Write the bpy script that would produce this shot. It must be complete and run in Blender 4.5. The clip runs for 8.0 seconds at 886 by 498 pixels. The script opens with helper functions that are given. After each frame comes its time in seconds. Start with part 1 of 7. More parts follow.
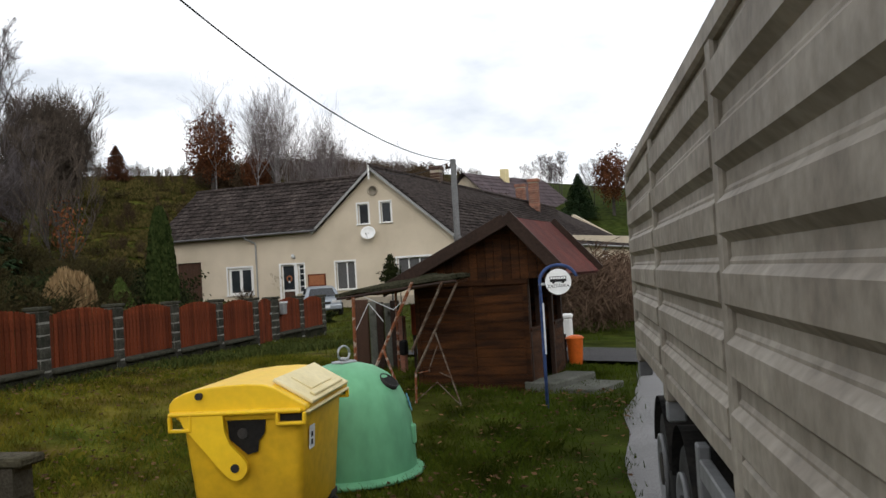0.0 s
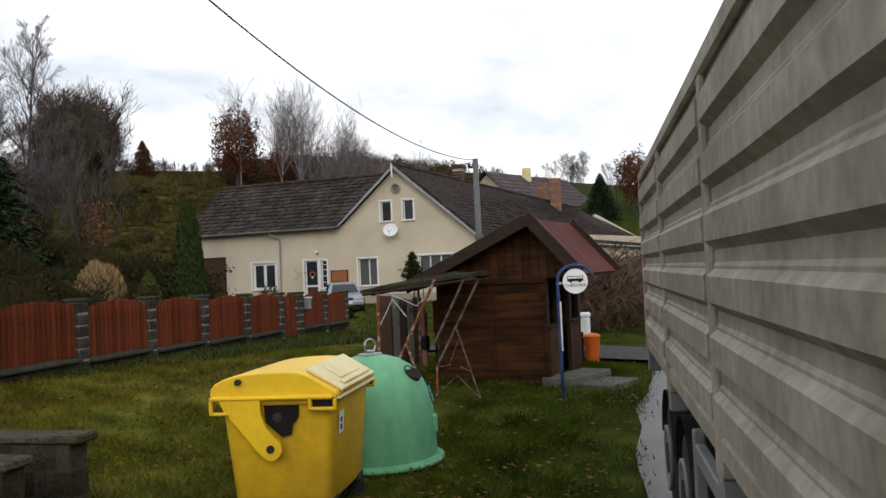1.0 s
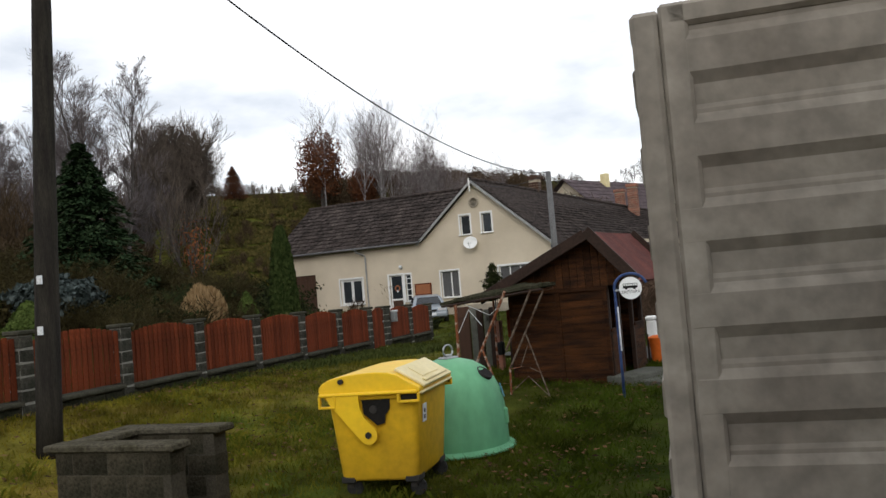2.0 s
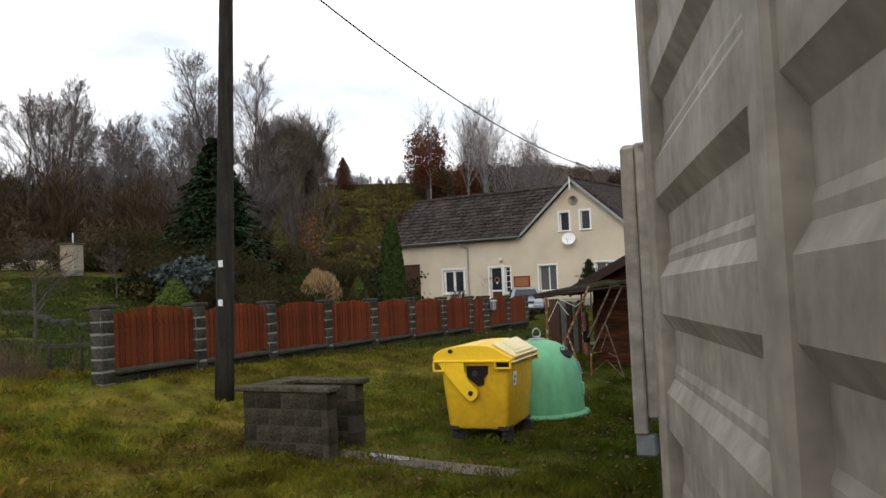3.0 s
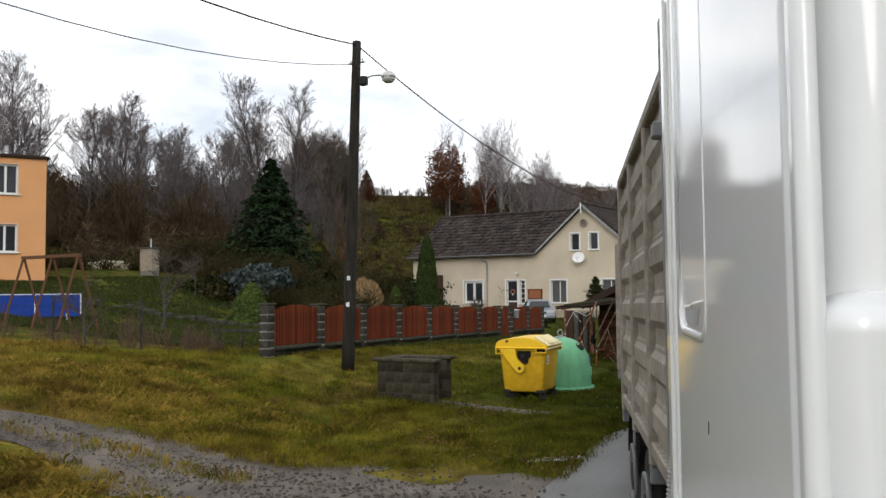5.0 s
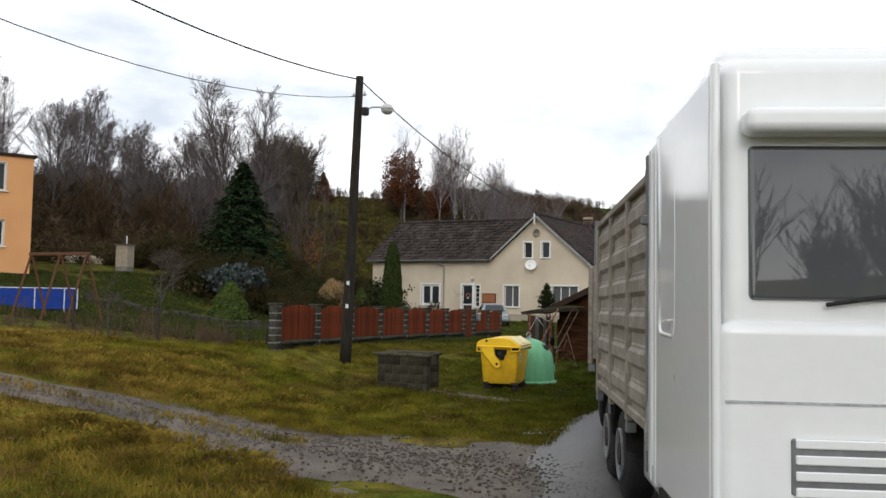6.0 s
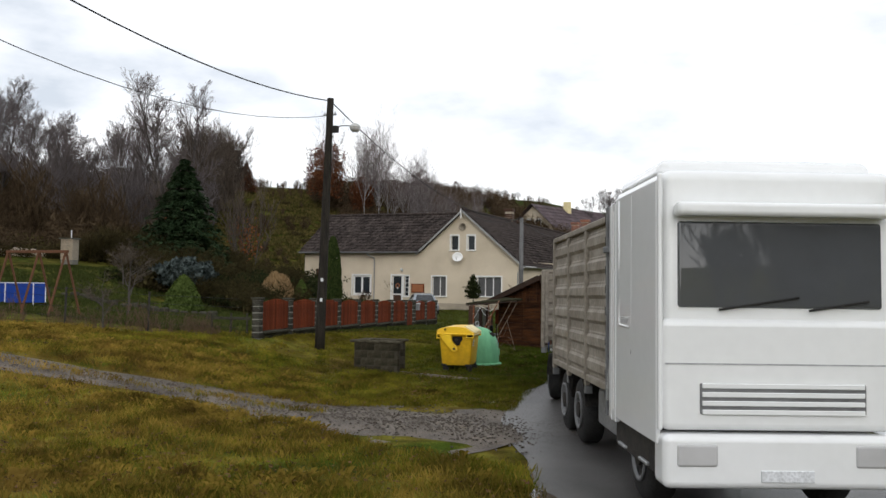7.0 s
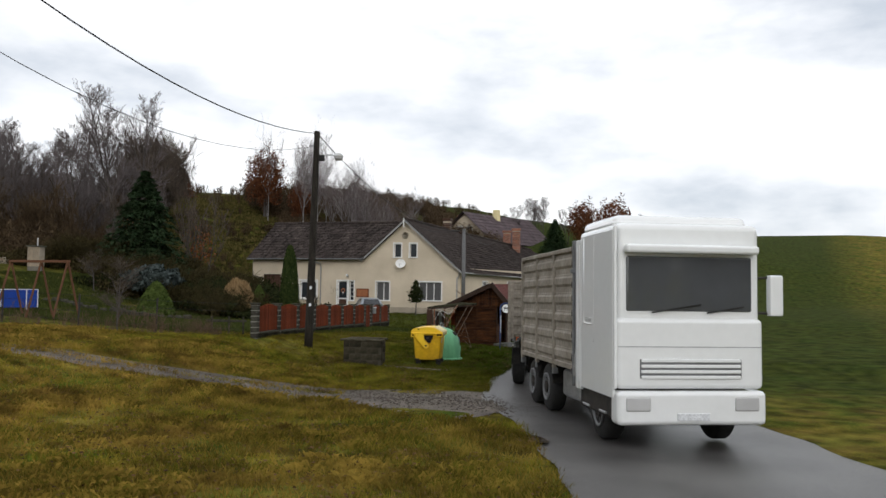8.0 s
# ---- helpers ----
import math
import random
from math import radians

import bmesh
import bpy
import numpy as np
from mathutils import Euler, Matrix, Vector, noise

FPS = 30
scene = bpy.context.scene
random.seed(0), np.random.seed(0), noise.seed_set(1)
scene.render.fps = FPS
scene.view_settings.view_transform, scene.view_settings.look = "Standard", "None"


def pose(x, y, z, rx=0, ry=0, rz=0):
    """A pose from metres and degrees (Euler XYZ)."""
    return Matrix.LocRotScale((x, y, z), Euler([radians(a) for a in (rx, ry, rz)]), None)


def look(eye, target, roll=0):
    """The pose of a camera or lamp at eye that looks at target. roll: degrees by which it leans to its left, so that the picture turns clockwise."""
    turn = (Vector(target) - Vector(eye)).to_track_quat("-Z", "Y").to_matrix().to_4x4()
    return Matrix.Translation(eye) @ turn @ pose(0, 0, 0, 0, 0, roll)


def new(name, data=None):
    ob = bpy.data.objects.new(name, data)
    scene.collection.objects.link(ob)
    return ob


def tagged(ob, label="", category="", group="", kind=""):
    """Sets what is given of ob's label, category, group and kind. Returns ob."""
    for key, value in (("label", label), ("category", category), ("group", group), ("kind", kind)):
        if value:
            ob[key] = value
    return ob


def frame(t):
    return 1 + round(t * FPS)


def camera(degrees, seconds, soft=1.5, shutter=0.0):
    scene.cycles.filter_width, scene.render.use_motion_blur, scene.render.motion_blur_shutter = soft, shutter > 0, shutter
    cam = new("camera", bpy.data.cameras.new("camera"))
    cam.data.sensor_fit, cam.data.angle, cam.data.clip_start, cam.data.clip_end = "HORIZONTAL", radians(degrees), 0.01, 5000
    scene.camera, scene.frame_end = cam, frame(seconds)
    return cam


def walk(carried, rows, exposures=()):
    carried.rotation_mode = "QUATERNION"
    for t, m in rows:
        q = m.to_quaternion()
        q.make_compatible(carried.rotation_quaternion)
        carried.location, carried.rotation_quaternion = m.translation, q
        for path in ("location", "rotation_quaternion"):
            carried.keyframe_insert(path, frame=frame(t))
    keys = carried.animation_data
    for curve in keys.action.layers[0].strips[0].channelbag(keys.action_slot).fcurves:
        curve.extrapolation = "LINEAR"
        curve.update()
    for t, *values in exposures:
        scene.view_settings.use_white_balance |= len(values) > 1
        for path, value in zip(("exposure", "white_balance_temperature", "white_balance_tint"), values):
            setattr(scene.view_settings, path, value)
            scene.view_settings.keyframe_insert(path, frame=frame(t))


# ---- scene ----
cam = camera(55.7, 8.0, soft=1.5)
PATH = [
    (0, (-1.383, 2.566, 2.008), (-2.201, 4.39, 2.066), -3.4),
    (0.5, (-1.316, 2.417, 2.025), (-2.152, 4.233, 2.079), -2.6),
    (1, (-1.2, 2.135, 2.015), (-2.064, 3.938, 2.07), -2.6),
    (1.5, (-0.868, 1.628, 2.034), (-1.81, 3.392, 2.103), -2.4),
    (2, (-0.331, 0.904, 2.056), (-1.367, 2.613, 2.147), -4.8),
    (2.2, (-0.052, 0.509, 2.063), (-1.138, 2.186, 2.158), -5.1),
    (3.3, (1.494, -1.706, 2.059), (0.219, -0.168, 2.144), -1.6),
    (3.5, (1.816, -2.154, 2.03), (0.516, -0.637, 2.12), -1.1),
    (4, (2.56, -3.523, 1.969), (1.243, -2.025, 2.112), 1.2),
    (4.5, (3.291, -5.005, 2.111), (1.998, -3.483, 2.215), 0.1),
    (4.7, (3.575, -5.648, 2.14), (2.297, -4.113, 2.242), -0.1),
    (5.8, (4.739, -9.022, 2.294), (3.601, -7.381, 2.406), -0.5),
    (6, (4.914, -9.631, 2.299), (3.775, -7.99, 2.406), 1.0),
    (6.5, (5.267, -11.365, 2.407), (4.217, -9.664, 2.481), 1.2),
    (7, (5.619, -13.302, 2.507), (4.659, -11.549, 2.587), 0.8),
    (7.5, (5.908, -15.551, 2.588), (5.042, -13.75, 2.678), 0.3),
    (8, (6.234, -18.016, 2.631), (5.44, -16.182, 2.721), 0.8),
]
walk(cam, [(t, look(eye, target, roll)) for t, eye, target, roll in PATH],
     exposures=[(0, 0.0), (2.2, 0.0), (3.5, 0.3), (4.1, 0.34), (4.7, 0.22), (6.0, 0.08), (7.0, 0.0), (8.0, -0.12)])

# ---- world and light ----
world = bpy.data.worlds.new("overcast_sky")
scene.world = world
world.use_nodes = True
wn, wl = world.node_tree.nodes, world.node_tree.links
wn.clear()
sky = wn.new("ShaderNodeTexSky")
sky.sky_type, sky.sun_disc = "NISHITA", False
sky.sun_elevation, sky.sun_rotation = radians(24), radians(150)
coord = wn.new("ShaderNodeTexCoord")
stretch = wn.new("ShaderNodeMapping")
stretch.inputs["Scale"].default_value = (1.0, 1.0, 2.6)
cloud = wn.new("ShaderNodeTexNoise")
cloud.inputs["Scale"].default_value, cloud.inputs["Detail"].default_value, cloud.inputs["Roughness"].default_value = 3.0, 7, 0.52
tone = wn.new("ShaderNodeValToRGB")
tone.color_ramp.elements[0].position, tone.color_ramp.elements[0].color = 0.36, (0.75, 0.81, 0.90, 1)
tone.color_ramp.elements[1].position, tone.color_ramp.elements[1].color = 0.58, (1.45, 1.45, 1.47, 1)
dim = wn.new("ShaderNodeVectorMath")
dim.operation = "SCALE"
dim.inputs["Scale"].default_value = 0.1
blend = wn.new("ShaderNodeMix")
blend.data_type = "RGBA"
blend.inputs["Factor"].default_value = 0.9
back = wn.new("ShaderNodeBackground")
wout = wn.new("ShaderNodeOutputWorld")
wl.new(coord.outputs["Generated"], stretch.inputs["Vector"])
wl.new(stretch.outputs["Vector"], cloud.inputs["Vector"])
wl.new(cloud.outputs["Fac"], tone.inputs["Fac"])
wl.new(sky.outputs["Color"], dim.inputs[0])
wl.new(dim.outputs["Vector"], blend.inputs["A"])
wl.new(tone.outputs["Color"], blend.inputs["B"])
wl.new(blend.outputs["Result"], back.inputs["Color"])
wl.new(back.outputs["Background"], wout.inputs["Surface"])
back.inputs["Strength"].default_value = 1.0

sun_data = bpy.data.lights.new("sun", "SUN")
sun_data.energy, sun_data.angle, sun_data.color = 0.7, radians(25), (1.0, 0.96, 0.9)
sun = new("sun", sun_data)
sun.matrix_world = look((60, -90, 60), (-10, 15, 0))

# ---- materials ----


def mat(name, colour, rough=0.7, metal=0.0, second=None, scale=3.0, amount=0.5, fine=40.0, fine_amount=0.25, bump=0.15,
        coat=0.0, rand=0.0, stretch=(1, 1, 1), spec=0.15, low=0.35, high=0.65, piece=0.0):
    """A procedural surface: two tones blended by broad noise, fine grain over it, relief from the grain."""
    m = bpy.data.materials.new(name)
    m.use_nodes = True
    nd, ln = m.node_tree.nodes, m.node_tree.links
    bsdf = nd["Principled BSDF"]
    bsdf.inputs["Roughness"].default_value, bsdf.inputs["Metallic"].default_value = rough, metal
    bsdf.inputs["Specular IOR Level"].default_value = spec
    bsdf.inputs["Coat Weight"].default_value = coat
    bsdf.inputs["Coat Roughness"].default_value = 0.06
    second = second or tuple(c * 0.62 for c in colour)
    tc, mp = nd.new("ShaderNodeTexCoord"), nd.new("ShaderNodeMapping")
    mp.inputs["Scale"].default_value = stretch
    ln.new(tc.outputs["Object"], mp.inputs["Vector"])
    big, small = nd.new("ShaderNodeTexNoise"), nd.new("ShaderNodeTexNoise")
    for n, s, d in ((big, scale, 5), (small, fine, 3)):
        n.inputs["Scale"].default_value, n.inputs["Detail"].default_value = s, d
        ln.new(mp.outputs["Vector"], n.inputs["Vector"])
    ramp = nd.new("ShaderNodeMapRange")
    ramp.inputs["From Min"].default_value, ramp.inputs["From Max"].default_value = low, high
    ramp.inputs["To Max"].default_value = amount
    ln.new(big.outputs["Fac"], ramp.inputs["Value"])
    mix = nd.new("ShaderNodeMix")
    mix.data_type = "RGBA"
    mix.inputs["A"].default_value, mix.inputs["B"].default_value = (*colour, 1), (*second, 1)
    ln.new(ramp.outputs["Result"], mix.inputs["Factor"])
    grain = nd.new("ShaderNodeMapRange")
    grain.inputs["From Min"].default_value, grain.inputs["From Max"].default_value = 0.3, 0.7
    grain.inputs["To Min"].default_value, grain.inputs["To Max"].default_value = 1 - fine_amount, 1 + fine_amount
    ln.new(small.outputs["Fac"], grain.inputs["Value"])
    value = grain.outputs["Result"]
    for spread, source, socket in ((rand, "ShaderNodeObjectInfo", "Random"), (piece, "ShaderNodeNewGeometry", "Random Per Island")):
        if not spread:
            continue
        info, vary, both = nd.new(source), nd.new("ShaderNodeMapRange"), nd.new("ShaderNodeMath")
        vary.inputs["To Min"].default_value, vary.inputs["To Max"].default_value = 1 - spread, 1 + spread
        both.operation = "MULTIPLY"
        ln.new(info.outputs[socket], vary.inputs["Value"])
        ln.new(vary.outputs["Result"], both.inputs[0])
        ln.new(value, both.inputs[1])
        value = both.outputs["Value"]
    scaled = nd.new("ShaderNodeVectorMath")
    scaled.operation = "SCALE"
    ln.new(mix.outputs["Result"], scaled.inputs[0])
    ln.new(value, scaled.inputs["Scale"])
    ln.new(scaled.outputs["Vector"], bsdf.inputs["Base Color"])
    if bump:
        bp = nd.new("ShaderNodeBump")
        bp.inputs["Strength"].default_value, bp.inputs["Distance"].default_value = bump, 0.02
        ln.new(small.outputs["Fac"], bp.inputs["Height"])
        ln.new(bp.outputs["Normal"], bsdf.inputs["Normal"])
    return m


def turf_zones(nd, ln, colour, damp_shade, straw, straw_amount=0.7):
    """Broad patches: damp green turf near the lane, painted darker for the lorry's shade, bleached straw further off,
    uneven in between.
    """
    tc, flow = nd.new("ShaderNodeTexCoord"), nd.new("ShaderNodeVectorMath")
    flow.operation = "DOT_PRODUCT"
    flow.inputs[1].default_value = (1.0, 0.45, 0.0)
    ln.new(tc.outputs["Object"], flow.inputs[0])
    patch, mid = nd.new("ShaderNodeTexNoise"), nd.new("ShaderNodeTexNoise")
    for n, s, d in ((patch, 0.42, 4), (mid, 1.7, 5)):
        n.inputs["Scale"].default_value, n.inputs["Detail"].default_value = s, d
        ln.new(tc.outputs["Object"], n.inputs["Vector"])
    wob, total = nd.new("ShaderNodeMath"), nd.new("ShaderNodeMath")
    wob.operation, total.operation = "MULTIPLY_ADD", "ADD"
    wob.inputs[1].default_value, wob.inputs[2].default_value = 7.0, -3.5
    ln.new(patch.outputs["Fac"], wob.inputs[0])
    ln.new(flow.outputs["Value"], total.inputs[0])
    ln.new(wob.outputs["Value"], total.inputs[1])
    # wet also carries the lorry's shade, mixed into the turf colour
    wet, dry, tone = nd.new("ShaderNodeMapRange"), nd.new("ShaderNodeMapRange"), nd.new("ShaderNodeMapRange")
    for r, lo, hi, a, b in ((wet, -9.5, 0.5, 0.0, 0.92), (dry, 0.47, 0.62, 0.0, straw_amount), (tone, 0.3, 0.7, 0.45, 1.6)):
        r.inputs["From Min"].default_value, r.inputs["From Max"].default_value = lo, hi
        r.inputs["To Min"].default_value, r.inputs["To Max"].default_value = a, b
    ln.new(total.outputs["Value"], wet.inputs["Value"])
    ln.new(mid.outputs["Fac"], tone.inputs["Value"])
    ln.new(patch.outputs["Fac"], dry.inputs["Value"])
    split, side, lane = nd.new("ShaderNodeSeparateXYZ"), nd.new("ShaderNodeMapRange"), nd.new("ShaderNodeMath")
    side.inputs["From Min"].default_value, side.inputs["From Max"].default_value = 9.0, 18.0
    side.inputs["To Min"].default_value, side.inputs["To Max"].default_value = 1.0, 0.2
    lane.operation = "MULTIPLY"
    ln.new(tc.outputs["Object"], split.inputs["Vector"])
    ln.new(split.outputs["X"], side.inputs["Value"])
    ln.new(side.outputs["Result"], lane.inputs[0])
    ln.new(wet.outputs["Result"], lane.inputs[1])
    upper, meadow = nd.new("ShaderNodeMapRange"), nd.new("ShaderNodeMath")
    upper.inputs["From Min"].default_value, upper.inputs["From Max"].default_value = 1.0, 8.0
    upper.inputs["To Min"].default_value, upper.inputs["To Max"].default_value = 0.3, 1.0
    meadow.operation = "MULTIPLY"
    ln.new(split.outputs["Y"], upper.inputs["Value"])
    ln.new(upper.outputs["Result"], meadow.inputs[0])
    ln.new(lane.outputs["Value"], meadow.inputs[1])
    # garden turf behind the fence: darker green, with shade put into its colour
    garden, inside = nd.new("ShaderNodeVectorMath"), nd.new("ShaderNodeMapRange")
    garden.operation = "DOT_PRODUCT"
    garden.inputs[1].default_value = (-0.27, 1.0, 0.0)
    ln.new(tc.outputs["Object"], garden.inputs[0])
    behind, shade = nd.new("ShaderNodeMapRange"), nd.new("ShaderNodeMath")
    for r, lo, hi, a, b in ((inside, 8.7, 10.5, 0.0, 0.62), (behind, -13.5, -11.0, 1.0, 0.0)):
        r.inputs["From Min"].default_value, r.inputs["From Max"].default_value = lo, hi
        r.inputs["To Min"].default_value, r.inputs["To Max"].default_value = a, b
    shade.operation = "MULTIPLY"
    ln.new(garden.outputs["Value"], inside.inputs["Value"])
    ln.new(split.outputs["X"], behind.inputs["Value"])
    ln.new(inside.outputs["Result"], shade.inputs[0])
    ln.new(behind.outputs["Result"], shade.inputs[1])
    tuft, rusty = nd.new("ShaderNodeTexNoise"), nd.new("ShaderNodeMapRange")
    tuft.inputs["Scale"].default_value, tuft.inputs["Detail"].default_value = 1.1, 6
    ln.new(tc.outputs["Object"], tuft.inputs["Vector"])
    rusty.inputs["From Min"].default_value, rusty.inputs["From Max"].default_value = 0.50, 0.64
    rusty.inputs["To Min"].default_value, rusty.inputs["To Max"].default_value = 0.0, 0.6
    ln.new(tuft.outputs["Fac"], rusty.inputs["Value"])
    out = colour
    for fac, tint in ((dry.outputs["Result"], straw), (rusty.outputs["Result"], (0.115, 0.068, 0.020)), (meadow.outputs["Value"], damp_shade), (shade.outputs["Value"], (0.030, 0.042, 0.009))):
        mix = nd.new("ShaderNodeMix")
        mix.data_type = "RGBA"
        mix.inputs["B"].default_value = (*tint, 1)
        ln.new(fac, mix.inputs["Factor"])
        ln.new(out, mix.inputs["A"])
        out = mix.outputs["Result"]
    scaled = nd.new("ShaderNodeVectorMath")
    scaled.operation = "SCALE"
    ln.new(out, scaled.inputs[0])
    ln.new(tone.outputs["Result"], scaled.inputs["Scale"])
    return scaled.outputs["Vector"]


def island_mat(name, first, second, rough=0.9, spec=0.04, through_light=0.0, zones=None):
    """Leaves, twigs and blades: each one its own tone between two colours."""
    m = bpy.data.materials.new(name)
    m.use_nodes = True
    nd, ln = m.node_tree.nodes, m.node_tree.links
    bsdf = nd["Principled BSDF"]
    bsdf.inputs["Roughness"].default_value, bsdf.inputs["Specular IOR Level"].default_value = rough, spec
    geo, mix = nd.new("ShaderNodeNewGeometry"), nd.new("ShaderNodeMix")
    mix.data_type = "RGBA"
    mix.inputs["A"].default_value, mix.inputs["B"].default_value = (*first, 1), (*second, 1)
    ln.new(geo.outputs["Random Per Island"], mix.inputs["Factor"])
    out = turf_zones(nd, ln, mix.outputs["Result"], *zones) if zones else mix.outputs["Result"]
    ln.new(out, bsdf.inputs["Base Color"])
    if through_light:
        tr, add = nd.new("ShaderNodeBsdfTranslucent"), nd.new("ShaderNodeMixShader")
        ln.new(out, tr.inputs["Color"])
        add.inputs["Fac"].default_value = through_light
        ln.new(bsdf.outputs["BSDF"], add.inputs[1])
        ln.new(tr.outputs["BSDF"], add.inputs[2])
        ln.new(add.outputs["Shader"], nd["Material Output"].inputs["Surface"])
    return m


def ground_mat():
    """Winter turf: green, straw and moss patches in three sizes."""
    m = mat("winter_grass", (0.052, 0.080, 0.008), 0.95, second=(0.160, 0.110, 0.018), scale=0.55, amount=0.8, fine=26, fine_amount=0.5,
            bump=0.9, spec=0.02)
    nd, ln = m.node_tree.nodes, m.node_tree.links
    old = nd["Principled BSDF"].inputs["Base Color"].links[0].from_socket
    ln.new(turf_zones(nd, ln, old, (0.025, 0.037, 0.006), (0.20, 0.150, 0.030), 0.5), nd["Principled BSDF"].inputs["Base Color"])
    return m


M_GRASS = ground_mat()
M_BLADE = island_mat("grass_blades", (0.062, 0.094, 0.009), (0.235, 0.180, 0.024), spec=0.01, through_light=0.25, zones=((0.032, 0.053, 0.006), (0.26, 0.19, 0.026), 0.45))
M_STRAW = island_mat("straw_blades", (0.086, 0.080, 0.010), (0.30, 0.20, 0.042), spec=0.01, through_light=0.25, zones=((0.040, 0.060, 0.005), (0.31, 0.205, 0.045), 0.75))
M_ASPHALT = mat("wet_asphalt", (0.105, 0.100, 0.096), 0.34, second=(0.050, 0.047, 0.045), scale=0.7, amount=1.0, fine=60, fine_amount=0.5, bump=0.5, spec=0.4)
M_ASPHALT_DARK = mat("dark_asphalt", (0.042, 0.040, 0.040), 0.6, second=(0.026, 0.025, 0.025), scale=0.9, amount=0.8, fine=60, fine_amount=0.5, bump=0.6, spec=0.12)
M_DIRT = mat("gravel_track", (0.135, 0.110, 0.086), 0.6, second=(0.066, 0.052, 0.039), scale=1.2, amount=1.0, fine=45, fine_amount=0.6, bump=0.6, spec=0.2)
M_PUDDLE = mat("puddle_water", (0.045, 0.032, 0.020), 0.12, second=(0.05, 0.04, 0.03), scale=4, fine=9, fine_amount=0.2, bump=0.2, spec=0.2)
M_PLASTER = mat("ochre_render", (0.63, 0.545, 0.42), 0.9, second=(0.47, 0.40, 0.30), scale=0.5, amount=0.7, fine=30, fine_amount=0.09, bump=0.25, spec=0.08)
M_PLINTH = mat("damp_plinth", (0.42, 0.36, 0.28), 0.9, second=(0.28, 0.25, 0.2), scale=1.2, amount=0.8, fine=25, fine_amount=0.15, bump=0.25)
M_ROOF = mat("weathered_roof_tile", (0.052, 0.042, 0.038), 0.95, second=(0.036, 0.030, 0.028), scale=0.6, amount=0.6, fine=7, fine_amount=0.65, bump=0.4, spec=0.04, piece=0.45)
M_ROOF_FAR = mat("violet_roof_tile", (0.105, 0.08, 0.085), 0.9, second=(0.07, 0.055, 0.06), scale=1.2, amount=0.8, fine=12, fine_amount=0.2, bump=0.3, piece=0.2)
M_REDROOF = mat("red_shingle", (0.13, 0.042, 0.034), 0.9, second=(0.075, 0.03, 0.027), scale=2.5, amount=0.8, fine=45, fine_amount=0.25, bump=0.4, rand=0.15)
M_WHITE = mat("white_joinery", (0.78, 0.78, 0.76), 0.45, second=(0.68, 0.68, 0.66), scale=3, amount=0.4, fine=40, fine_amount=0.04, bump=0.05)
M_PANE = mat("dark_pane", (0.022, 0.026, 0.030), 0.05, second=(0.04, 0.045, 0.05), scale=0.9, amount=0.8, fine=6, fine_amount=0.1, bump=0.0, spec=0.22)
M_CURTAIN = mat("net_curtain", (0.11, 0.11, 0.11), 0.3, second=(0.06, 0.06, 0.06), scale=5, fine=60, stretch=(6, 6, 0.6), bump=0.1)
M_BROWN_DOOR = mat("brown_boards", (0.075, 0.04, 0.026), 0.6, second=(0.045, 0.025, 0.018), scale=2, fine=30, stretch=(6, 6, 1), bump=0.3)
M_BRICK = mat("chimney_brick", (0.30, 0.13, 0.085), 0.85, second=(0.16, 0.09, 0.07), scale=4, amount=0.9, fine=30, bump=0.4, rand=0.2)
M_ZINC = mat("zinc_gutter", (0.36, 0.36, 0.35), 0.45, 0.6, second=(0.24, 0.24, 0.24), scale=2, fine=20, bump=0.05)
M_GREYPOLE = mat("dull_grey_pole", (0.15, 0.15, 0.15), 0.6, 0.2, second=(0.10, 0.10, 0.10), scale=2, fine=20, bump=0.08)
M_BOARD = mat("rust_notice_board", (0.33, 0.13, 0.06), 0.6, second=(0.26, 0.10, 0.05), scale=3, fine=30, bump=0.1)
M_SHELTER = mat("stained_boards", (0.068, 0.025, 0.008), 0.65, second=(0.018, 0.008, 0.004), scale=1.6, amount=1.0, fine=24, fine_amount=0.5, stretch=(1, 1, 7), bump=0.3, rand=0.32, spec=0.1)
M_SHELTER_DARK = mat("dark_stained_trim", (0.035, 0.02, 0.014), 0.55, second=(0.02, 0.012, 0.009), scale=3, fine=30, bump=0.3)
M_CONCRETE = mat("concrete_slab", (0.135, 0.135, 0.117), 0.9, second=(0.075, 0.079, 0.062), scale=2.2, amount=0.9, fine=40, fine_amount=0.25, bump=0.4, spec=0.08)
M_BLOCK = mat("split_block", (0.064, 0.060, 0.049), 0.95, second=(0.030, 0.031, 0.023), scale=5, amount=0.9, fine=40, fine_amount=0.4, bump=0.9, rand=0.25, spec=0.04)
M_MORTAR = mat("pale_mortar", (0.23, 0.225, 0.20), 0.95, second=(0.15, 0.145, 0.125), scale=5, fine=50, bump=0.4, spec=0.05)
M_WELL = mat("mossy_block", (0.052, 0.045, 0.031), 0.95, second=(0.022, 0.021, 0.014), scale=4, amount=0.9, fine=36, fine_amount=0.4, bump=0.8, rand=0.3, spec=0.03)
M_WELLBED = mat("stained_mortar", (0.068, 0.060, 0.045), 0.95, second=(0.032, 0.030, 0.022), scale=5, fine=50, bump=0.4, spec=0.03)
M_WELLCAP = mat("mossy_capstone", (0.050, 0.045, 0.029), 0.95, second=(0.085, 0.076, 0.057), scale=5, amount=0.8, fine=30, fine_amount=0.4, bump=0.8, spec=0.03)
M_SLAT = mat("oxide_red_slat", (0.150, 0.034, 0.013), 0.8, second=(0.072, 0.020, 0.010), scale=2.0, amount=0.9, fine=30, fine_amount=0.3, stretch=(4, 4, 0.8), bump=0.25, rand=0.28, spec=0.06)
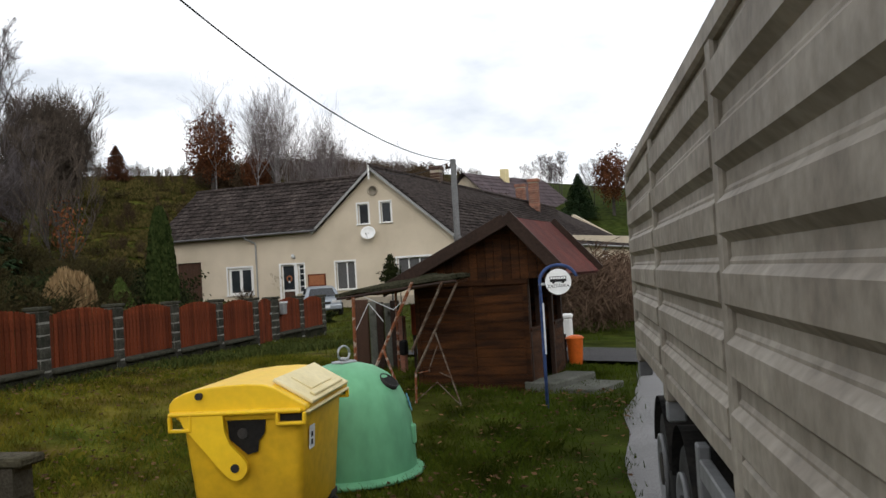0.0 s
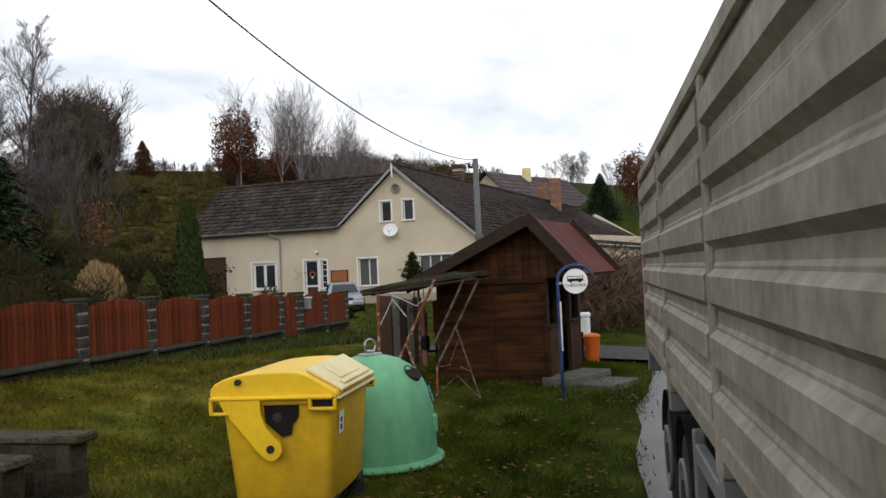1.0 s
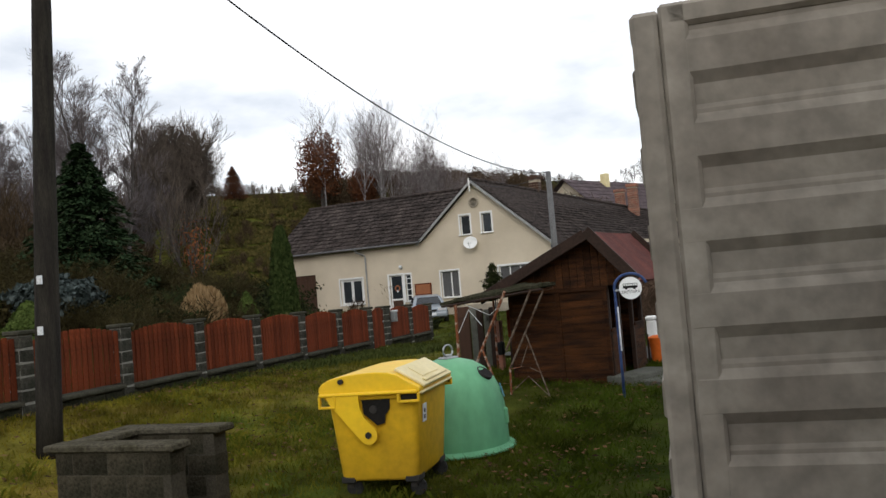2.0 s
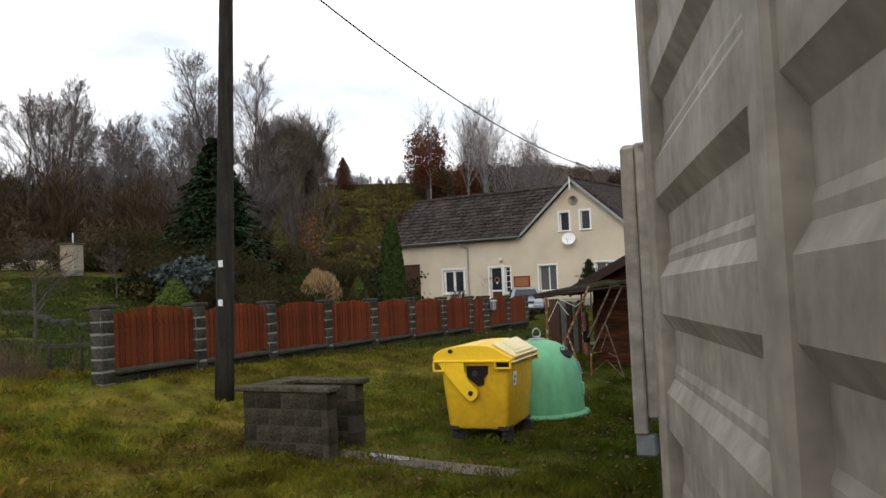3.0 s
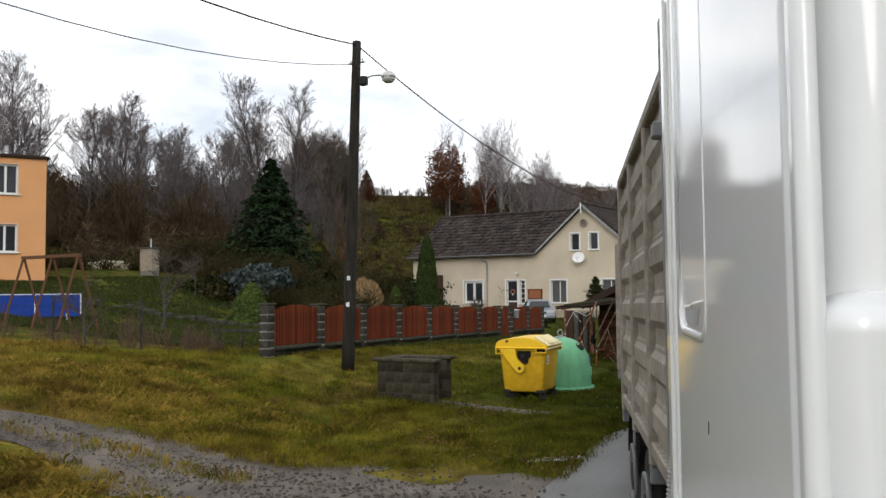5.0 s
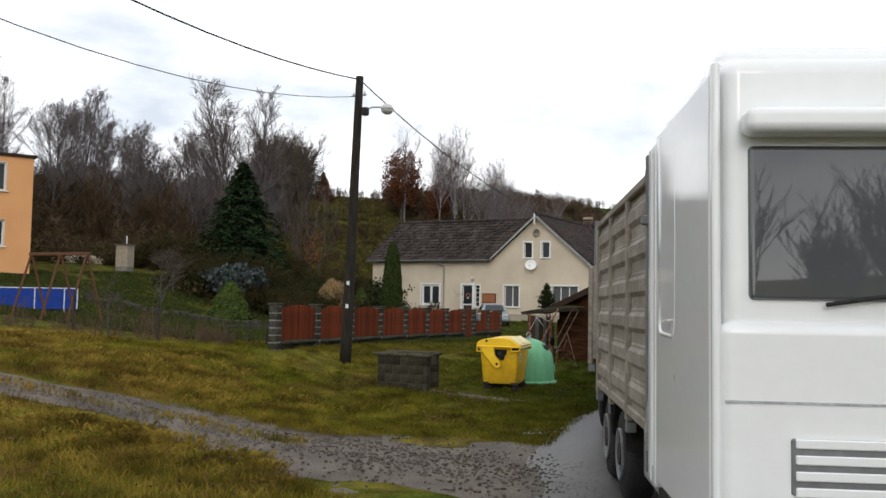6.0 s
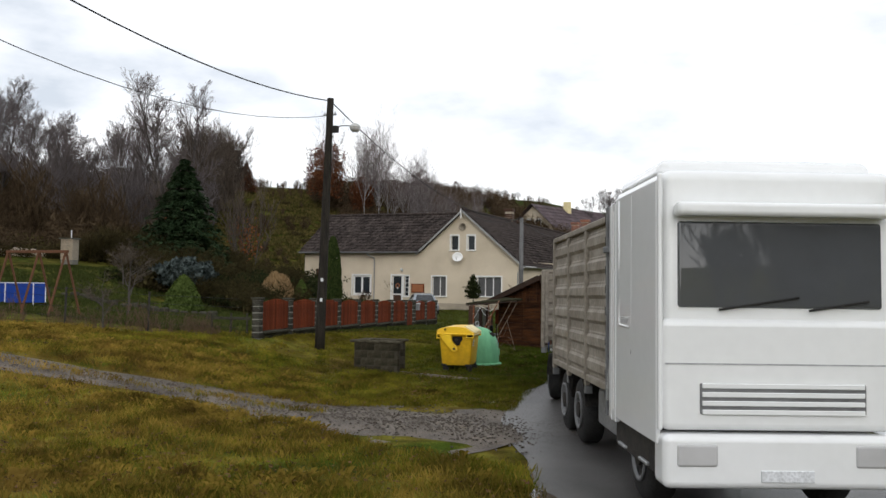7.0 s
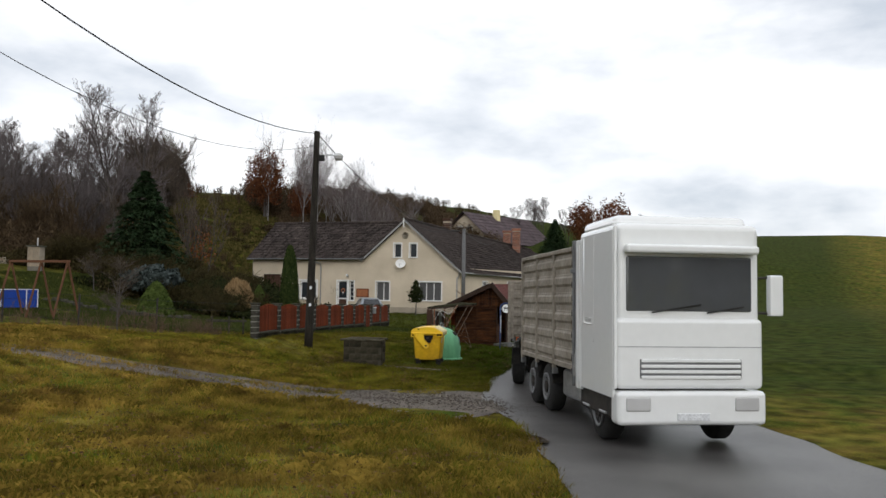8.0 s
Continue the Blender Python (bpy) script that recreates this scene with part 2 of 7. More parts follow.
M_CAP = mat("dark_capstone", (0.036, 0.036, 0.026), 0.95, second=(0.070, 0.066, 0.05), scale=6, amount=0.8, fine=40, bump=0.6, spec=0.03)
M_YELLOW = mat("yellow_plastic", (0.84, 0.54, 0.015), 0.4, second=(0.66, 0.38, 0.02), scale=1.3, amount=0.6, fine=14, fine_amount=0.06, bump=0.03, spec=0.4)
M_YELLOW_DULL = mat("faded_yellow_plastic", (0.76, 0.46, 0.022), 0.45, second=(0.58, 0.34, 0.028), scale=1.4, amount=0.8, fine=12, fine_amount=0.1, bump=0.04)
M_CREAM = mat("bleached_lid_plastic", (0.78, 0.68, 0.40), 0.5, second=(0.66, 0.55, 0.28), scale=2, amount=0.7, fine=20, fine_amount=0.06, bump=0.04)
M_GREEN = mat("green_fibreglass", (0.165, 0.43, 0.235), 0.5, second=(0.105, 0.30, 0.165), scale=0.9, amount=0.85, fine=8, fine_amount=0.10, bump=0.04, stretch=(1, 1, 0.5))
M_BLUE_SPRAY = mat("blue_spray", (0.12, 0.33, 0.42), 0.6, scale=6, bump=0.0)
M_RUBBER = mat("black_rubber", (0.022, 0.022, 0.022), 0.7, second=(0.04, 0.038, 0.035), scale=5, fine=40, bump=0.3)
# near-black colour stands in for the shade inside hollows
M_DARK = mat("hollow_shade", (0.015, 0.014, 0.013), 0.9, scale=5, bump=0.0)
M_STEEL = mat("galvanised_steel", (0.40, 0.41, 0.42), 0.4, 0.7, second=(0.26, 0.27, 0.28), scale=4, fine=30, bump=0.08)
M_STICKER = mat("white_sticker", (0.72, 0.74, 0.76), 0.5, scale=20, bump=0.0)
M_INK = mat("black_print", (0.012, 0.012, 0.012), 0.6, scale=10, bump=0.0)
M_RUST = mat("rusty_pipe", (0.19, 0.065, 0.028), 0.8, second=(0.42, 0.36, 0.30), scale=12, amount=0.8, fine=50, fine_amount=0.4, bump=0.4, low=0.5, high=0.62)
M_PALE_PIPE = mat("peeling_pipe", (0.17, 0.14, 0.11), 0.85, second=(0.075, 0.04, 0.025), scale=14, amount=1.0, fine=50, fine_amount=0.5, bump=0.4, spec=0.05)
M_SIGNBLUE = mat("faded_blue_tube", (0.025, 0.05, 0.14), 0.6, second=(0.06, 0.09, 0.20), scale=6, amount=0.8, fine=30, bump=0.1)
M_SIGNWHITE = mat("sign_white", (0.86, 0.87, 0.87), 0.5, second=(0.74, 0.75, 0.74), scale=5, amount=0.4, fine=30, fine_amount=0.04, bump=0.03)
M_ORANGE = mat("orange_plastic", (0.68, 0.15, 0.025), 0.45, second=(0.50, 0.10, 0.02), scale=4, amount=0.6, fine=20, fine_amount=0.08, bump=0.05)
M_ORANGE_WALL = mat("apricot_render", (0.70, 0.36, 0.16), 0.9, second=(0.60, 0.30, 0.13), scale=0.7, amount=0.5, fine=30, fine_amount=0.06, bump=0.2)
M_POLE = mat("creosoted_pole", (0.018, 0.015, 0.013), 0.9, second=(0.038, 0.034, 0.026), scale=2.5, amount=0.8, fine=26, fine_amount=0.35, stretch=(6, 6, 0.6), bump=0.5)
M_WIRE = mat("black_cable", (0.02, 0.02, 0.021), 0.6, scale=5, bump=0.0)
M_LAMP = mat("lamp_enamel", (0.55, 0.56, 0.56), 0.4, second=(0.42, 0.42, 0.41), scale=6, fine=20, bump=0.03)
M_CARBODY = mat("silver_car_paint", (0.25, 0.28, 0.31), 0.3, 0.3, second=(0.21, 0.235, 0.265), scale=2, amount=0.4, fine=60, fine_amount=0.03, bump=0.0, coat=0.5)
M_BLUE_TABLE = mat("blue_table_board", (0.012, 0.045, 0.26), 0.45, second=(0.02, 0.06, 0.30), scale=3, fine=20, fine_amount=0.06, bump=0.03)
M_RUSTWOOD = mat("brown_timber", (0.14, 0.065, 0.035), 0.75, second=(0.08, 0.04, 0.025), scale=4, fine=30, stretch=(4, 4, 1), bump=0.4)
M_BARK = mat("bare_bark", (0.060, 0.052, 0.048), 0.95, second=(0.10, 0.09, 0.082), scale=1.5, amount=0.8, fine=12, fine_amount=0.3, bump=0.5)
M_TWIG = island_mat("grey_twigs", (0.078, 0.066, 0.065), (0.185, 0.162, 0.162))
M_TWIG_BROWN = island_mat("brown_twigs", (0.046, 0.037, 0.030), (0.125, 0.100, 0.080))
M_BIRCH = mat("birch_bark", (0.38, 0.36, 0.35), 0.85, second=(0.12, 0.11, 0.11), scale=1.4, amount=0.9, fine=10, fine_amount=0.3, stretch=(1, 1, 2.5), bump=0.2)
M_TWIG_PALE = island_mat("birch_twigs", (0.085, 0.068, 0.066), (0.21, 0.18, 0.178))
M_OAKLEAF = island_mat("withered_oak_leaves", (0.06, 0.025, 0.013), (0.19, 0.075, 0.035), through_light=0.15)
M_ORANGELEAF = island_mat("orange_leaves", (0.12, 0.045, 0.018), (0.28, 0.11, 0.045), through_light=0.15)
M_NEEDLE = island_mat("spruce_needles", (0.010, 0.023, 0.010), (0.042, 0.068, 0.030))
M_NEEDLE_BLUE = island_mat("blue_spruce_needles", (0.018, 0.026, 0.024), (0.085, 0.104, 0.100))
M_THUJA = island_mat("thuja_scales", (0.014, 0.024, 0.006), (0.042, 0.058, 0.017))
M_JUNIPER = island_mat("juniper_scales", (0.007, 0.010, 0.004), (0.030, 0.036, 0.012))
M_BOX = island_mat("clipped_conifer", (0.035, 0.055, 0.012), (0.085, 0.115, 0.03))
M_DRYGRASS = island_mat("dry_ornamental_grass", (0.20, 0.125, 0.06), (0.36, 0.25, 0.13), through_light=0.2)
M_UNDERGROWTH = island_mat("winter_undergrowth", (0.036, 0.025, 0.015), (0.100, 0.070, 0.041))
M_MOSSY = island_mat("mossy_bank_tufts", (0.040, 0.044, 0.011), (0.125, 0.098, 0.034), through_light=0.1)
M_CABWHITE = mat("white_cab_paint", (0.80, 0.815, 0.815), 0.4, second=(0.76, 0.775, 0.775), scale=1.2, amount=0.5, fine=8, fine_amount=0.015, bump=0.0, coat=1.0, spec=0.5)
M_TIPPER = mat("grey_tipper_paint", (0.20, 0.205, 0.21), 0.5, second=(0.13, 0.13, 0.13), scale=2.2, amount=0.8, fine=18, fine_amount=0.12, bump=0.08)
M_TIPPER_DIRTY = mat("dirty_tipper_side", (0.31, 0.28, 0.235), 0.6, second=(0.19, 0.165, 0.135), scale=1.8, amount=0.9, fine=14, fine_amount=0.2, bump=0.15)
M_CHASSIS = mat("chassis_black", (0.025, 0.025, 0.025), 0.6, second=(0.06, 0.052, 0.045), scale=5, amount=0.7, fine=30, bump=0.2)
M_HOSE = mat("grey_hose", (0.33, 0.33, 0.32), 0.6, second=(0.22, 0.22, 0.21), scale=6, fine=30, bump=0.05)
M_LENS = mat("clear_lens", (0.5, 0.5, 0.5), 0.1, scale=2, amount=0.3, fine=6, fine_amount=0.03, bump=0.0)
M_WINDSCREEN = mat("windscreen_glass", (0.070, 0.075, 0.080), 0.02, second=(0.085, 0.09, 0.095), scale=0.5, amount=0.6, fine=3, fine_amount=0.05, bump=0.0, spec=1.0)
M_PALEBRICK = mat("pale_brick", (0.42, 0.36, 0.28), 0.9, second=(0.27, 0.24, 0.19), scale=5, fine=30, bump=0.4)
M_ROOFMOSS = mat("mossy_roofing", (0.030, 0.030, 0.018), 0.95, second=(0.05, 0.047, 0.032), scale=5, amount=0.9, fine=30, fine_amount=0.5, bump=0.8, spec=0.0)
M_SEAM = mat("grey_seam", (0.42, 0.43, 0.44), 0.4, scale=5, bump=0.0)
M_BRAMBLE = island_mat("garden_tangle", (0.020, 0.016, 0.008), (0.072, 0.060, 0.024))
M_STONE = mat("gravel_stones", (0.155, 0.138, 0.118), 0.8, second=(0.065, 0.053, 0.042), scale=8, amount=1.0, fine=60, bump=0.3)
M_PLINTHBLOCK = mat("damp_mossy_block", (0.040, 0.038, 0.027), 0.95, second=(0.018, 0.020, 0.011), scale=4, amount=0.9, fine=36, fine_amount=0.4, bump=0.8, rand=0.25, spec=0.03)
M_HEDGE = island_mat("bare_hedge_twigs", (0.065, 0.040, 0.028), (0.17, 0.115, 0.08))
M_DARKGLASS = mat("car_windscreen", (0.020, 0.023, 0.026), 0.08, scale=3, bump=0.0, spec=0.4)
M_GARDEN = island_mat("garden_turf", (0.028, 0.044, 0.010), (0.070, 0.078, 0.022), through_light=0.1)
M_FALLEN = island_mat("fallen_leaves", (0.022, 0.012, 0.007), (0.15, 0.085, 0.04))
M_LOWHEDGE = island_mat("low_garden_hedge", (0.030, 0.034, 0.012), (0.105, 0.080, 0.036))

# ---- building helpers ----


def mesh_of(bm, name, material, smooth=False):
    me = bpy.data.meshes.new(name)
    bm.to_mesh(me)
    bm.free()
    if smooth:
        for p in me.polygons:
            p.use_smooth = True
    for m in material if isinstance(material, (list, tuple)) else [material]:
        me.materials.append(m)
    return me


def part(name, bm, material, parent=None, label="", smooth=False, at=None):
    """Links a bmesh as one mesh object under a thing or a part."""
    ob = new(name, mesh_of(bm, name, material, smooth))
    if parent is not None:
        ob.parent = parent
    if at is not None:
        ob.matrix_basis = at
    if label:
        ob["label"] = label
    return ob


def share(name, me, parent, at, label=""):
    """One more object on a mesh that is already there."""
    ob = new(name, me)
    ob.parent, ob.matrix_basis = parent, at
    if label:
        ob["label"] = label
    return ob


def thing(name, at, label, category, group="", kind=""):
    ob = new(name)
    ob.empty_display_size = 0.2
    ob.matrix_basis = at
    return tagged(ob, label, category, group, kind)


def box(x0, x1, y0, y1, z0, z1, bevel=0.0, bm=None, m=None, seg=1):
    """A box between the given bounds, its edges rounded."""
    own = bmesh.new()
    bmesh.ops.create_cube(own, size=1.0)
    bmesh.ops.scale(own, vec=(x1 - x0, y1 - y0, z1 - z0), verts=own.verts)
    bmesh.ops.translate(own, vec=((x0 + x1) / 2, (y0 + y1) / 2, (z0 + z1) / 2), verts=own.verts)
    if bevel:
        bmesh.ops.bevel(own, geom=own.edges[:], offset=bevel, segments=seg, affect="EDGES", profile=0.6)
    return merge(bm, own, m)


def merge(bm, own, m=None):
    if m is not None:
        bmesh.ops.transform(own, matrix=m, verts=own.verts)
    if bm is None:
        return own
    tmp = bpy.data.meshes.new("tmp")
    own.to_mesh(tmp)
    own.free()
    bm.from_mesh(tmp)
    bpy.data.meshes.remove(tmp)
    return bm


def rod(a, b, r0, r1=None, sides=8, bm=None, caps=True):
    """A straight round bar from a to b."""
    a, b = Vector(a), Vector(b)
    own = bmesh.new()
    bmesh.ops.create_cone(own, cap_ends=caps, segments=sides, radius1=r0, radius2=r0 if r1 is None else r1, depth=(b - a).length)
    turn = (b - a).to_track_quat("Z", "Y").to_matrix().to_4x4()
    return merge(bm, own, Matrix.Translation((a + b) / 2) @ turn)


def tube(points, r, sides=8, bm=None, closed=False):
    """A round bar along a line of points."""
    own = bmesh.new() if bm is None else bm
    pts = [Vector(p) for p in points]
    rings = []
    for i, p in enumerate(pts):
        d = (pts[min(i + 1, len(pts) - 1)] - pts[max(i - 1, 0)]).normalized()
        side = d.cross(Vector((0, 0, 1)))
        side = side.normalized() if side.length > 1e-3 else Vector((1, 0, 0))
        up = side.cross(d).normalized()
        rad = r[i] if isinstance(r, (list, tuple)) else r
        rings.append([own.verts.new(p + rad * (math.cos(a) * side + math.sin(a) * up)) for a in (2 * math.pi * k / sides for k in range(sides))])
    for u, v in zip(rings, rings[1:]):
        for k in range(sides):
            own.faces.new((u[k], u[(k + 1) % sides], v[(k + 1) % sides], v[k]))
    own.faces.new(rings[0][::-1]), own.faces.new(rings[-1])
    return own


def lathe(profile, sides=40, bm=None):
    """A turned body from (radius, height) pairs."""
    own = bmesh.new() if bm is None else bm
    rings = [[own.verts.new((r * math.cos(2 * math.pi * k / sides), r * math.sin(2 * math.pi * k / sides), z)) for k in range(sides)] for r, z in profile]
    for u, v in zip(rings, rings[1:]):
        for k in range(sides):
            own.faces.new((u[k], u[(k + 1) % sides], v[(k + 1) % sides], v[k]))
    own.faces.new(rings[0][::-1]), own.faces.new(rings[-1])
    return own


def prism(outline, depth, axis="y", bm=None):
    """An outline in two dimensions given depth along an axis."""
    own = bmesh.new() if bm is None else bm

    def at(p, d):
        return {"y": (p[0], d, p[1]), "x": (d, p[0], p[1]), "z": (p[0], p[1], d)}[axis]

    near, far = [own.verts.new(at(p, depth[0])) for p in outline], [own.verts.new(at(p, depth[1])) for p in outline]
    n = len(outline)
    own.faces.new(near), own.faces.new(far[::-1])
    for k in range(n):
        own.faces.new((near[k], far[k], far[(k + 1) % n], near[(k + 1) % n]))
    bmesh.ops.recalc_face_normals(own, faces=own.faces)
    return own


def holed_wall(s0, s1, z0, z1, y0, y1, holes, clips=()):
    """A wall slab with rectangular openings cut right through; clips are (point, normal) planes that trim it, as under a gable."""
    bm = bmesh.new()
    xs = sorted({s0, s1, *[h[0] for h in holes], *[h[1] for h in holes]})
    zs = sorted({z0, z1, *[h[2] for h in holes], *[h[3] for h in holes]})
    grid = {(i, k): bm.verts.new((x, y0, z)) for i, x in enumerate(xs) for k, z in enumerate(zs)}
    for i in range(len(xs) - 1):
        for k in range(len(zs) - 1):
            cx, cz = (xs[i] + xs[i + 1]) / 2, (zs[k] + zs[k + 1]) / 2
            if not any(h[0] < cx < h[1] and h[2] < cz < h[3] for h in holes):
                bm.faces.new((grid[i, k], grid[i + 1, k], grid[i + 1, k + 1], grid[i, k + 1]))
    for point, normal in clips:
        bmesh.ops.bisect_plane(bm, geom=bm.verts[:] + bm.edges[:] + bm.faces[:], plane_co=point, plane_no=normal, clear_outer=True)
    out = bmesh.ops.extrude_face_region(bm, geom=bm.faces[:])
    bmesh.ops.translate(bm, vec=(0, y1 - y0, 0), verts=[v for v in out["geom"] if isinstance(v, bmesh.types.BMVert)])
    bmesh.ops.delete(bm, geom=[v for v in bm.verts if not v.link_faces], context="VERTS")
    bmesh.ops.recalc_face_normals(bm, faces=bm.faces)
    return bm


def smooth(a, b, v):
    v = min(1.0, max(0.0, (v - a) / (b - a)))
    return v * v * (3 - 2 * v)


def height(x, y):
    """The lie of the land: road rising towards the viewer's end, a bank on the garden side, a hill behind."""
    z = 0.0023 * max(0.0, 5 - max(y, -60.0)) ** 1.8
    out = max(0.0, -x - 4)
    garden = smooth(-4, 4, y)
    bank = 0.82 * (min(out, 7) / 7) ** 2 + (0.085 - 0.045 * garden) * max(0.0, min(out, 20) - 7) + (0.19 - 0.04 * garden) * max(0.0, min(out, 36) - 20)
    fade = min(1.0, max(0.0, 1 - (y - 6) * 0.038))
    fade += (1 - fade) * smooth(18, 30, out) * (1 - smooth(26, 40, y))
    z += bank * fade
    z += 0.26 * smooth(9.6, 13.4, y) * smooth(-11, -7, x) + 0.5 * smooth(24, 42, y)
    hill = (x + 34) * -0.75 + (y - 25) * 0.66 - 4
    z += 15.2 * smooth(0, 75, hill) + 1.2 * smooth(0, 15, hill) * smooth(40, 50, -x)
    z += 9 * smooth(45, 160, x)
    return z


def place(x, y, turn=0.0, lift=0.0):
    return pose(x, y, height(x, y) + lift, 0, 0, turn)


ROAD = [(14.5, -62), (12.4, -42), (10.5, -26), (8.7, -16), (6.5, -9), (4.0, -3), (1.3, 2.0), (0.2, 5.5), (-0.6, 10), (-1.4, 14), (-2.1, 19), (-2.6, 26), (-2.6, 60)]
TRACK = [(-40, -15), (-24, -9), (-15, -4.8), (-12.2, -3.15), (-10.5, -2.3), (-8.7, -1.1), (-6.5, -0.45), (-4.3, -0.35), (-2.4, -0.2), (0.4, -0.6)]


def reach(line, x, y):
    """Distance from a line of points in the plan."""
    best = 1e9
    for (ax, ay), (bx, by) in zip(line, line[1:]):
        u = max(0.0, min(1.0, ((x - ax) * (bx - ax) + (y - ay) * (by - ay)) / ((bx - ax) ** 2 + (by - ay) ** 2)))
        best = min(best, math.hypot(x - ax - u * (bx - ax), y - ay - u * (by - ay)))
    return best


# ---- the ground ----


def steps(stops):
    out = []
    for (a, n), (b, _) in zip(stops, stops[1:]):
        out += list(np.linspace(a, b, n, endpoint=False))
    return out + [stops[-1][0]]


def strip(line, half, lift, name, material, label, wobble=0.12, across=5, category="road", drop=None):
    """A road surface that follows the ground along a line of (x, y)."""
    pts = [Vector((x, y)) for x, y in line]
    fine = []
    for i in range(len(pts) - 1):
        p0, p1, p2, p3 = pts[max(i - 1, 0)], pts[i], pts[i + 1], pts[min(i + 2, len(pts) - 1)]
        n = max(2, int((p2 - p1).length / 0.3))
        for k in range(n):
            u = k / n
            fine.append(0.5 * (2 * p1 + (p2 - p0) * u + (2 * p0 - 5 * p1 + 4 * p2 - p3) * u * u + (3 * p1 - p0 - 3 * p2 + p3) * u ** 3))
    fine.append(pts[-1])
    bm, rows = bmesh.new(), []
    for i, p in enumerate(fine):
        d = (fine[min(i + 1, len(fine) - 1)] - fine[max(i - 1, 0)]).normalized()
        side = Vector((d.y, -d.x))
        row = []
        for k in range(across + 1):
            f = 2 * k / across - 1
            h = half(i / (len(fine) - 1)) if callable(half) else half
            w = h * f + (wobble * noise.noise(Vector((p.x * 0.8, p.y * 0.8, k))) if k in (0, across) else 0)
            q = p + side * w
            edge = -0.03 if k in (0, across) else 0
            row.append(bm.verts.new((q.x, q.y, height(q.x, q.y) + lift + edge + (drop(f) if drop else 0))))
        rows.append(row)
    for u, v in zip(rows, rows[1:]):
        for k in range(across):
            bm.faces.new((u[k], u[k + 1], v[k + 1], v[k]))
    bmesh.ops.recalc_face_normals(bm, faces=bm.faces)
    if bm.faces[0].normal.z < 0:
        bmesh.ops.reverse_faces(bm, faces=bm.faces)
    ob = new(name, mesh_of(bm, name, material, True))
    return tagged(ob, label, category, kind="structure")


gx = steps([(-900, 12), (-120, 30), (-40, 60), (-16, 130), (9, 20), (30, 12), (120, 8), (900, 1)])
gy = steps([(-900, 10), (-120, 14), (-40, 40), (-22, 150), (14, 60), (45, 40), (120, 10), (900, 1)])
verts = []
for y in gy:
    for x in gx:
        near = 1.0 if -40 < x < 30 and -40 < y < 45 else 0.0
        rough = near * (0.035 * noise.noise(Vector((x * 0.9, y * 0.9, 0))) + 0.02 * noise.noise(Vector((x * 2.7, y * 2.7, 3))))
        flat = min(smooth(2.3, 4.2, reach(ROAD, x, y)), smooth(0.7, 1.8, reach(TRACK, x, y))) if near else 1.0
        verts.append((x, y, height(x, y) + rough * flat - 0.03 - 0.04 * (1 - flat)))
nx = len(gx)
faces = [(j * nx + i, j * nx + i + 1, (j + 1) * nx + i + 1, (j + 1) * nx + i) for j in range(len(gy) - 1) for i in range(nx - 1)]
me = bpy.data.meshes.new("ground")
me.from_pydata(verts, [], faces)
me.materials.append(M_GRASS)
for p in me.polygons:
    p.use_smooth = True
tagged(new("ground", me), "winter lawn and rough meadow, green and straw", "grass", kind="structure")

strip(ROAD, lambda u: 2.4, -0.01, "road", M_ASPHALT, "narrow wet asphalt lane with frayed edges", 0.14, 10)
strip([(-6.4, 6.2), (-5.8, 6.35), (-5.0, 6.5), (-4.1, 6.6)], 0.19, 0.0, "wet_channel", M_DIRT, "wet gravel run-off from the spring trough", 0.12, 4, "gravel")
strip(TRACK, lambda u: 0.68 + 1.85 * smooth(0.80, 0.97, u), -0.025, "track", M_DIRT, "muddy gravel track with two wheel ruts", 0.3, 8,
      drop=lambda f: -0.03 * (math.exp(-((abs(f) - 0.55) / 0.22) ** 2)))
strip([(-9.5, 19.3), (-6.5, 18.6), (-3, 18.2), (-1, 18.2)], 1.1, 0.05, "side_road", M_ASPHALT_DARK, "strip of asphalt side road behind the shelter", 0.1, 4)


def puddle(x, y, rx, ry, turn):
    bm = bmesh.new()
    ring = []
    for k in range(28):
        a = 2 * math.pi * k / 28
        r = 1 + 0.35 * noise.noise(Vector((math.cos(a) * 1.3 + x, math.sin(a) * 1.3 + y, 0)))
        px, py = rx * r * math.cos(a), ry * r * math.sin(a)
        c, s = math.cos(radians(turn)), math.sin(radians(turn))
        qx, qy = x + c * px - s * py, y + s * px + c * py
        ring.append(bm.verts.new((qx, qy, height(qx, qy) + 0.008)))
    bm.faces.new(ring)
    bmesh.ops.recalc_face_normals(bm, faces=bm.faces)
    ob = new("puddle", mesh_of(bm, "puddle", M_PUDDLE))
    tagged(ob, "shallow rainwater puddle on the ground", "puddle", "puddles", "structure")


for p in ((-1.80, 2.95, 0.42, 0.13, 62), (2.15, -4.55, 0.42, 0.15, -55), (-5.7, 6.36, 0.36, 0.10, 12)):
    puddle(*p)

# ---- farmhouse ----
HOUSE = pose(-24, 42.5, 0, 0, 0, 5)
house = thing("farmhouse", HOUSE, "long ochre rendered farmhouse with dark tiled roofs", "house")
BASE = 0.3
APEX_S, APEX_Z = 0.75, 7.9
L_EAVE, R_EAVE = (-2.6, 5.0), (5.2, 4.05)
FRONT_HOLES = [(-12.2, -10.5, 1.0, 3.5), (-8.7, -7.1, 1.45, 3.0), (-5.2, -4.35, 0.85, 3.0), (-4.15, -3.75, 1.4, 3.0), (-1.77, -0.62, 1.45, 2.97), (1.9, 3.8, 1.5, 2.97)]
GABLE_HOLES = [(-0.25, 0.36, 4.95, 6.05), (1.1, 1.68, 4.95, 6.05), (0.47, 0.93, 6.5, 6.96)]
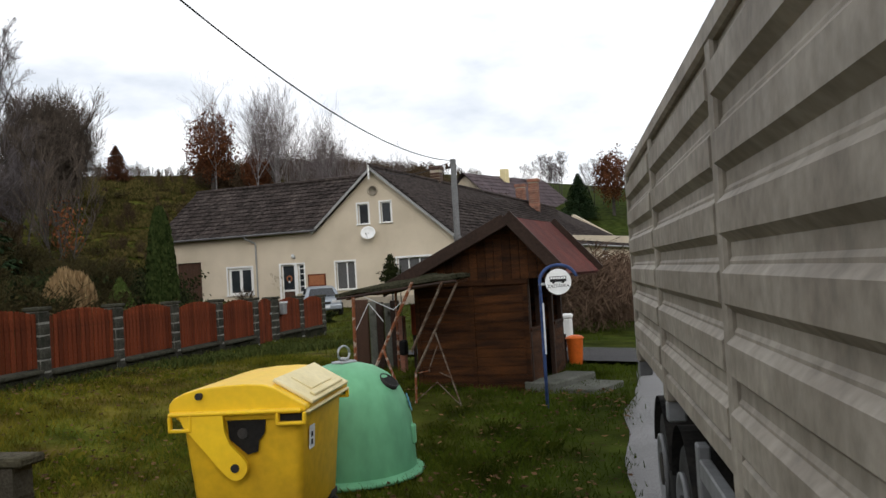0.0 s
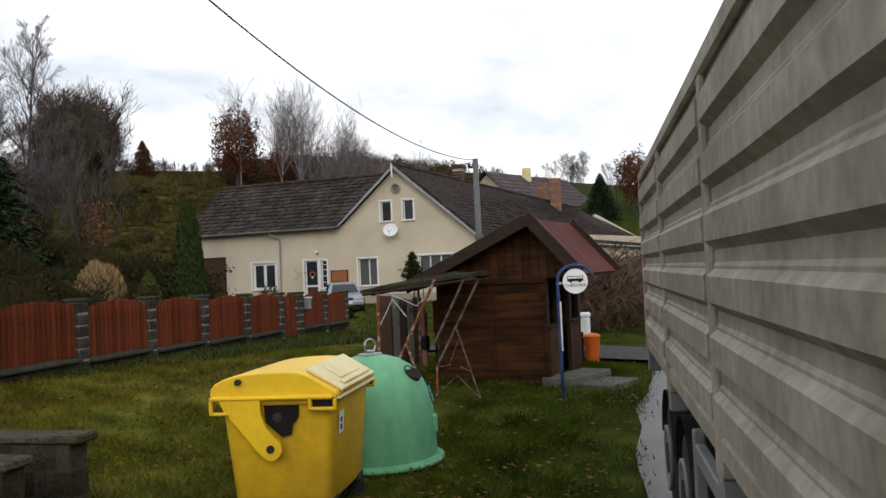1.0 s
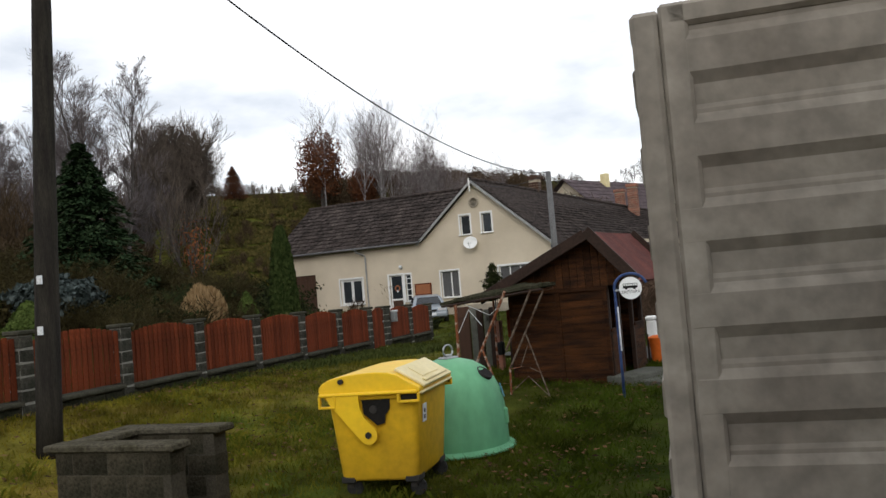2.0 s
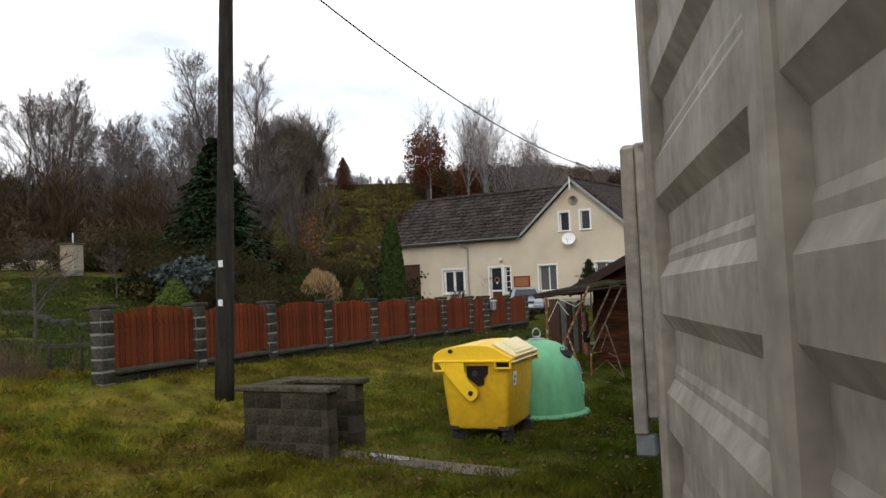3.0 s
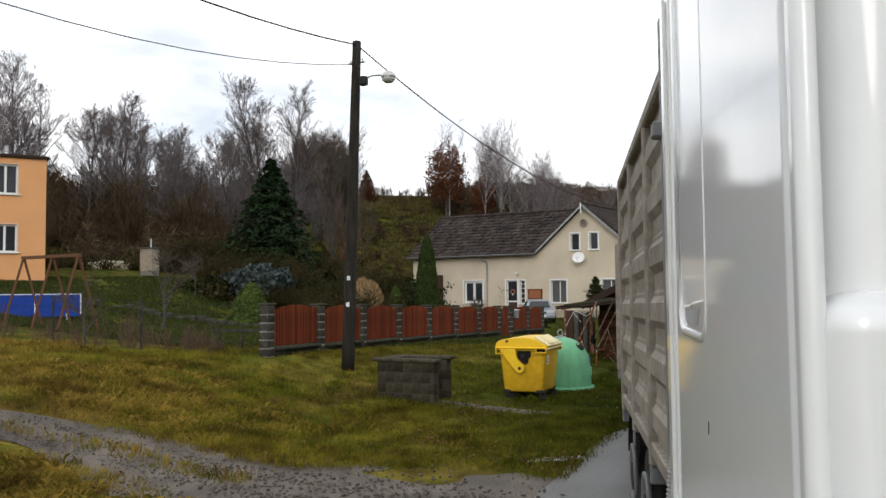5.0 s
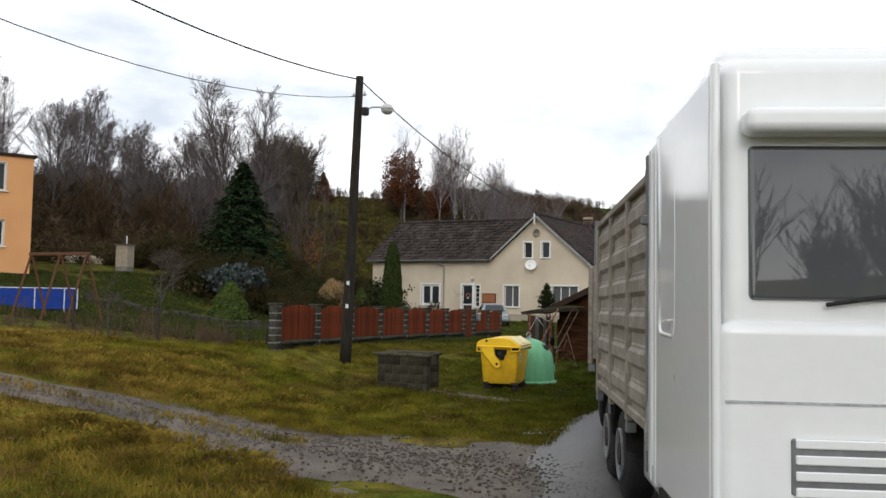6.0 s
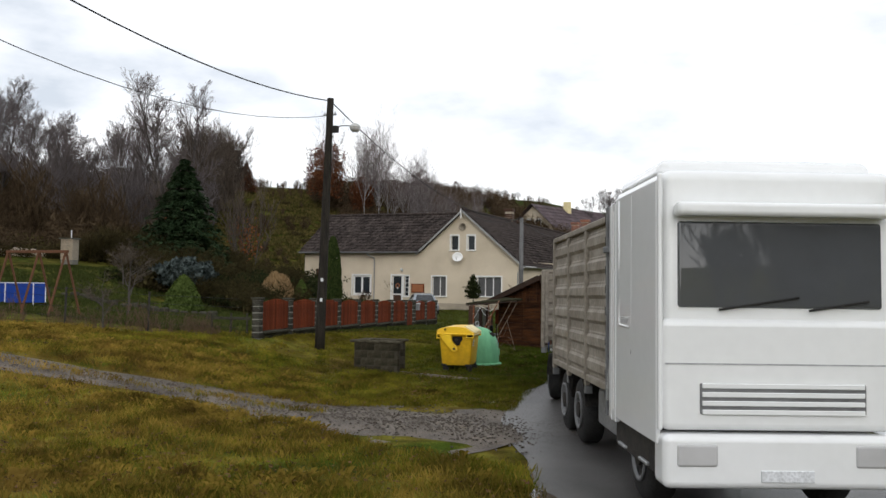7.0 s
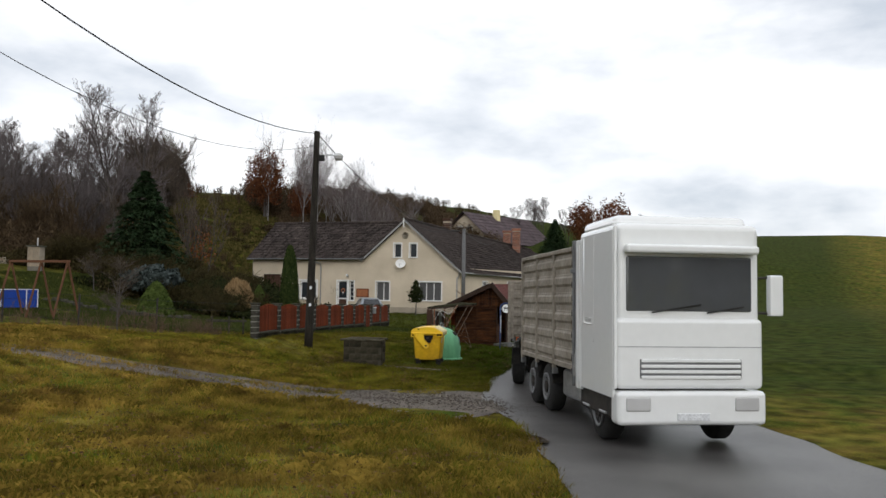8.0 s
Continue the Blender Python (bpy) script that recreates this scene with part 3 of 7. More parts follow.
part("wall", holed_wall(-13.2, -2.6, BASE, 5.0, 0, 0.45, FRONT_HOLES[:4]), M_PLASTER, house)
part("wall", holed_wall(-2.6, 5.2, BASE, 8.0, 0, 0.45, FRONT_HOLES[4:] + GABLE_HOLES,
     [((APEX_S, 0, APEX_Z - 0.05), (-0.654, 0, 0.756)), ((APEX_S, 0, APEX_Z - 0.05), (0.654, 0, 0.756))]), M_PLASTER, house)
part("plinth", box(-13.22, 5.22, -0.03, 0.2, BASE - 0.2, 0.95, 0.01), M_PLINTH, house, "damp darker plinth")
# end walls and rear
part("wall", prism([(0.45, BASE), (8.2, BASE), (8.2, 5.0), (4.3, 8.0), (0.45, 5.0)], (-13.2, -12.8), "x"), M_PLASTER, house)
WING = 27.0
WING_HOLES = [(y, y + 0.9, 1.7, 3.1) for y in (4, 8.5, 13, 16.5, 21)]


def skewed(bm):
    """The long wing leaves the front block at a slight angle and its ridge has sunk with age."""
    for v in bm.verts:
        y = max(0.0, v.co.y - 0.45)
        v.co.x += 0.23 * y
        v.co.z -= 0.045 * y * smooth(3.0, 8.0, v.co.z) + 0.018 * y * smooth(1.5, 3.5, v.co.z)
    return bm


WING_TURN = Matrix.Translation((5.2, 0, 0)) @ pose(0, 0, 0, 0, 0, 90 - 12.95)
part("wall", holed_wall(0.45, WING, BASE, 4.1, 0, 0.45, WING_HOLES), M_PLASTER, house, at=WING_TURN)
part("wall", skewed(holed_wall(-3.7, 5.2, BASE, 8.0, WING - 0.4, WING, [], [((APEX_S, 0, APEX_Z - 0.05), (-0.654, 0, 0.756)), ((APEX_S, 0, APEX_Z - 0.05), (0.654, 0, 0.756))])), M_PLASTER, house)
part("wall", box(-13.2, -3.6, 8.0, 8.2, BASE, 5.0), M_PLASTER, house)


def tiled_slope(a, b, c, d, rows, name="roof", material=None, thick=0.09, cut=()):
    """A roof slope from eave a-b up to ridge d-c, its courses lapped like tiles, each course a shallow step, with scalloped joints."""
    a, b, c, d = (Vector(v) for v in (a, b, c, d))
    n = (b - a).cross(d - a).normalized()
    if n.z < 0:
        n = -n
    bm, last = bmesh.new(), None
    cols = max(2, int(max((b - a).length, (c - d).length) / 0.33))
    for r in range(rows):
        u0, u1 = r / rows, (r + 1.12) / rows
        p0, p1 = a.lerp(d, u0), b.lerp(c, u0)
        q0, q1 = a.lerp(d, min(u1, 1)), b.lerp(c, min(u1, 1))
        for k in range(cols):
            f0, f1 = (k + 0.02) / cols, (k + 0.98) / cols
            lift = 0.012 * math.sin(k * 2.4 + r) + 0.014 * noise.noise(Vector((k * 0.9, r * 1.3, 0)))
            lift *= thick / 0.09
            sag = -0.05 * math.sin(math.pi * k / cols) * (r / rows) * (thick / 0.09)
            quad = [bm.verts.new(p + n * (h + sag)) for p, h in ((p0.lerp(p1, f0), thick + lift), (p0.lerp(p1, f1), thick + lift * 0.6),
                                                                 (q0.lerp(q1, f1), 0.035), (q0.lerp(q1, f0), 0.035))]
            drop = 0.055 if r else thick + 0.03
            under = [bm.verts.new(v.co - n * drop) for v in quad[:2]]
            bm.faces.new(quad)
            bm.faces.new((under[0], under[1], quad[1], quad[0]))
    base = [bm.verts.new(v + n * 0.012) for v in (a, b, c, d)]
    if (c - d).length > 0.1:
        bm.faces.new(base)
    else:
        bm.faces.new(base[:3])
    bmesh.ops.recalc_face_normals(bm, faces=bm.faces)
    return bm


# left wing: ridge along the front, gable end plain
part("roof", tiled_slope((-13.5, -0.45, 4.8), (-2.75, -0.45, 4.8), (0.75, 4.2, 8.05), (-13.5, 4.2, 8.05), 13), M_ROOF, house, "dark weathered roof tiles")
part("roof", tiled_slope((0.75, 8.7, 4.8), (-13.5, 8.7, 4.8), (-13.5, 4.2, 8.05), (0.75, 4.2, 8.05), 8), M_ROOF, house, "dark weathered roof tiles")
# long wing: ridge runs back from the gable
part("roof", skewed(tiled_slope((-2.95, WING, 4.75), (-2.95, -0.35, 4.75), (APEX_S, -0.35, APEX_Z + 0.06), (APEX_S, WING - 4, APEX_Z + 0.06), 10)), M_ROOF, house, "dark weathered roof tiles")
part("roof", skewed(tiled_slope((5.65, -0.35, 3.75), (5.65, WING + 0.3, 3.75), (APEX_S, WING - 4, APEX_Z + 0.06), (APEX_S, -0.35, APEX_Z + 0.06), 18)), M_ROOF, house, "dark weathered roof tiles")
part("ridge_cap", rod((-13.5, 4.2, 8.12), (0.6, 4.2, 8.12), 0.12, sides=8), M_ROOF, house)
part("roof", skewed(tiled_slope((5.65, WING + 0.3, 3.75), (-2.95, WING + 0.3, 4.3), (APEX_S, WING - 4, APEX_Z + 0.06), (APEX_S - 0.01, WING - 4, APEX_Z + 0.06), 12)), M_ROOF, house, "dark weathered roof tiles")
part("ridge_cap", skewed(tube([(APEX_S, -0.4 + k * (WING - 3.6) / 12, APEX_Z + 0.13) for k in range(13)], 0.12, 8)), M_ROOF, house)
for end in ((-3.0, 4.70), (5.7, 3.70)):
    bm = bmesh.new()
    bmesh.ops.create_cube(bm, size=1)
    ln = math.hypot(end[0] - APEX_S, end[1] - APEX_Z - 0.05)
    bmesh.ops.scale(bm, vec=(ln, 0.05, 0.13), verts=bm.verts)
    ang = math.degrees(math.atan2(APEX_Z + 0.05 - end[1], APEX_S - end[0]))
    part("verge_board", bm, M_ZINC, house, "pale grey verge trim", at=pose((end[0] + APEX_S) / 2, -0.39, (end[1] + APEX_Z + 0.05) / 2 - 0.06, 0, -ang, 0))
part("gutter", rod((-13.5, -0.52, 4.78), (-2.7, -0.52, 4.78), 0.06, sides=8), M_GREYPOLE, house, "dull grey gutter")
part("gutter", skewed(tube([(5.72, -0.3 + k * WING / 12, 3.72) for k in range(13)], 0.07, 8)), M_ZINC, house, "zinc gutter")
part("downpipe", tube([(-7.2, -0.52, 4.75), (-7.15, -0.45, 4.6), (-6.75, -0.1, 4.35), (-6.72, -0.09, 4.2), (-6.72, -0.09, 0.4)], 0.055), M_ZINC, house, "zinc downpipe with a bend")
part("downpipe", tube([(5.35, -0.3, 3.7), (5.3, -0.12, 3.5), (5.12, -0.09, 3.3), (5.12, -0.09, 0.4)], 0.05), M_ZINC, house, "zinc downpipe")


def window(s0, s1, z0, z1, bars=(0.5,), frame_w=0.07, surround=0.1, name="window", parent=None, m=None, deep=0.16, sill=True, pane=None):
    """A window set in its opening, with a pale painted surround, frame, mullions and a pane."""
    parent = parent or house
    win = new(name)
    win.parent = parent
    if m is not None:
        win.matrix_basis = m
    bm = bmesh.new()
    for x0, x1, a, b in ((s0 - surround, s0, z0 - (0 if sill else surround), z1 + surround), (s1, s1 + surround, z0 - (0 if sill else surround), z1 + surround), (s0, s1, z1, z1 + surround)):
        box(x0, x1, -0.015, 0.05, a, b, 0.0, bm)
    part("surround", bm, M_WHITE, win, "white painted surround")
    bm = bmesh.new()
    for x0, x1, a, b in ((s0, s0 + frame_w, z0, z1), (s1 - frame_w, s1, z0, z1), (s0 + frame_w, s1 - frame_w, z0, z0 + frame_w), (s0 + frame_w, s1 - frame_w, z1 - frame_w, z1)):
        box(x0, x1, deep - 0.05, deep + 0.03, a, b, 0.008, bm)
    for f in bars:
        c = s0 + (s1 - s0) * f
        box(c - frame_w * 0.6, c + frame_w * 0.6, deep - 0.055, deep + 0.03, z0 + frame_w, z1 - frame_w, 0.008, bm)
    part("frame", bm, M_WHITE, win)
    edges = [s0, *[s0 + (s1 - s0) * f for f in bars], s1]
    for e0, e1 in zip(edges, edges[1:]):
        part("pane", box(e0 + 0.02, e1 - 0.02, deep, deep + 0.012, z0 + 0.02, z1 - 0.02), pane or M_PANE, win)
    if sill:
        part("sill", box(s0 - 0.12, s1 + 0.12, -0.1, deep, z0 - 0.05, z0, 0.01), M_WHITE, win)
    return win


window(-8.7, -7.1, 1.45, 3.0, (0.5,), 0.14, 0.1)
window(-1.77, -0.62, 1.45, 2.97, (0.55,), 0.05, 0.09, pane=M_CURTAIN)
window(1.9, 3.8, 1.5, 2.97, (0.33, 0.66), 0.05, 0.1, pane=M_CURTAIN)
window(-0.25, 0.36, 4.95, 6.05, (), 0.045, 0.1)
window(1.1, 1.68, 4.95, 6.05, (), 0.045, 0.1)
window(-4.15, -3.75, 1.4, 3.0, (), 0.06, 0.08)
for y0, y1, z0, z1 in WING_HOLES:
    window(y0, y1, z0, z1, (0.5,), 0.05, 0.08, m=WING_TURN)
for z in (1.75, 2.1, 2.45, 2.75):
    part("grille_bar", box(-4.14, -3.76, 0.05, 0.08, z - 0.02, z + 0.02), M_WHITE, house)
door = new("front_door")
door.parent = house
bm = bmesh.new()
for b in ((-5.2, -5.12, 0.85, 3.0), (-4.43, -4.35, 0.85, 3.0), (-5.12, -4.43, 2.93, 3.0), (-5.12, -4.43, 0.85, 1.0), (-5.12, -4.43, 1.5, 1.6)):
    box(b[0], b[1], 0.1, 0.18, b[2], b[3], 0.01, bm)
part("door_frame", bm, M_WHITE, door, "white glazed door frame")
part("door_panel", box(-5.13, -4.42, 0.12, 0.16, 0.99, 1.51, 0.01), M_BROWN_DOOR, door, "dark brown lower panel")
part("pane", box(-5.13, -4.42, 0.13, 0.15, 1.59, 2.94), M_PANE, door, "dark glass of the front door")
ring = [(0.15 * math.cos(u), 0, 0.15 * math.sin(u)) for u in np.linspace(0, 2 * math.pi, 17)]
wreath = thing("door_wreath", HOUSE @ Matrix.Translation((-4.74, 0.085, 2.22)), "small red and straw wreath on the front door", "wreath")
part("ring", tube(ring, 0.04, 8), M_BOARD, wreath, smooth=True)
part("bow", box(-0.05, 0.06, -0.05, 0.0, -0.24, -0.12, 0.02), M_STICKER, wreath, "pale ribbon bow")
lantern = thing("wall_lamp", HOUSE @ Matrix.Translation((-4.3, 0, 3.42)), "small white porch lamp above the front door", "lamp")
part("backplate", box(-0.06, 0.06, -0.04, 0.0, -0.1, 0.08, 0.01), M_STEEL, lantern)
part("arm", rod((0, -0.03, 0.02), (0, -0.17, 0.06), 0.015), M_STEEL, lantern)
part("globe", lathe([(0.01, -0.11), (0.07, -0.09), (0.10, -0.02), (0.09, 0.05), (0.05, 0.09), (0.01, 0.10)], 16), M_STICKER, lantern, "white glass globe", True, at=Matrix.Translation((0, -0.19, 0.05)))
bm = box(-5.32, -5.2, -0.02, 0.05, 0.85, 3.1)
box(-5.2, -4.35, -0.02, 0.05, 3.0, 3.1, 0, bm)
box(-4.35, -4.235, -0.02, 0.05, 0.85, 3.1, 0, bm)
part("surround", bm, M_WHITE, door)
part("doorstep", box(-5.6, -3.9, -0.9, 0.0, 0.3, 0.85, 0.02), M_CONCRETE, house)
gar = new("barn_door")
gar.parent = house
for k in range(8):
    part("board", box(-12.2 + 0.2125 * k + 0.006, -11.9875 + 0.2125 * k - 0.006, 0.12, 0.17, 1.0, 3.5, 0.008), M_BROWN_DOOR, gar)
# round vent in the gable
bm = lathe([(0.30, -0.02), (0.30, 0.06), (0.22, 0.06), (0.22, -0.02)], 24)
part("vent_ring", bm, M_PLINTH, house, "round gable vent", True, at=pose(0.7, -0.01, 6.73, 90, 0, 0))
part("vent_backing", box(0.45, 0.95, 0.3, 0.32, 6.45, 7.0), M_DARK, house)
part("vent_fill", holed_wall(0.44, 0.96, 6.47, 6.99, 0.02, 0.3, [(0.50, 0.90, 6.53, 6.93)]), M_PLASTER, house)
part("roof_insulator", rod((APEX_S, -0.55, APEX_Z - 0.6), (APEX_S, -0.55, APEX_Z + 0.15), 0.05), M_WHITE, house, "white service insulator bracket")
notice = thing("notice_board", HOUSE @ Matrix.Translation((-2.95, 0, 2.05)), "rust-red notice board on the house wall", "sign")
part("panel", box(-0.5, 0.5, -0.06, -0.02, -0.3, 0.3, 0.01), M_BOARD, notice)
part("frame", holed_wall(-0.54, 0.54, -0.34, 0.34, -0.08, -0.002, [(-0.48, 0.48, -0.28, 0.28)]), M_SLAT, notice)
dish = thing("satellite_dish", HOUSE @ Matrix.Translation((0.45, -0.36, 4.42)) @ Matrix.Scale(0.8, 4), "white satellite dish bracketed on the gable", "antenna")
bm = bmesh.new()
bmesh.ops.create_uvsphere(bm, u_segments=28, v_segments=16, radius=0.75)
bmesh.ops.bisect_plane(bm, geom=bm.verts[:] + bm.edges[:] + bm.faces[:], plane_co=(0, 0, -0.55), plane_no=(0, 0, 1), clear_outer=True)
bmesh.ops.translate(bm, vec=(0, 0, 0.62), verts=bm.verts)
bmesh.ops.solidify(bm, geom=bm.faces[:], thickness=0.02)
part("reflector", bm, M_WHITE, dish, smooth=True, at=pose(0, 0, 0, 62, 0, 18))
part("feed_arm", rod((0, -0.05, -0.42), (0.1, -0.55, -0.05), 0.015), M_STEEL, dish)
part("feed_horn", rod((0.08, -0.5, -0.08), (0.1, -0.6, 0.0), 0.045), M_LAMP, dish)
part("bracket", rod((0, 0.05, 0), (0, 0.44, 0), 0.03), M_STEEL, dish)


def chimney(x, y, z0, z1, w, material=M_BRICK):
    ch = new("chimney")
    ch.parent = house
    rows = int((z1 - z0 - 0.25) / 0.16)
    for r in range(rows):
        part("brick_course", box(-w / 2, w / 2, -w / 2, w / 2, z0 + r * 0.16, z0 + r * 0.16 + 0.145, 0.012), material, ch, at=Matrix.Translation((x, y, 0)))
    part("core", box(x - w / 2 + 0.015, x + w / 2 - 0.015, y - w / 2 + 0.015, y + w / 2 - 0.015, z0, z1 - 0.1), M_PLINTH, ch)
    part("cap", box(x - w / 2 - 0.06, x + w / 2 + 0.06, y - w / 2 - 0.06, y + w / 2 + 0.06, z1 - 0.24, z1, 0.02), material, ch)


chimney(2.0, 6.9, 5.5, 8.62, 0.62, M_BROWN_DOOR)
chimney(5.5, 18.2, 5.3, 8.5, 0.68)
chimney(3.8, 21.2, 5.8, 8.5, 0.68)

# ---- neighbour's house on the rise ----
far_house = thing("gabled_house", pose(-36.5, 88, 5.4, 0, 0, -14), "pale house with a violet-brown tiled roof on the rise", "house")
part("wall", prism([(-4.5, 0), (4.5, 0), (4.5, 3.6), (0, 7.3), (-4.5, 3.6)], (0, 16)), M_PLASTER, far_house)
part("roof", tiled_slope((-5.1, 16.5, 3.1), (-5.1, -0.6, 3.1), (0, -0.6, 7.5), (0, 16.5, 7.5), 9), M_ROOF_FAR, far_house)
part("roof", tiled_slope((5.1, -0.6, 3.1), (5.1, 16.5, 3.1), (0, 16.5, 7.5), (0, -0.6, 7.5), 9), M_ROOF_FAR, far_house)
part("chimney", box(0.2, 1.0, 6.5, 7.3, 6.2, 8.3, 0.03), M_CREAM, far_house, "yellowish rendered chimney")
part("chimney", box(-3.6, -2.7, 3.0, 3.9, 4.0, 7.4, 0.03), M_BRICK, far_house)
for s in (-1.2, 0.4):
    window(s, s + 0.9, 4.2, 5.5, (0.5,), 0.06, 0.08, parent=far_house, m=Matrix.Translation((0, -0.17, 0)))

# ---- apricot house at the garden's end ----
flat = thing("apricot_house", pose(-33.86, 11.87, 2.42, 0, 0, 70), "flat-roofed apricot rendered house with white windows", "house")
OW = [(-2.15, -1.15, 4.35, 5.7), (-2.15, -1.15, 1.75, 3.0), (-6.2, -4.8, 4.35, 5.7), (-6.2, -4.8, 1.75, 3.0)]
part("wall", holed_wall(-10, 0, 0.5, 6.0, 0, 0.4, OW), M_ORANGE_WALL, flat)
part("wall", box(-0.4, 0, 0.4, 9, 0.5, 6.0), M_ORANGE_WALL, flat)
part("wall", box(-10, -0.4, 8.6, 9, 0.5, 6.0), M_ORANGE_WALL, flat)
part("wall", box(-10, -9.6, 0.4, 8.6, 0.5, 6.0), M_ORANGE_WALL, flat)
part("plinth", box(-10.02, 0.02, -0.03, 9, -1.0, 0.5, 0.01), M_BLOCK, flat, "dark stone plinth")
part("roof", box(-10.12, 0.12, -0.12, 9.12, 6.0, 6.14, 0.02), M_SHELTER_DARK, flat, "dark flat roof edge")
for w in OW:
    window(*w, (0.5,), 0.08, 0.02, parent=flat)

# ---- picket fence with block posts ----
FENCE_A, FENCE_D = Vector((-10.99, 5.75)), Vector((-0.251, 0.968))
FENCE_TURN = math.degrees(math.atan2(FENCE_D.y, FENCE_D.x))


def fence_pose(s, z):
    p = FENCE_A + FENCE_D * s
    return pose(p.x, p.y, z, 0, 0, FENCE_TURN)


def fence_top(s):
    return 1.99 - 0.0215 * s


def block_bm(l, w, h, rough=0.012, edge=0.018):
    """A rough-faced masonry block."""
    bm = box(-l / 2, l / 2, -w / 2, w / 2, 0, h, edge)
    for v in bm.verts:
        v.co += Vector([random.uniform(-rough, rough) for _ in range(3)]) * 0.6
    return bm


POST_BLOCKS = [mesh_of(block_bm(0.28, 0.23, 0.178), "block", M_BLOCK) for _ in range(4)]
PLINTH_BLOCKS = [mesh_of(block_bm(0.43, 0.24, 0.20), "block", M_PLINTHBLOCK) for _ in range(3)]
SLATS = {}


def slat_mesh(h):
    key = round(h, 2)
    if key not in SLATS:
        bm = prism([(-0.046, 0), (0.046, 0), (0.046, key - 0.02), (0.03, key), (-0.03, key), (-0.046, key - 0.02)], (-0.011, 0.011))
        SLATS[key] = mesh_of(bm, "slat", M_SLAT)
    return SLATS[key]


fence = thing("picket_fence", pose(0, 0, 0), "oxide-red picket fence between grey block posts", "fence")


def fence_post(s):
    top = fence_top(s)
    ground = height(*(FENCE_A + FENCE_D * s)) - 0.12
    post = part("post", box(-0.13, 0.13, -0.105, 0.105, ground, top - 0.05), M_MORTAR, fence, "grey split-block post with pale joints", at=fence_pose(s, 0))
    z, k = top - 0.06 - 0.19, 0
    while z > ground - 0.19:
        share("block", POST_BLOCKS[random.randrange(4)], post, pose(0, 0, z, 0, 0, 180 * random.randrange(2)))
        z -= 0.19
    part("capstone", box(-0.17, 0.17, -0.145, 0.145, top - 0.06, top + 0.005, 0.015), M_CAP, post, "dark mossy capstone")


def fence_panel(s0, s1, solid=False, low=None):
    mid, length = (s0 + s1) / 2, s1 - s0 - 0.29
    top = fence_top(mid) - 0.03
    base = low if low is not None else top - 0.96
    ground = height(*(FENCE_A + FENCE_D * mid)) - 0.15
    sill = part("plinth", box(-length / 2, length / 2, -0.10, 0.10, ground, base - 0.06), M_WELLBED, fence, "low block plinth", at=fence_pose(mid, 0))
    rows = max(1, int((base - 0.06 - ground) / 0.21) + 1)
    for r in range(rows):
        for k in range(4):
            x = -length / 2 + length * (k + 0.5) / 4
            share("block", PLINTH_BLOCKS[(k + r) % 3], sill, pose(x, 0, base - 0.07 - 0.21 * (r + 1), 0, 0, 180 * (k % 2)))
    part("coping", box(-length / 2, length / 2, -0.19, 0.19, base - 0.06, base, 0.014), M_CAP, sill, "mossy stone coping")
    bm = bmesh.new()
    for z in (0.14, top - base - 0.32):
        box(-length / 2, length / 2, 0.013, 0.05, z, z + 0.07, 0.006, bm)
    panel = part("panel", bm, M_SLAT, fence, "oxide-red picket panel with an arched top", at=fence_pose(mid, base + 0.03) @ Matrix.Translation((0, -0.06, 0)))
    n = int(length / (0.095 if solid else 0.122))
    for k in range(n):
        f = (k + 0.5) / n
        arch = 0.10 * math.sin(math.pi * f)
        share("slat", slat_mesh(top - base - 0.13 + arch), panel, pose((f - 0.5) * length, random.uniform(-0.003, 0.003), 0, 0, random.uniform(-0.6, 0.6), 0))


POSTS = [2.13 * k for k in range(8)] + [16.35, 18.42, 20.5]
for s in POSTS:
    fence_post(s)
for a, b in zip(POSTS[:7], POSTS[1:8]):
    fence_panel(a, b)
fence_panel(16.35, 18.42, True)
fence_panel(18.42, 20.5, True)
GATE_FOOT = height(*(FENCE_A + FENCE_D * 15.5)) + 0.04
GATE_TOP = fence_top(15.5) - 0.06
gate = thing("garden_gate", fence_pose(15.07, GATE_FOOT) @ Matrix.Translation((0, -0.09, 0)), "oxide-red boarded garden gate with an arched top, closed", "gate")
for k in range(9):
    h = GATE_TOP - GATE_FOOT - 0.06 + 0.09 * math.sin(math.pi * (k + 0.5) / 9)
    part("board", box(0.02 + 0.092 * k, 0.108 + 0.092 * k, -0.012, 0.012, 0.0, h, 0.004), M_SLAT, gate)
for z in (0.18, GATE_TOP - GATE_FOOT - 0.35):
    part("rail", box(0.02, 0.84, 0.013, 0.05, z, z + 0.08, 0.006), M_SLAT, gate)
part("latch", box(0.76, 0.84, -0.04, -0.012, 0.72, 0.76, 0.006), M_STEEL, gate, "steel latch")
mail = thing("mailbox", fence_pose(16.68, 1.30) @ Matrix.Translation((0, -0.07, 0)), "small grey metal letter box hung on the fence", "mailbox")
part("body", box(-0.13, 0.13, -0.16, -0.02, -0.16, 0.16, 0.02), M_STEEL, mail)
part("flap", box(-0.14, 0.14, -0.19, -0.02, 0.13, 0.19, 0.02), M_LAMP, mail, "pale rain flap")

# ---- block trough over the spring ----
well = thing("block_trough", pose(-6.88, 6.16, 0, 0, 0, 11), "mossy open block enclosure round a spring outlet", "well")
WELL_BLOCKS = [mesh_of(block_bm(0.385, 0.2, 0.194, 0.004, 0.005), "block", M_WELL) for _ in range(4)]


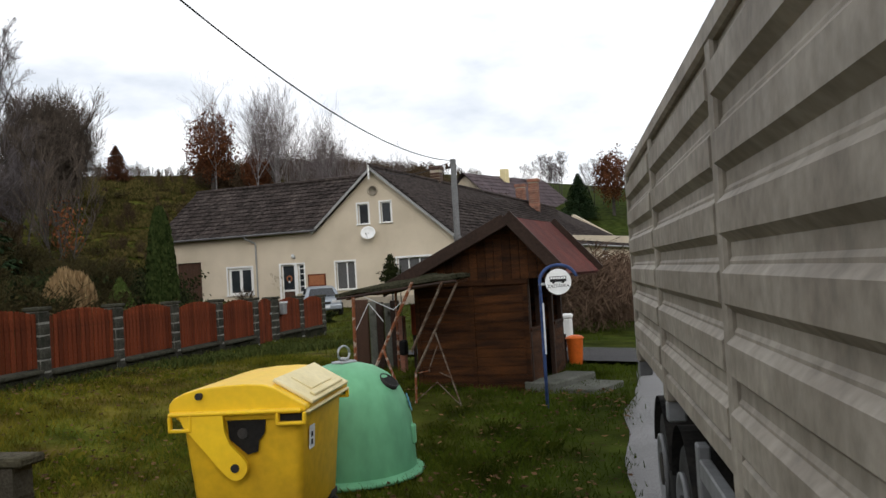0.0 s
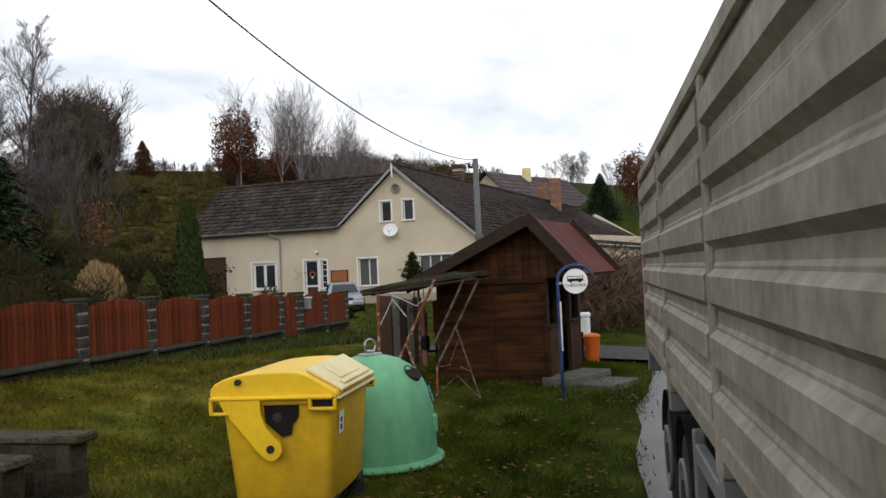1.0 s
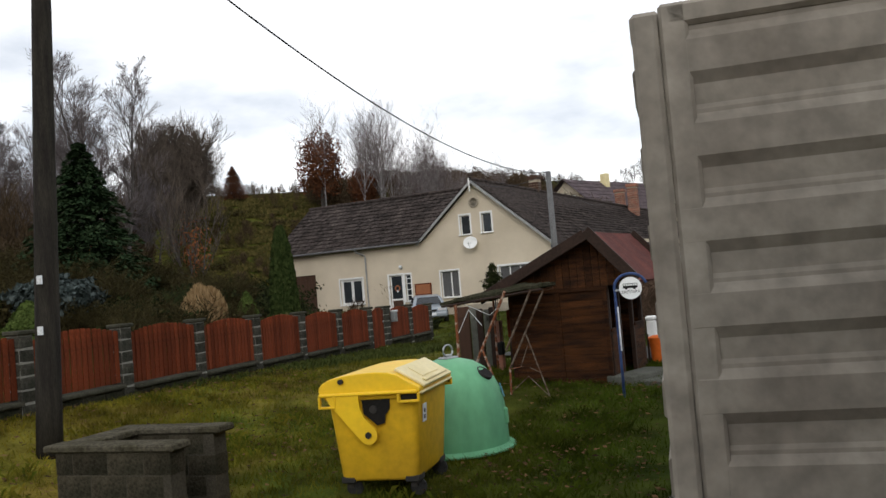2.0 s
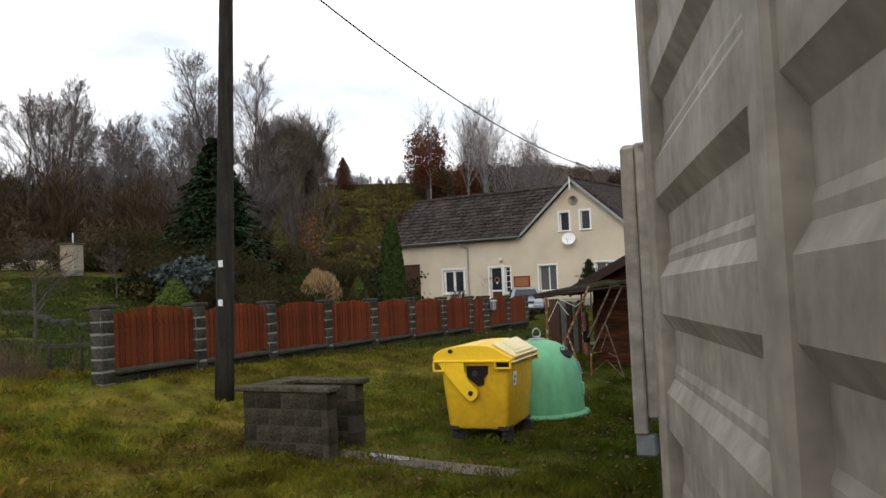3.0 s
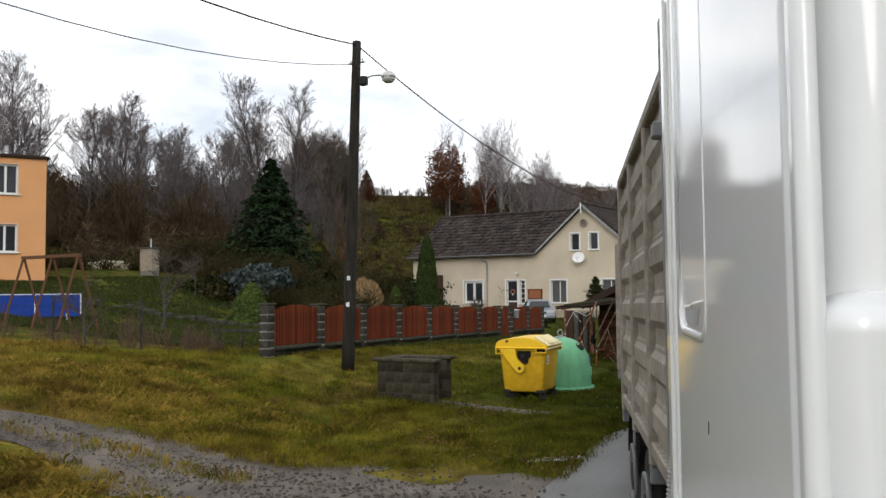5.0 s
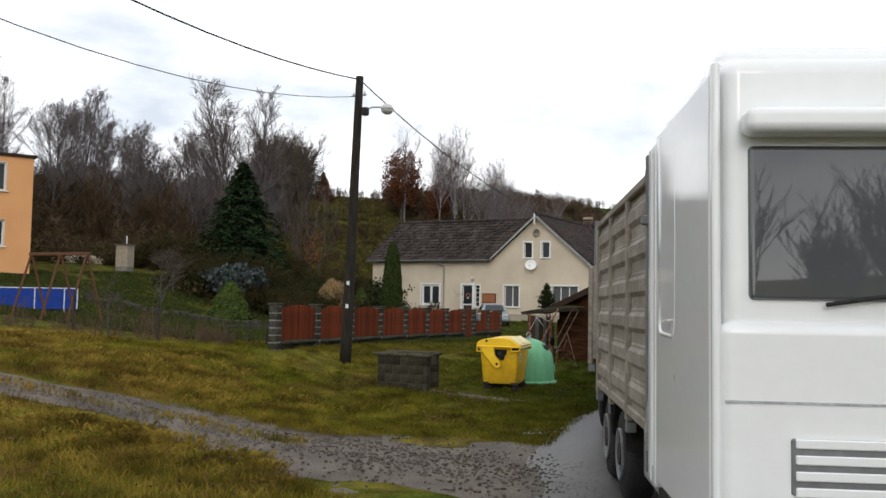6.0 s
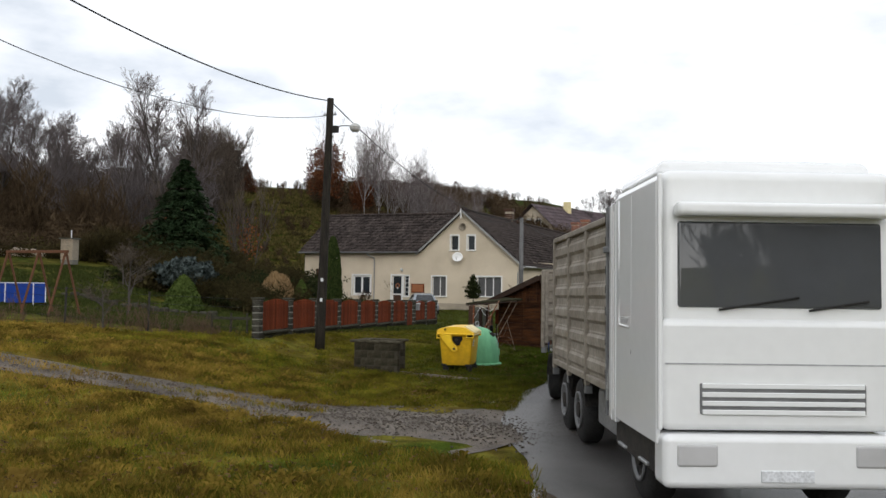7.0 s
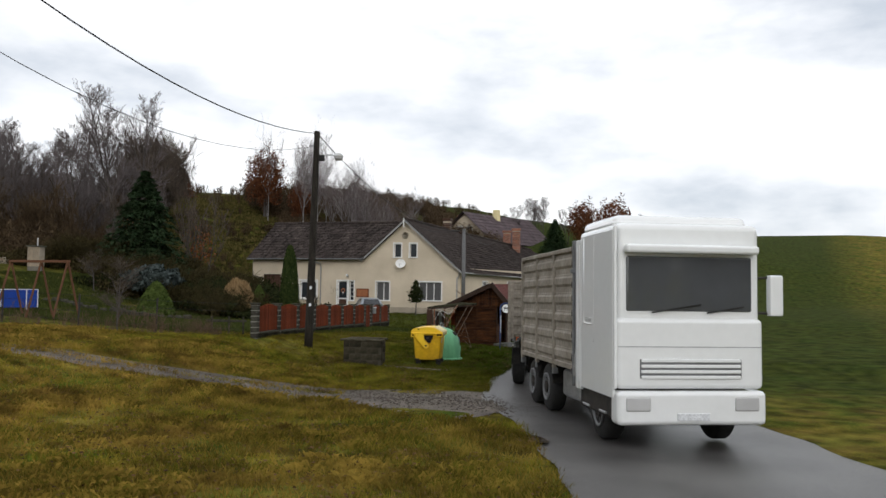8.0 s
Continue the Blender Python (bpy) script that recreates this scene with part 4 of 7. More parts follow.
def block_wall(x0, y0, x1, y1, z0, z1, parent, first=0.0):
    """Running-bond blocks along a line."""
    a, b = Vector((x0, y0)), Vector((x1, y1))
    ln, turn = (b - a).length, math.degrees(math.atan2(y1 - y0, x1 - x0))
    part("bed", box(0.01, ln - 0.01, -0.097, 0.097, z0, z1), M_WELLBED, parent, at=pose(x0, y0, 0, 0, 0, turn))
    rows = int(round((z1 - z0) / 0.2))
    for r in range(rows):
        x = 0.195 if r % 2 == 0 else 0.0975
        d = (b - a).normalized()
        first_half = r % 2 == 1
        while x < ln - 0.05:
            f = 0.5 if (first_half and x < 0.15) else 1.0
            if x + 0.19 * f > ln + 0.02:
                f = max(0.25, (ln - (x - 0.19)) / 0.385)
                x = x - 0.19 + 0.19 * f
            p = a + d * x
            share("block", WELL_BLOCKS[(r * 3 + int(x * 7)) % 4], parent, pose(p.x, p.y, z0 + 0.2 * r, 0, 0, turn) @ Matrix.Diagonal((f, 1, 1, 1)))
            x += 0.0975 + 0.195 if (first_half and x < 0.15) else 0.39
    return rows


block_wall(-0.62, -0.42, 0.64, -0.42, 0.06, 0.86, well)
block_wall(-0.62, 0.42, 0.48, 0.42, 0.06, 0.86, well)
block_wall(-0.52, -0.32, -0.52, 0.32, 0.06, 0.86, well)
part("capstone", box(-0.74, 0.69, -0.55, -0.29, 0.86, 0.925, 0.015), M_WELLCAP, well, "mossy stone coping")
part("capstone", box(-0.72, 0.56, 0.29, 0.55, 0.86, 0.925, 0.015), M_WELLCAP, well, "mossy stone coping")
part("capstone", box(-0.72, -0.38, -0.29, 0.29, 0.858, 0.92, 0.012), M_WELLCAP, well, "mossy stone coping")
part("floor", box(-0.44, 0.54, -0.33, 0.33, -0.05, 0.07), M_DARK, well, "near-black floor")

# ---- yellow wheeled container ----
binn = thing("waste_container", pose(-5.61, 8.27, 0.0, 0, 0, 17), "yellow plastic wheeled waste container with a domed lid", "bin")


def tapered(rings, smooth_r=0.06):
    """A rounded box whose rings are (half x, half y, z)."""
    bm, made = bmesh.new(), []
    for hx, hy, z in rings:
        ring = []
        for cx, cy, a0 in ((1, 1, 0), (-1, 1, 90), (-1, -1, 180), (1, -1, 270)):
            for k in range(5):
                a = radians(a0 + 22.5 * k)
                ring.append(bm.verts.new((cx * (hx - smooth_r) + smooth_r * math.cos(a), cy * (hy - smooth_r) + smooth_r * math.sin(a), z)))
        made.append(ring)
    n = len(made[0])
    for u, v in zip(made, made[1:]):
        for k in range(n):
            bm.faces.new((u[k], u[(k + 1) % n], v[(k + 1) % n], v[k]))
    bm.faces.new(made[0][::-1]), bm.faces.new(made[-1])
    return bm


part("body", tapered([(0.39, 0.50, 0.17), (0.41, 0.52, 0.2), (0.475, 0.59, 1.0), (0.48, 0.595, 1.03)]), M_YELLOW_DULL, binn, "yellow tapering tub", True)
part("rim", tapered([(0.50, 0.62, 1.0), (0.515, 0.635, 1.02), (0.515, 0.635, 1.06), (0.50, 0.62, 1.07)], 0.07), M_YELLOW_DULL, binn)
LID = [(-0.53, 1.05), (-0.545, 1.10), (-0.538, 1.14), (-0.50, 1.182), (-0.42, 1.220), (-0.29, 1.248), (-0.11, 1.265), (0.07, 1.270), (0.20, 1.262), (0.29, 1.236), (0.52, 1.10), (0.53, 1.07), (0.515, 1.05)]
lid = part("lid", prism(LID, (-0.645, 0.645)), M_YELLOW, binn, "bright yellow domed lid")
bv = lid.modifiers.new("round", "BEVEL")
bv.width, bv.segments, bv.limit_method, bv.angle_limit = 0.05, 4, "ANGLE", radians(40)
flap_m = pose(0.405, 0, 1.171, 0, 31, 0)
flap = part("flap", box(-0.19, 0.165, -0.55, 0.55, 0.0, 0.03, 0.014, seg=3), M_CREAM, lid, "sun-bleached cream inner flap", at=flap_m)
part("ridge", box(0.08, 0.13, -0.42, 0.42, 0.028, 0.05, 0.008), M_CREAM, flap)
part("lip", box(-0.13, 0.06, -0.30, 0.30, 0.028, 0.04, 0.006), M_CREAM, lid, at=flap_m)
for sgn in (-1, 1):
    y = -0.655 * 1 if sgn < 0 else 0.655
    outline = [(-0.46, 1.06), (-0.11, 1.06), (-0.105, 0.93), (-0.06, 0.82)]
    outline += [(-0.03 + 0.092 * math.cos(a), 0.655 + 0.092 * math.sin(a)) for a in np.linspace(radians(50), radians(-140), 12)]
    outline += [(-0.16, 0.66), (-0.42, 0.97)]
    part("lid_arm", prism(outline, (y - 0.02, y + 0.02)), M_YELLOW, lid, "yellow swing arm of the lid")
    part("pivot_bolt", rod((-0.03, y - 0.035, 0.655), (-0.03, y + 0.035, 0.655), 0.032, sides=14), M_RUBBER, binn, "black pivot bolt")
    part("hinge_bolt", rod((-0.29, y - 0.03, 1.195), (-0.29, y + 0.03, 1.195), 0.026, sides=12), M_RUBBER, lid, "black rubber buffer")
    part("lid_rail", box(-0.54, 0.50, y - 0.03, y + 0.03, 1.045, 1.08, 0.012), M_YELLOW, lid)
    # flat plate on the tub, coloured near-black like a cut-out in shade
    bm = prism([(-0.10, 1.0), (0.20, 1.0), (0.19, 0.90), (0.14, 0.84), (0.13, 0.76), (0.05, 0.74), (-0.09, 0.86)], (-0.612 if sgn < 0 else 0.606, -0.606 if sgn < 0 else 0.612))
    part("recess", bm, M_DARK, binn, "near-black plate painted as the shaded cut-out behind the arm")
    part("recess_hub", rod((0.02, sgn * 0.6, 0.9), (0.02, sgn * 0.625, 0.9), 0.04, sides=14), M_CHASSIS, binn)
    bm = bmesh.new()
    for b in ((0.30, 0.53, 0.96, 0.985), (0.30, 0.325, 0.96, 1.05), (0.505, 0.53, 0.96, 1.05)):
        box(b[0], b[1], y - 0.035, y + 0.01, b[2], b[3], 0.006, bm)
    part("handle", bm, M_YELLOW, binn, "yellow corner handle")
    # near-black plate imitates the shade behind the handle
    part("handle_shade", box(0.325, 0.505, y + 0.012, y + 0.03, 0.985, 1.05), M_DARK, binn)
    bm = bmesh.new()
    for b in ((-0.54, -0.36, 0.93, 0.955), (-0.54, -0.515, 0.93, 1.05), (-0.38, -0.355, 0.93, 1.05)):
        box(b[0], b[1], y - 0.03, y + 0.01, b[2], b[3], 0.006, bm)
    part("handle", bm, M_YELLOW, binn, "yellow corner handle")
for x in (-0.34, 0.34):
    for y in (-0.42, 0.42):
        wheel = new("castor")
        wheel.parent = binn
        part("bracket", prism([(-0.05, 0.2), (0.05, 0.2), (0.03, 0.09), (-0.03, 0.09)], (y - 0.045, y + 0.045)), M_CHASSIS, wheel, at=Matrix.Translation((x, 0, 0)))
        bm = bmesh.new()
        bmesh.ops.create_cone(bm, cap_ends=True, segments=20, radius1=0.085, radius2=0.085, depth=0.05)
        bmesh.ops.bevel(bm, geom=[e for e in bm.edges if e.calc_face_angle(0) > 1], offset=0.012, segments=2, affect="EDGES")
        part("tyre", bm, M_RUBBER, wheel, at=pose(x + 0.03, y, 0.085, 90, 0, 0))
        part("corner_plate", box(x - 0.075, x + 0.075, y - 0.105, y + 0.105, 0.15, 0.215, 0.01), M_CHASSIS, binn, "dark castor plate")
sticker = part("sticker", box(0.468, 0.472, -0.42, -0.28, 0.72, 0.90), M_STICKER, binn, "white sorting sticker", at=pose(0, 0, 0, 0, 4.3, 0) @ Matrix.Translation((-0.06, 0, 0.035)))
for z in (0.75, 0.81):
    part("print_bar", box(0.4725, 0.474, -0.38, -0.33, z, z + 0.04), M_INK, sticker)
part("edge_lip", box(0.475, 0.545, -0.62, 0.62, 1.03, 1.055, 0.01), M_CREAM, binn)

# ---- green bell container ----
bell = thing("bottle_bank", pose(-5.89, 9.98, height(-5.89, 9.98) - 0.03, 0, 0, 77) @ Matrix.Diagonal((1.03, 1.03, 0.93, 1)), "green fibreglass bell-shaped bottle bank", "bin")
part("shell", lathe([(0.66, 0.02), (0.665, 0.06), (0.655, 0.35), (0.64, 0.58), (0.60, 0.78), (0.53, 0.94), (0.43, 1.07), (0.30, 1.16), (0.16, 1.205), (0.05, 1.215), (0.01, 1.216)], 56), M_GREEN, bell, smooth=True)
part("flange", lathe([(0.66, 0.0), (0.73, 0.0), (0.745, 0.02), (0.735, 0.045), (0.69, 0.06), (0.655, 0.08)], 56), M_GREEN, bell, smooth=True)
part("lift_plate", box(-0.11, 0.11, -0.08, 0.08, 1.20, 1.235, 0.012), M_STEEL, bell, "galvanised lifting plate")
bm = bmesh.new()
tor = [(0.095 * math.cos(a), 0, 0.095 * math.sin(a)) for a in np.linspace(0, 2 * math.pi, 25)]
part("lift_ring", tube([(x * 0.85, 0, z * 0.85 + 1.315) for x, _, z in tor], 0.012, 8), M_STEEL, bell, "steel lifting ring", True)
part("ring_lug", box(-0.03, 0.03, -0.05, 0.05, 1.23, 1.27, 0.01), M_STEEL, bell)
for a in (-75, 105, 195):
    m = pose(0, 0, 0, 0, 0, a) @ pose(0.475, 0, 1.005, 0, 40, 0)
    bm = lathe([(0.09, -0.03), (0.094, 0.02), (0.108, 0.024), (0.108, -0.03)], 24)
    part("inlet_collar", bm, M_RUBBER, bell, "black rubber inlet", True, at=m)
    # near-black disc paints the shade within the inlet
    part("inlet", rod((0, 0, -0.03), (0, 0, 0.014), 0.092, sides=24), M_DARK, bell, at=m)
part("foot_tab", box(0.60, 0.68, -0.05, 0.05, 0.3, 0.52, 0.02), M_GREEN, bell, at=pose(0, 0, 0, 0, 0, -60))
for k in range(4):
    part("spray_mark", box(-0.006, 0.004, -0.10, 0.10, -0.011, 0.011), M_BLUE_SPRAY, bell, "faded blue spray mark", at=pose(0, 0, 0, 0, 0, -51) @ pose(0.622, 0, 0.74, 0, -14, 0) @ pose(0, 0, 0, 15 + 47 * k, 0, 0))

# ---- timber bus shelter ----
shel = thing("bus_shelter", pose(-6.16, 14.11, 0.16, 0, 0, 3), "dark-stained timber bus shelter with a red shingle roof", "shelter")
SX0, SX1, SD = -0.90, 0.88, 2.1
APX, APZ = 0.68, 2.60


def board_wall(x0, x1, z0, top, y, parent, step=0.13):
    """Horizontal shiplap boards under a sloping top."""
    z = z0
    while z < max(top(x0), top(x1), top(min(max(APX, x0), x1))) - 0.02:
        a, b = x0, x1
        h = min(step, 3)
        pts = [x0 + (x1 - x0) * k / 60 for k in range(61)]
        ok = [p for p in pts if top(p) > z + 0.02]
        if not ok:
            break
        a, b = ok[0], ok[-1]
        up = [p for p in pts if top(p) > z + h] or [(a + b) / 2]
        outline = [(a, z + 0.006), (b, z + 0.006), (min(b, up[-1]), min(z + h, top(min(b, up[-1])))), (max(a, up[0]), min(z + h, top(max(a, up[0]))))]
        part("board", prism(outline, (y, y + 0.028)), M_SHELTER, parent)
        z += step


def roof_line(x):
    return APZ - 0.05 - (0.47 * (APX - x) if x < APX else 1.12 * (x - APX))


board_wall(SX0, SX1, 0.05, lambda x: 1.66, 0.0, shel)
part("lining", prism([(SX0 + 0.02, 0.05), (SX1 - 0.02, 0.05), (SX1 - 0.02, roof_line(SX1) - 0.03), (APX, APZ - 0.1), (SX0 + 0.02, roof_line(SX0) - 0.03)], (0.03, 0.05)), M_SHELTER_DARK, shel)
x = SX0
while x < SX1 + 0.30:
    w = min(0.13, SX1 + 0.34 - x)
    part("gable_board", prism([(x + 0.004, 1.70), (x + w - 0.004, 1.70), (x + w - 0.004, max(1.72, roof_line(x + w))), (x + 0.004, max(1.72, roof_line(x)))], (-0.012, 0.02)), M_SHELTER, shel)
    x += 0.13
part("beam", box(SX0 - 0.02, SX1 + 0.02, -0.03, 0.02, 1.63, 1.70, 0.006), M_SHELTER, shel)
for x in (SX0, -0.02, SX1 - 0.07):
    part("cover_strip", box(x, x + 0.07, -0.022, 0.0, 0.05, 1.63, 0.004), M_SHELTER, shel)
part("wall", box(SX0, SX0 + 0.04, 0.05, SD, 0.05, 1.85), M_SHELTER, shel)
part("wall", box(SX0 + 0.04, SX1, SD - 0.04, SD, 0.05, 1.95), M_SHELTER, shel)
for y0, y1 in ((0.05, 0.62), (1.45, SD - 0.04)):
    part("half_wall", box(SX1 - 0.04, SX1, y0, y1, 0.12, 0.92, 0.006), M_SHELTER, shel, "boarded half wall")
    part("rail", box(SX1 - 0.06, SX1 + 0.02, y0, y1, 0.92, 0.98, 0.006), M_SHELTER, shel)
for y in (0.05, 0.62, 1.40, SD - 0.1):
    part("post", box(SX1 - 0.07, SX1, y, y + 0.08, 0.05, 1.95, 0.006), M_SHELTER_DARK, shel)
part("floor", box(SX0, SX1 + 0.05, -0.05, SD, -0.15, 0.05, 0.01), M_CONCRETE, shel)
part("bench", box(SX0 + 0.1, SX0 + 0.45, 0.15, SD - 0.1, 0.45, 0.5, 0.01), M_SHELTER, shel)


def shingle_slope(a, b, c, d, rows, parent):
    part("roof_deck", tiled_slope(a, b, c, d, rows, thick=0.03), M_REDROOF, parent, "red shingle roof")


E_L, E_R = SX0 - 0.42, SX1 + 0.58
zl, zr = APZ - 0.47 * (APX - E_L), APZ - 1.12 * (E_R - APX)
shingle_slope((E_L, SD + 0.3, zl), (E_L, -0.3, zl), (APX, -0.3, APZ), (APX, SD + 0.3, APZ), 9, shel)
shingle_slope((E_R, -0.3, zr), (E_R, SD + 0.3, zr), (APX, SD + 0.3, APZ), (APX, -0.3, APZ), 6, shel)
for ex, ez in ((E_L, zl), (E_R, zr)):
    ln = math.hypot(ex - APX, APZ - ez)
    ang = math.degrees(math.atan2(APZ - ez, APX - ex))
    for y in (-0.32, SD + 0.3):
        part("verge_board", box(-ln / 2, ln / 2, -0.02, 0.02, -0.13, 0.05, 0.006), M_SHELTER_DARK, shel, at=pose((ex + APX) / 2, y, (APZ + ez) / 2, 0, -ang, 0))

# ---- lean-to of old roofing on rusty pipes ----
lean = thing("lean_to", pose(-0.26, 0.31, -0.04), "ramshackle lean-to roof on rusty pipes beside the shelter", "canopy")


def sagging_sheet(a, b, c, d, thick, wave, n=14):
    """Old roofing between four corners, uneven and lightly corrugated."""
    a, b, c, d = Vector(a), Vector(b), Vector(c), Vector(d)
    bm, top, low = bmesh.new(), [], []
    for j in range(n + 1):
        for i in range(n + 1):
            u, v = i / n, j / n
            p = a.lerp(b, u).lerp(d.lerp(c, u), v)
            p.z += wave * math.sin(i * 2.3) + 0.02 * noise.noise(Vector((u * 5, v * 5, 1.7)))
            top.append(bm.verts.new(p))
            low.append(bm.verts.new(p - Vector((0, 0, thick * (1 + 0.5 * noise.noise(Vector((u * 9, v * 9, 0))))))))
    w = n + 1
    for j in range(n):
        for i in range(n):
            k = j * w + i
            bm.faces.new((top[k], top[k + 1], top[k + w + 1], top[k + w]))
            bm.faces.new((low[k], low[k + w], low[k + w + 1], low[k + 1]))
    rim = [j for j in range(n)] + [j * w + n for j in range(n)] + [n * w + n - j for j in range(n)] + [(n - j) * w for j in range(n)]
    for p, q in zip(rim, rim[1:] + rim[:1]):
        bm.faces.new((top[p], low[p], low[q], top[q]))
    bmesh.ops.recalc_face_normals(bm, faces=bm.faces)
    return bm


LA, LB, LC, LD = (-7.75, 13.0, 1.83), (-5.48, 12.36, 2.03), (-5.55, 13.0, 2.03), (-6.6, 13.7, 2.06)
part("roof_sheet", sagging_sheet(LA, LB, LC, LD, 0.05, 0.008), M_ROOFMOSS, lean, "mossy old roofing felt")
part("roof_sheet", sagging_sheet((-7.75, 13.05, 1.83), (-6.6, 13.72, 2.06), (-6.8, 15.6, 2.06), (-8.1, 15.6, 1.78), 0.04, 0.006), M_ROOFMOSS, lean, "mossy old roofing felt")
for k in range(4):
    f = 0.1 + 0.27 * k
    p, q = Vector(LA).lerp(Vector(LB), f), Vector(LD).lerp(Vector(LC), f)
    part("rafter", rod(p + Vector((0, 0, -0.09)), q + Vector((0, 0, -0.09)), 0.028), M_RUSTWOOD, lean, "grey weathered rafter")
part("eaves_pole", rod((-7.7, 12.98, 1.76), (-5.5, 12.36, 1.94), 0.02), M_SHELTER_DARK, lean, "dark eaves pole")
for a, b, r, mm in (((-7.32, 12.75, 0.30), (-7.31, 12.78, 1.78), 0.045, M_RUST), ((-6.95, 12.5, 0.62), (-6.17, 12.42, 1.95), 0.040, M_RUST), ((-6.69, 12.46, 1.05), (-6.42, 12.46, 0.33), 0.032, M_RUST),
                    ((-6.25, 12.45, 1.02), (-5.71, 12.4, 1.94), 0.034, M_PALE_PIPE), ((-6.18, 12.4, 0.74), (-5.49, 12.4, 1.93), 0.030, M_PALE_PIPE), ((-6.2, 12.4, 0.28), (-6.18, 12.4, 0.76), 0.030, M_RUST),
                    ((-5.52, 12.38, 0.27), (-5.85, 12.38, 1.27), 0.020, M_PALE_PIPE), ((-5.84, 12.4, 1.09), (-5.99, 12.4, 0.76), 0.014, M_PALE_PIPE), ((-5.87, 12.4, 0.61), (-5.54, 12.4, 0.30), 0.014, M_PALE_PIPE),
                    ((-6.18, 12.4, 0.37), (-5.87, 12.4, 0.61), 0.014, M_PALE_PIPE), ((-5.83, 12.4, 0.74), (-5.67, 12.4, 0.67), 0.012, M_PALE_PIPE), ((-6.16, 12.42, 0.73), (-5.98, 12.42, 0.76), 0.014, M_RUST),
                    ((-7.37, 12.9, 1.28), (-7.13, 12.9, 1.68), 0.012, M_STICKER), ((-7.13, 12.9, 1.68), (-6.9, 12.9, 1.41), 0.012, M_STICKER),
                    ((-7.2, 12.9, 1.78), (-6.73, 12.9, 1.57), 0.012, M_STICKER), ((-6.73, 12.9, 1.57), (-6.6, 12.9, 1.67), 0.012, M_STICKER), ((-8.0, 15.4, 0.3), (-7.98, 15.4, 1.8), 0.04, M_RUST)):
    part("pipe", rod(a, b, r * 0.56, sides=8), mm, lean)
for k, (x0, x1, z0, z1, mm, name, lab) in enumerate(((-8.87, -8.6, 0.36, 1.66, M_BROWN_DOOR, "old_door", "old brown door leaf"), (-8.59, -8.44, 0.34, 1.62, M_CONCRETE, "old_board", "grey board"), (-8.43, -8.29, 0.36, 1.6, M_SHELTER_DARK, "old_door", "dark door leaf"),
                                                     (-8.28, -8.15, 0.34, 1.58, M_CONCRETE, "old_board", "grey board"), (-8.14, -7.98, 0.36, 1.62, M_SHELTER_DARK, "old_door", "dark door leaf"))):
    part(name, box(x0, x1, 15.45 + 0.03 * (k % 2), 15.5 + 0.03 * (k % 2), z0, z1, 0.008), mm, lean, lab)
    part("crosspiece", box(x0 + 0.03, x1 - 0.03, 15.43, 15.45 + 0.03 * (k % 2), z1 - 0.22, z1 - 0.14, 0.004), mm, lean)
part("brick_pier", box(-7.76, -7.66, 15.0, 15.1, 0.33, 1.36, 0.01), M_BRICK, lean, "thin red and white pier")
part("crate", box(-7.52, -7.25, 15.0, 15.3, 1.03, 1.56, 0.02), M_SLAT, lean, "dark red crate")
part("crate_leg", box(-7.5, -7.46, 15.02, 15.06, 0.33, 1.03), M_SHELTER_DARK, lean)
part("crate_leg", box(-7.31, -7.27, 15.02, 15.06, 0.33, 1.03), M_SHELTER_DARK, lean)
part("sack", box(-7.62, -7.5, 14.7, 14.85, 0.72, 0.98, 0.05, seg=2), M_INK, lean, "black bag")
part("sack_hook", rod((-7.56, 14.78, 0.95), (-7.56, 14.78, 2.05), 0.008, sides=5), M_WIRE, lean)

# ---- bus stop sign ----
sign = thing("bus_stop_sign", pose(-4.70, 12.90, 0.15, 0, 0, 14), "round white bus stop sign in a bent blue tube stand", "sign")
arch = [(0.25 - 0.235 * math.cos(a), 0, 1.68 + 0.2 * math.sin(a)) for a in np.linspace(0, math.pi * 0.93, 16)]
part("stand", tube([(0.015, 0, -0.1), (0.015, 0, 0.8), (0.015, 0, 1.5), *arch], 0.022, 10), M_SIGNBLUE, sign, "faded blue steel tube", True)
disc = part("disc", rod((0.25, -0.03, 1.665), (0.25, -0.012, 1.665), 0.165, sides=40), M_SIGNWHITE, sign, "white enamel disc")
part("clamp", box(0.0, 0.12, -0.015, 0.02, 1.63, 1.66), M_STEEL, sign)
bm = bmesh.new()
box(0.145, 0.355, -0.034, -0.0305, 1.665, 1.735, 0.0, bm)
part("bus_pictogram", bm, M_INK, disc)
for k in range(6):
    part("pictogram_window", box(0.155 + 0.033 * k, 0.18 + 0.033 * k, -0.0365, -0.0345, 1.70, 1.728), M_SIGNWHITE, disc)
for x in (0.19, 0.31):
    part("pictogram_wheel", rod((x, -0.0365, 1.662), (x, -0.0305, 1.662), 0.018, sides=14), M_INK, disc)


def lettering(text, size, m, material, parent, name="lettering"):
    cu = bpy.data.curves.new(name, "FONT")
    cu.body, cu.size, cu.align_x, cu.extrude = text, size, "CENTER", 0.0008
    tmp = bpy.data.objects.new("tmp", cu)
    scene.collection.objects.link(tmp)
    bpy.context.view_layer.update()
    data = bpy.data.meshes.new_from_object(tmp.evaluated_get(bpy.context.evaluated_depsgraph_get()))
    bpy.data.objects.remove(tmp)
    data.materials.append(material)
    ob = new(name, data)
    ob.parent, ob.matrix_basis = parent, m
    return ob


lettering("ZASTÁVKA", 0.056, pose(0.25, -0.0335, 1.592, 90, 0, 0), M_INK, disc)
part("timetable", box(0.03, 0.05, -0.035, 0.0, 0.75, 1.4), M_STICKER, sign, "weathered timetable strip")

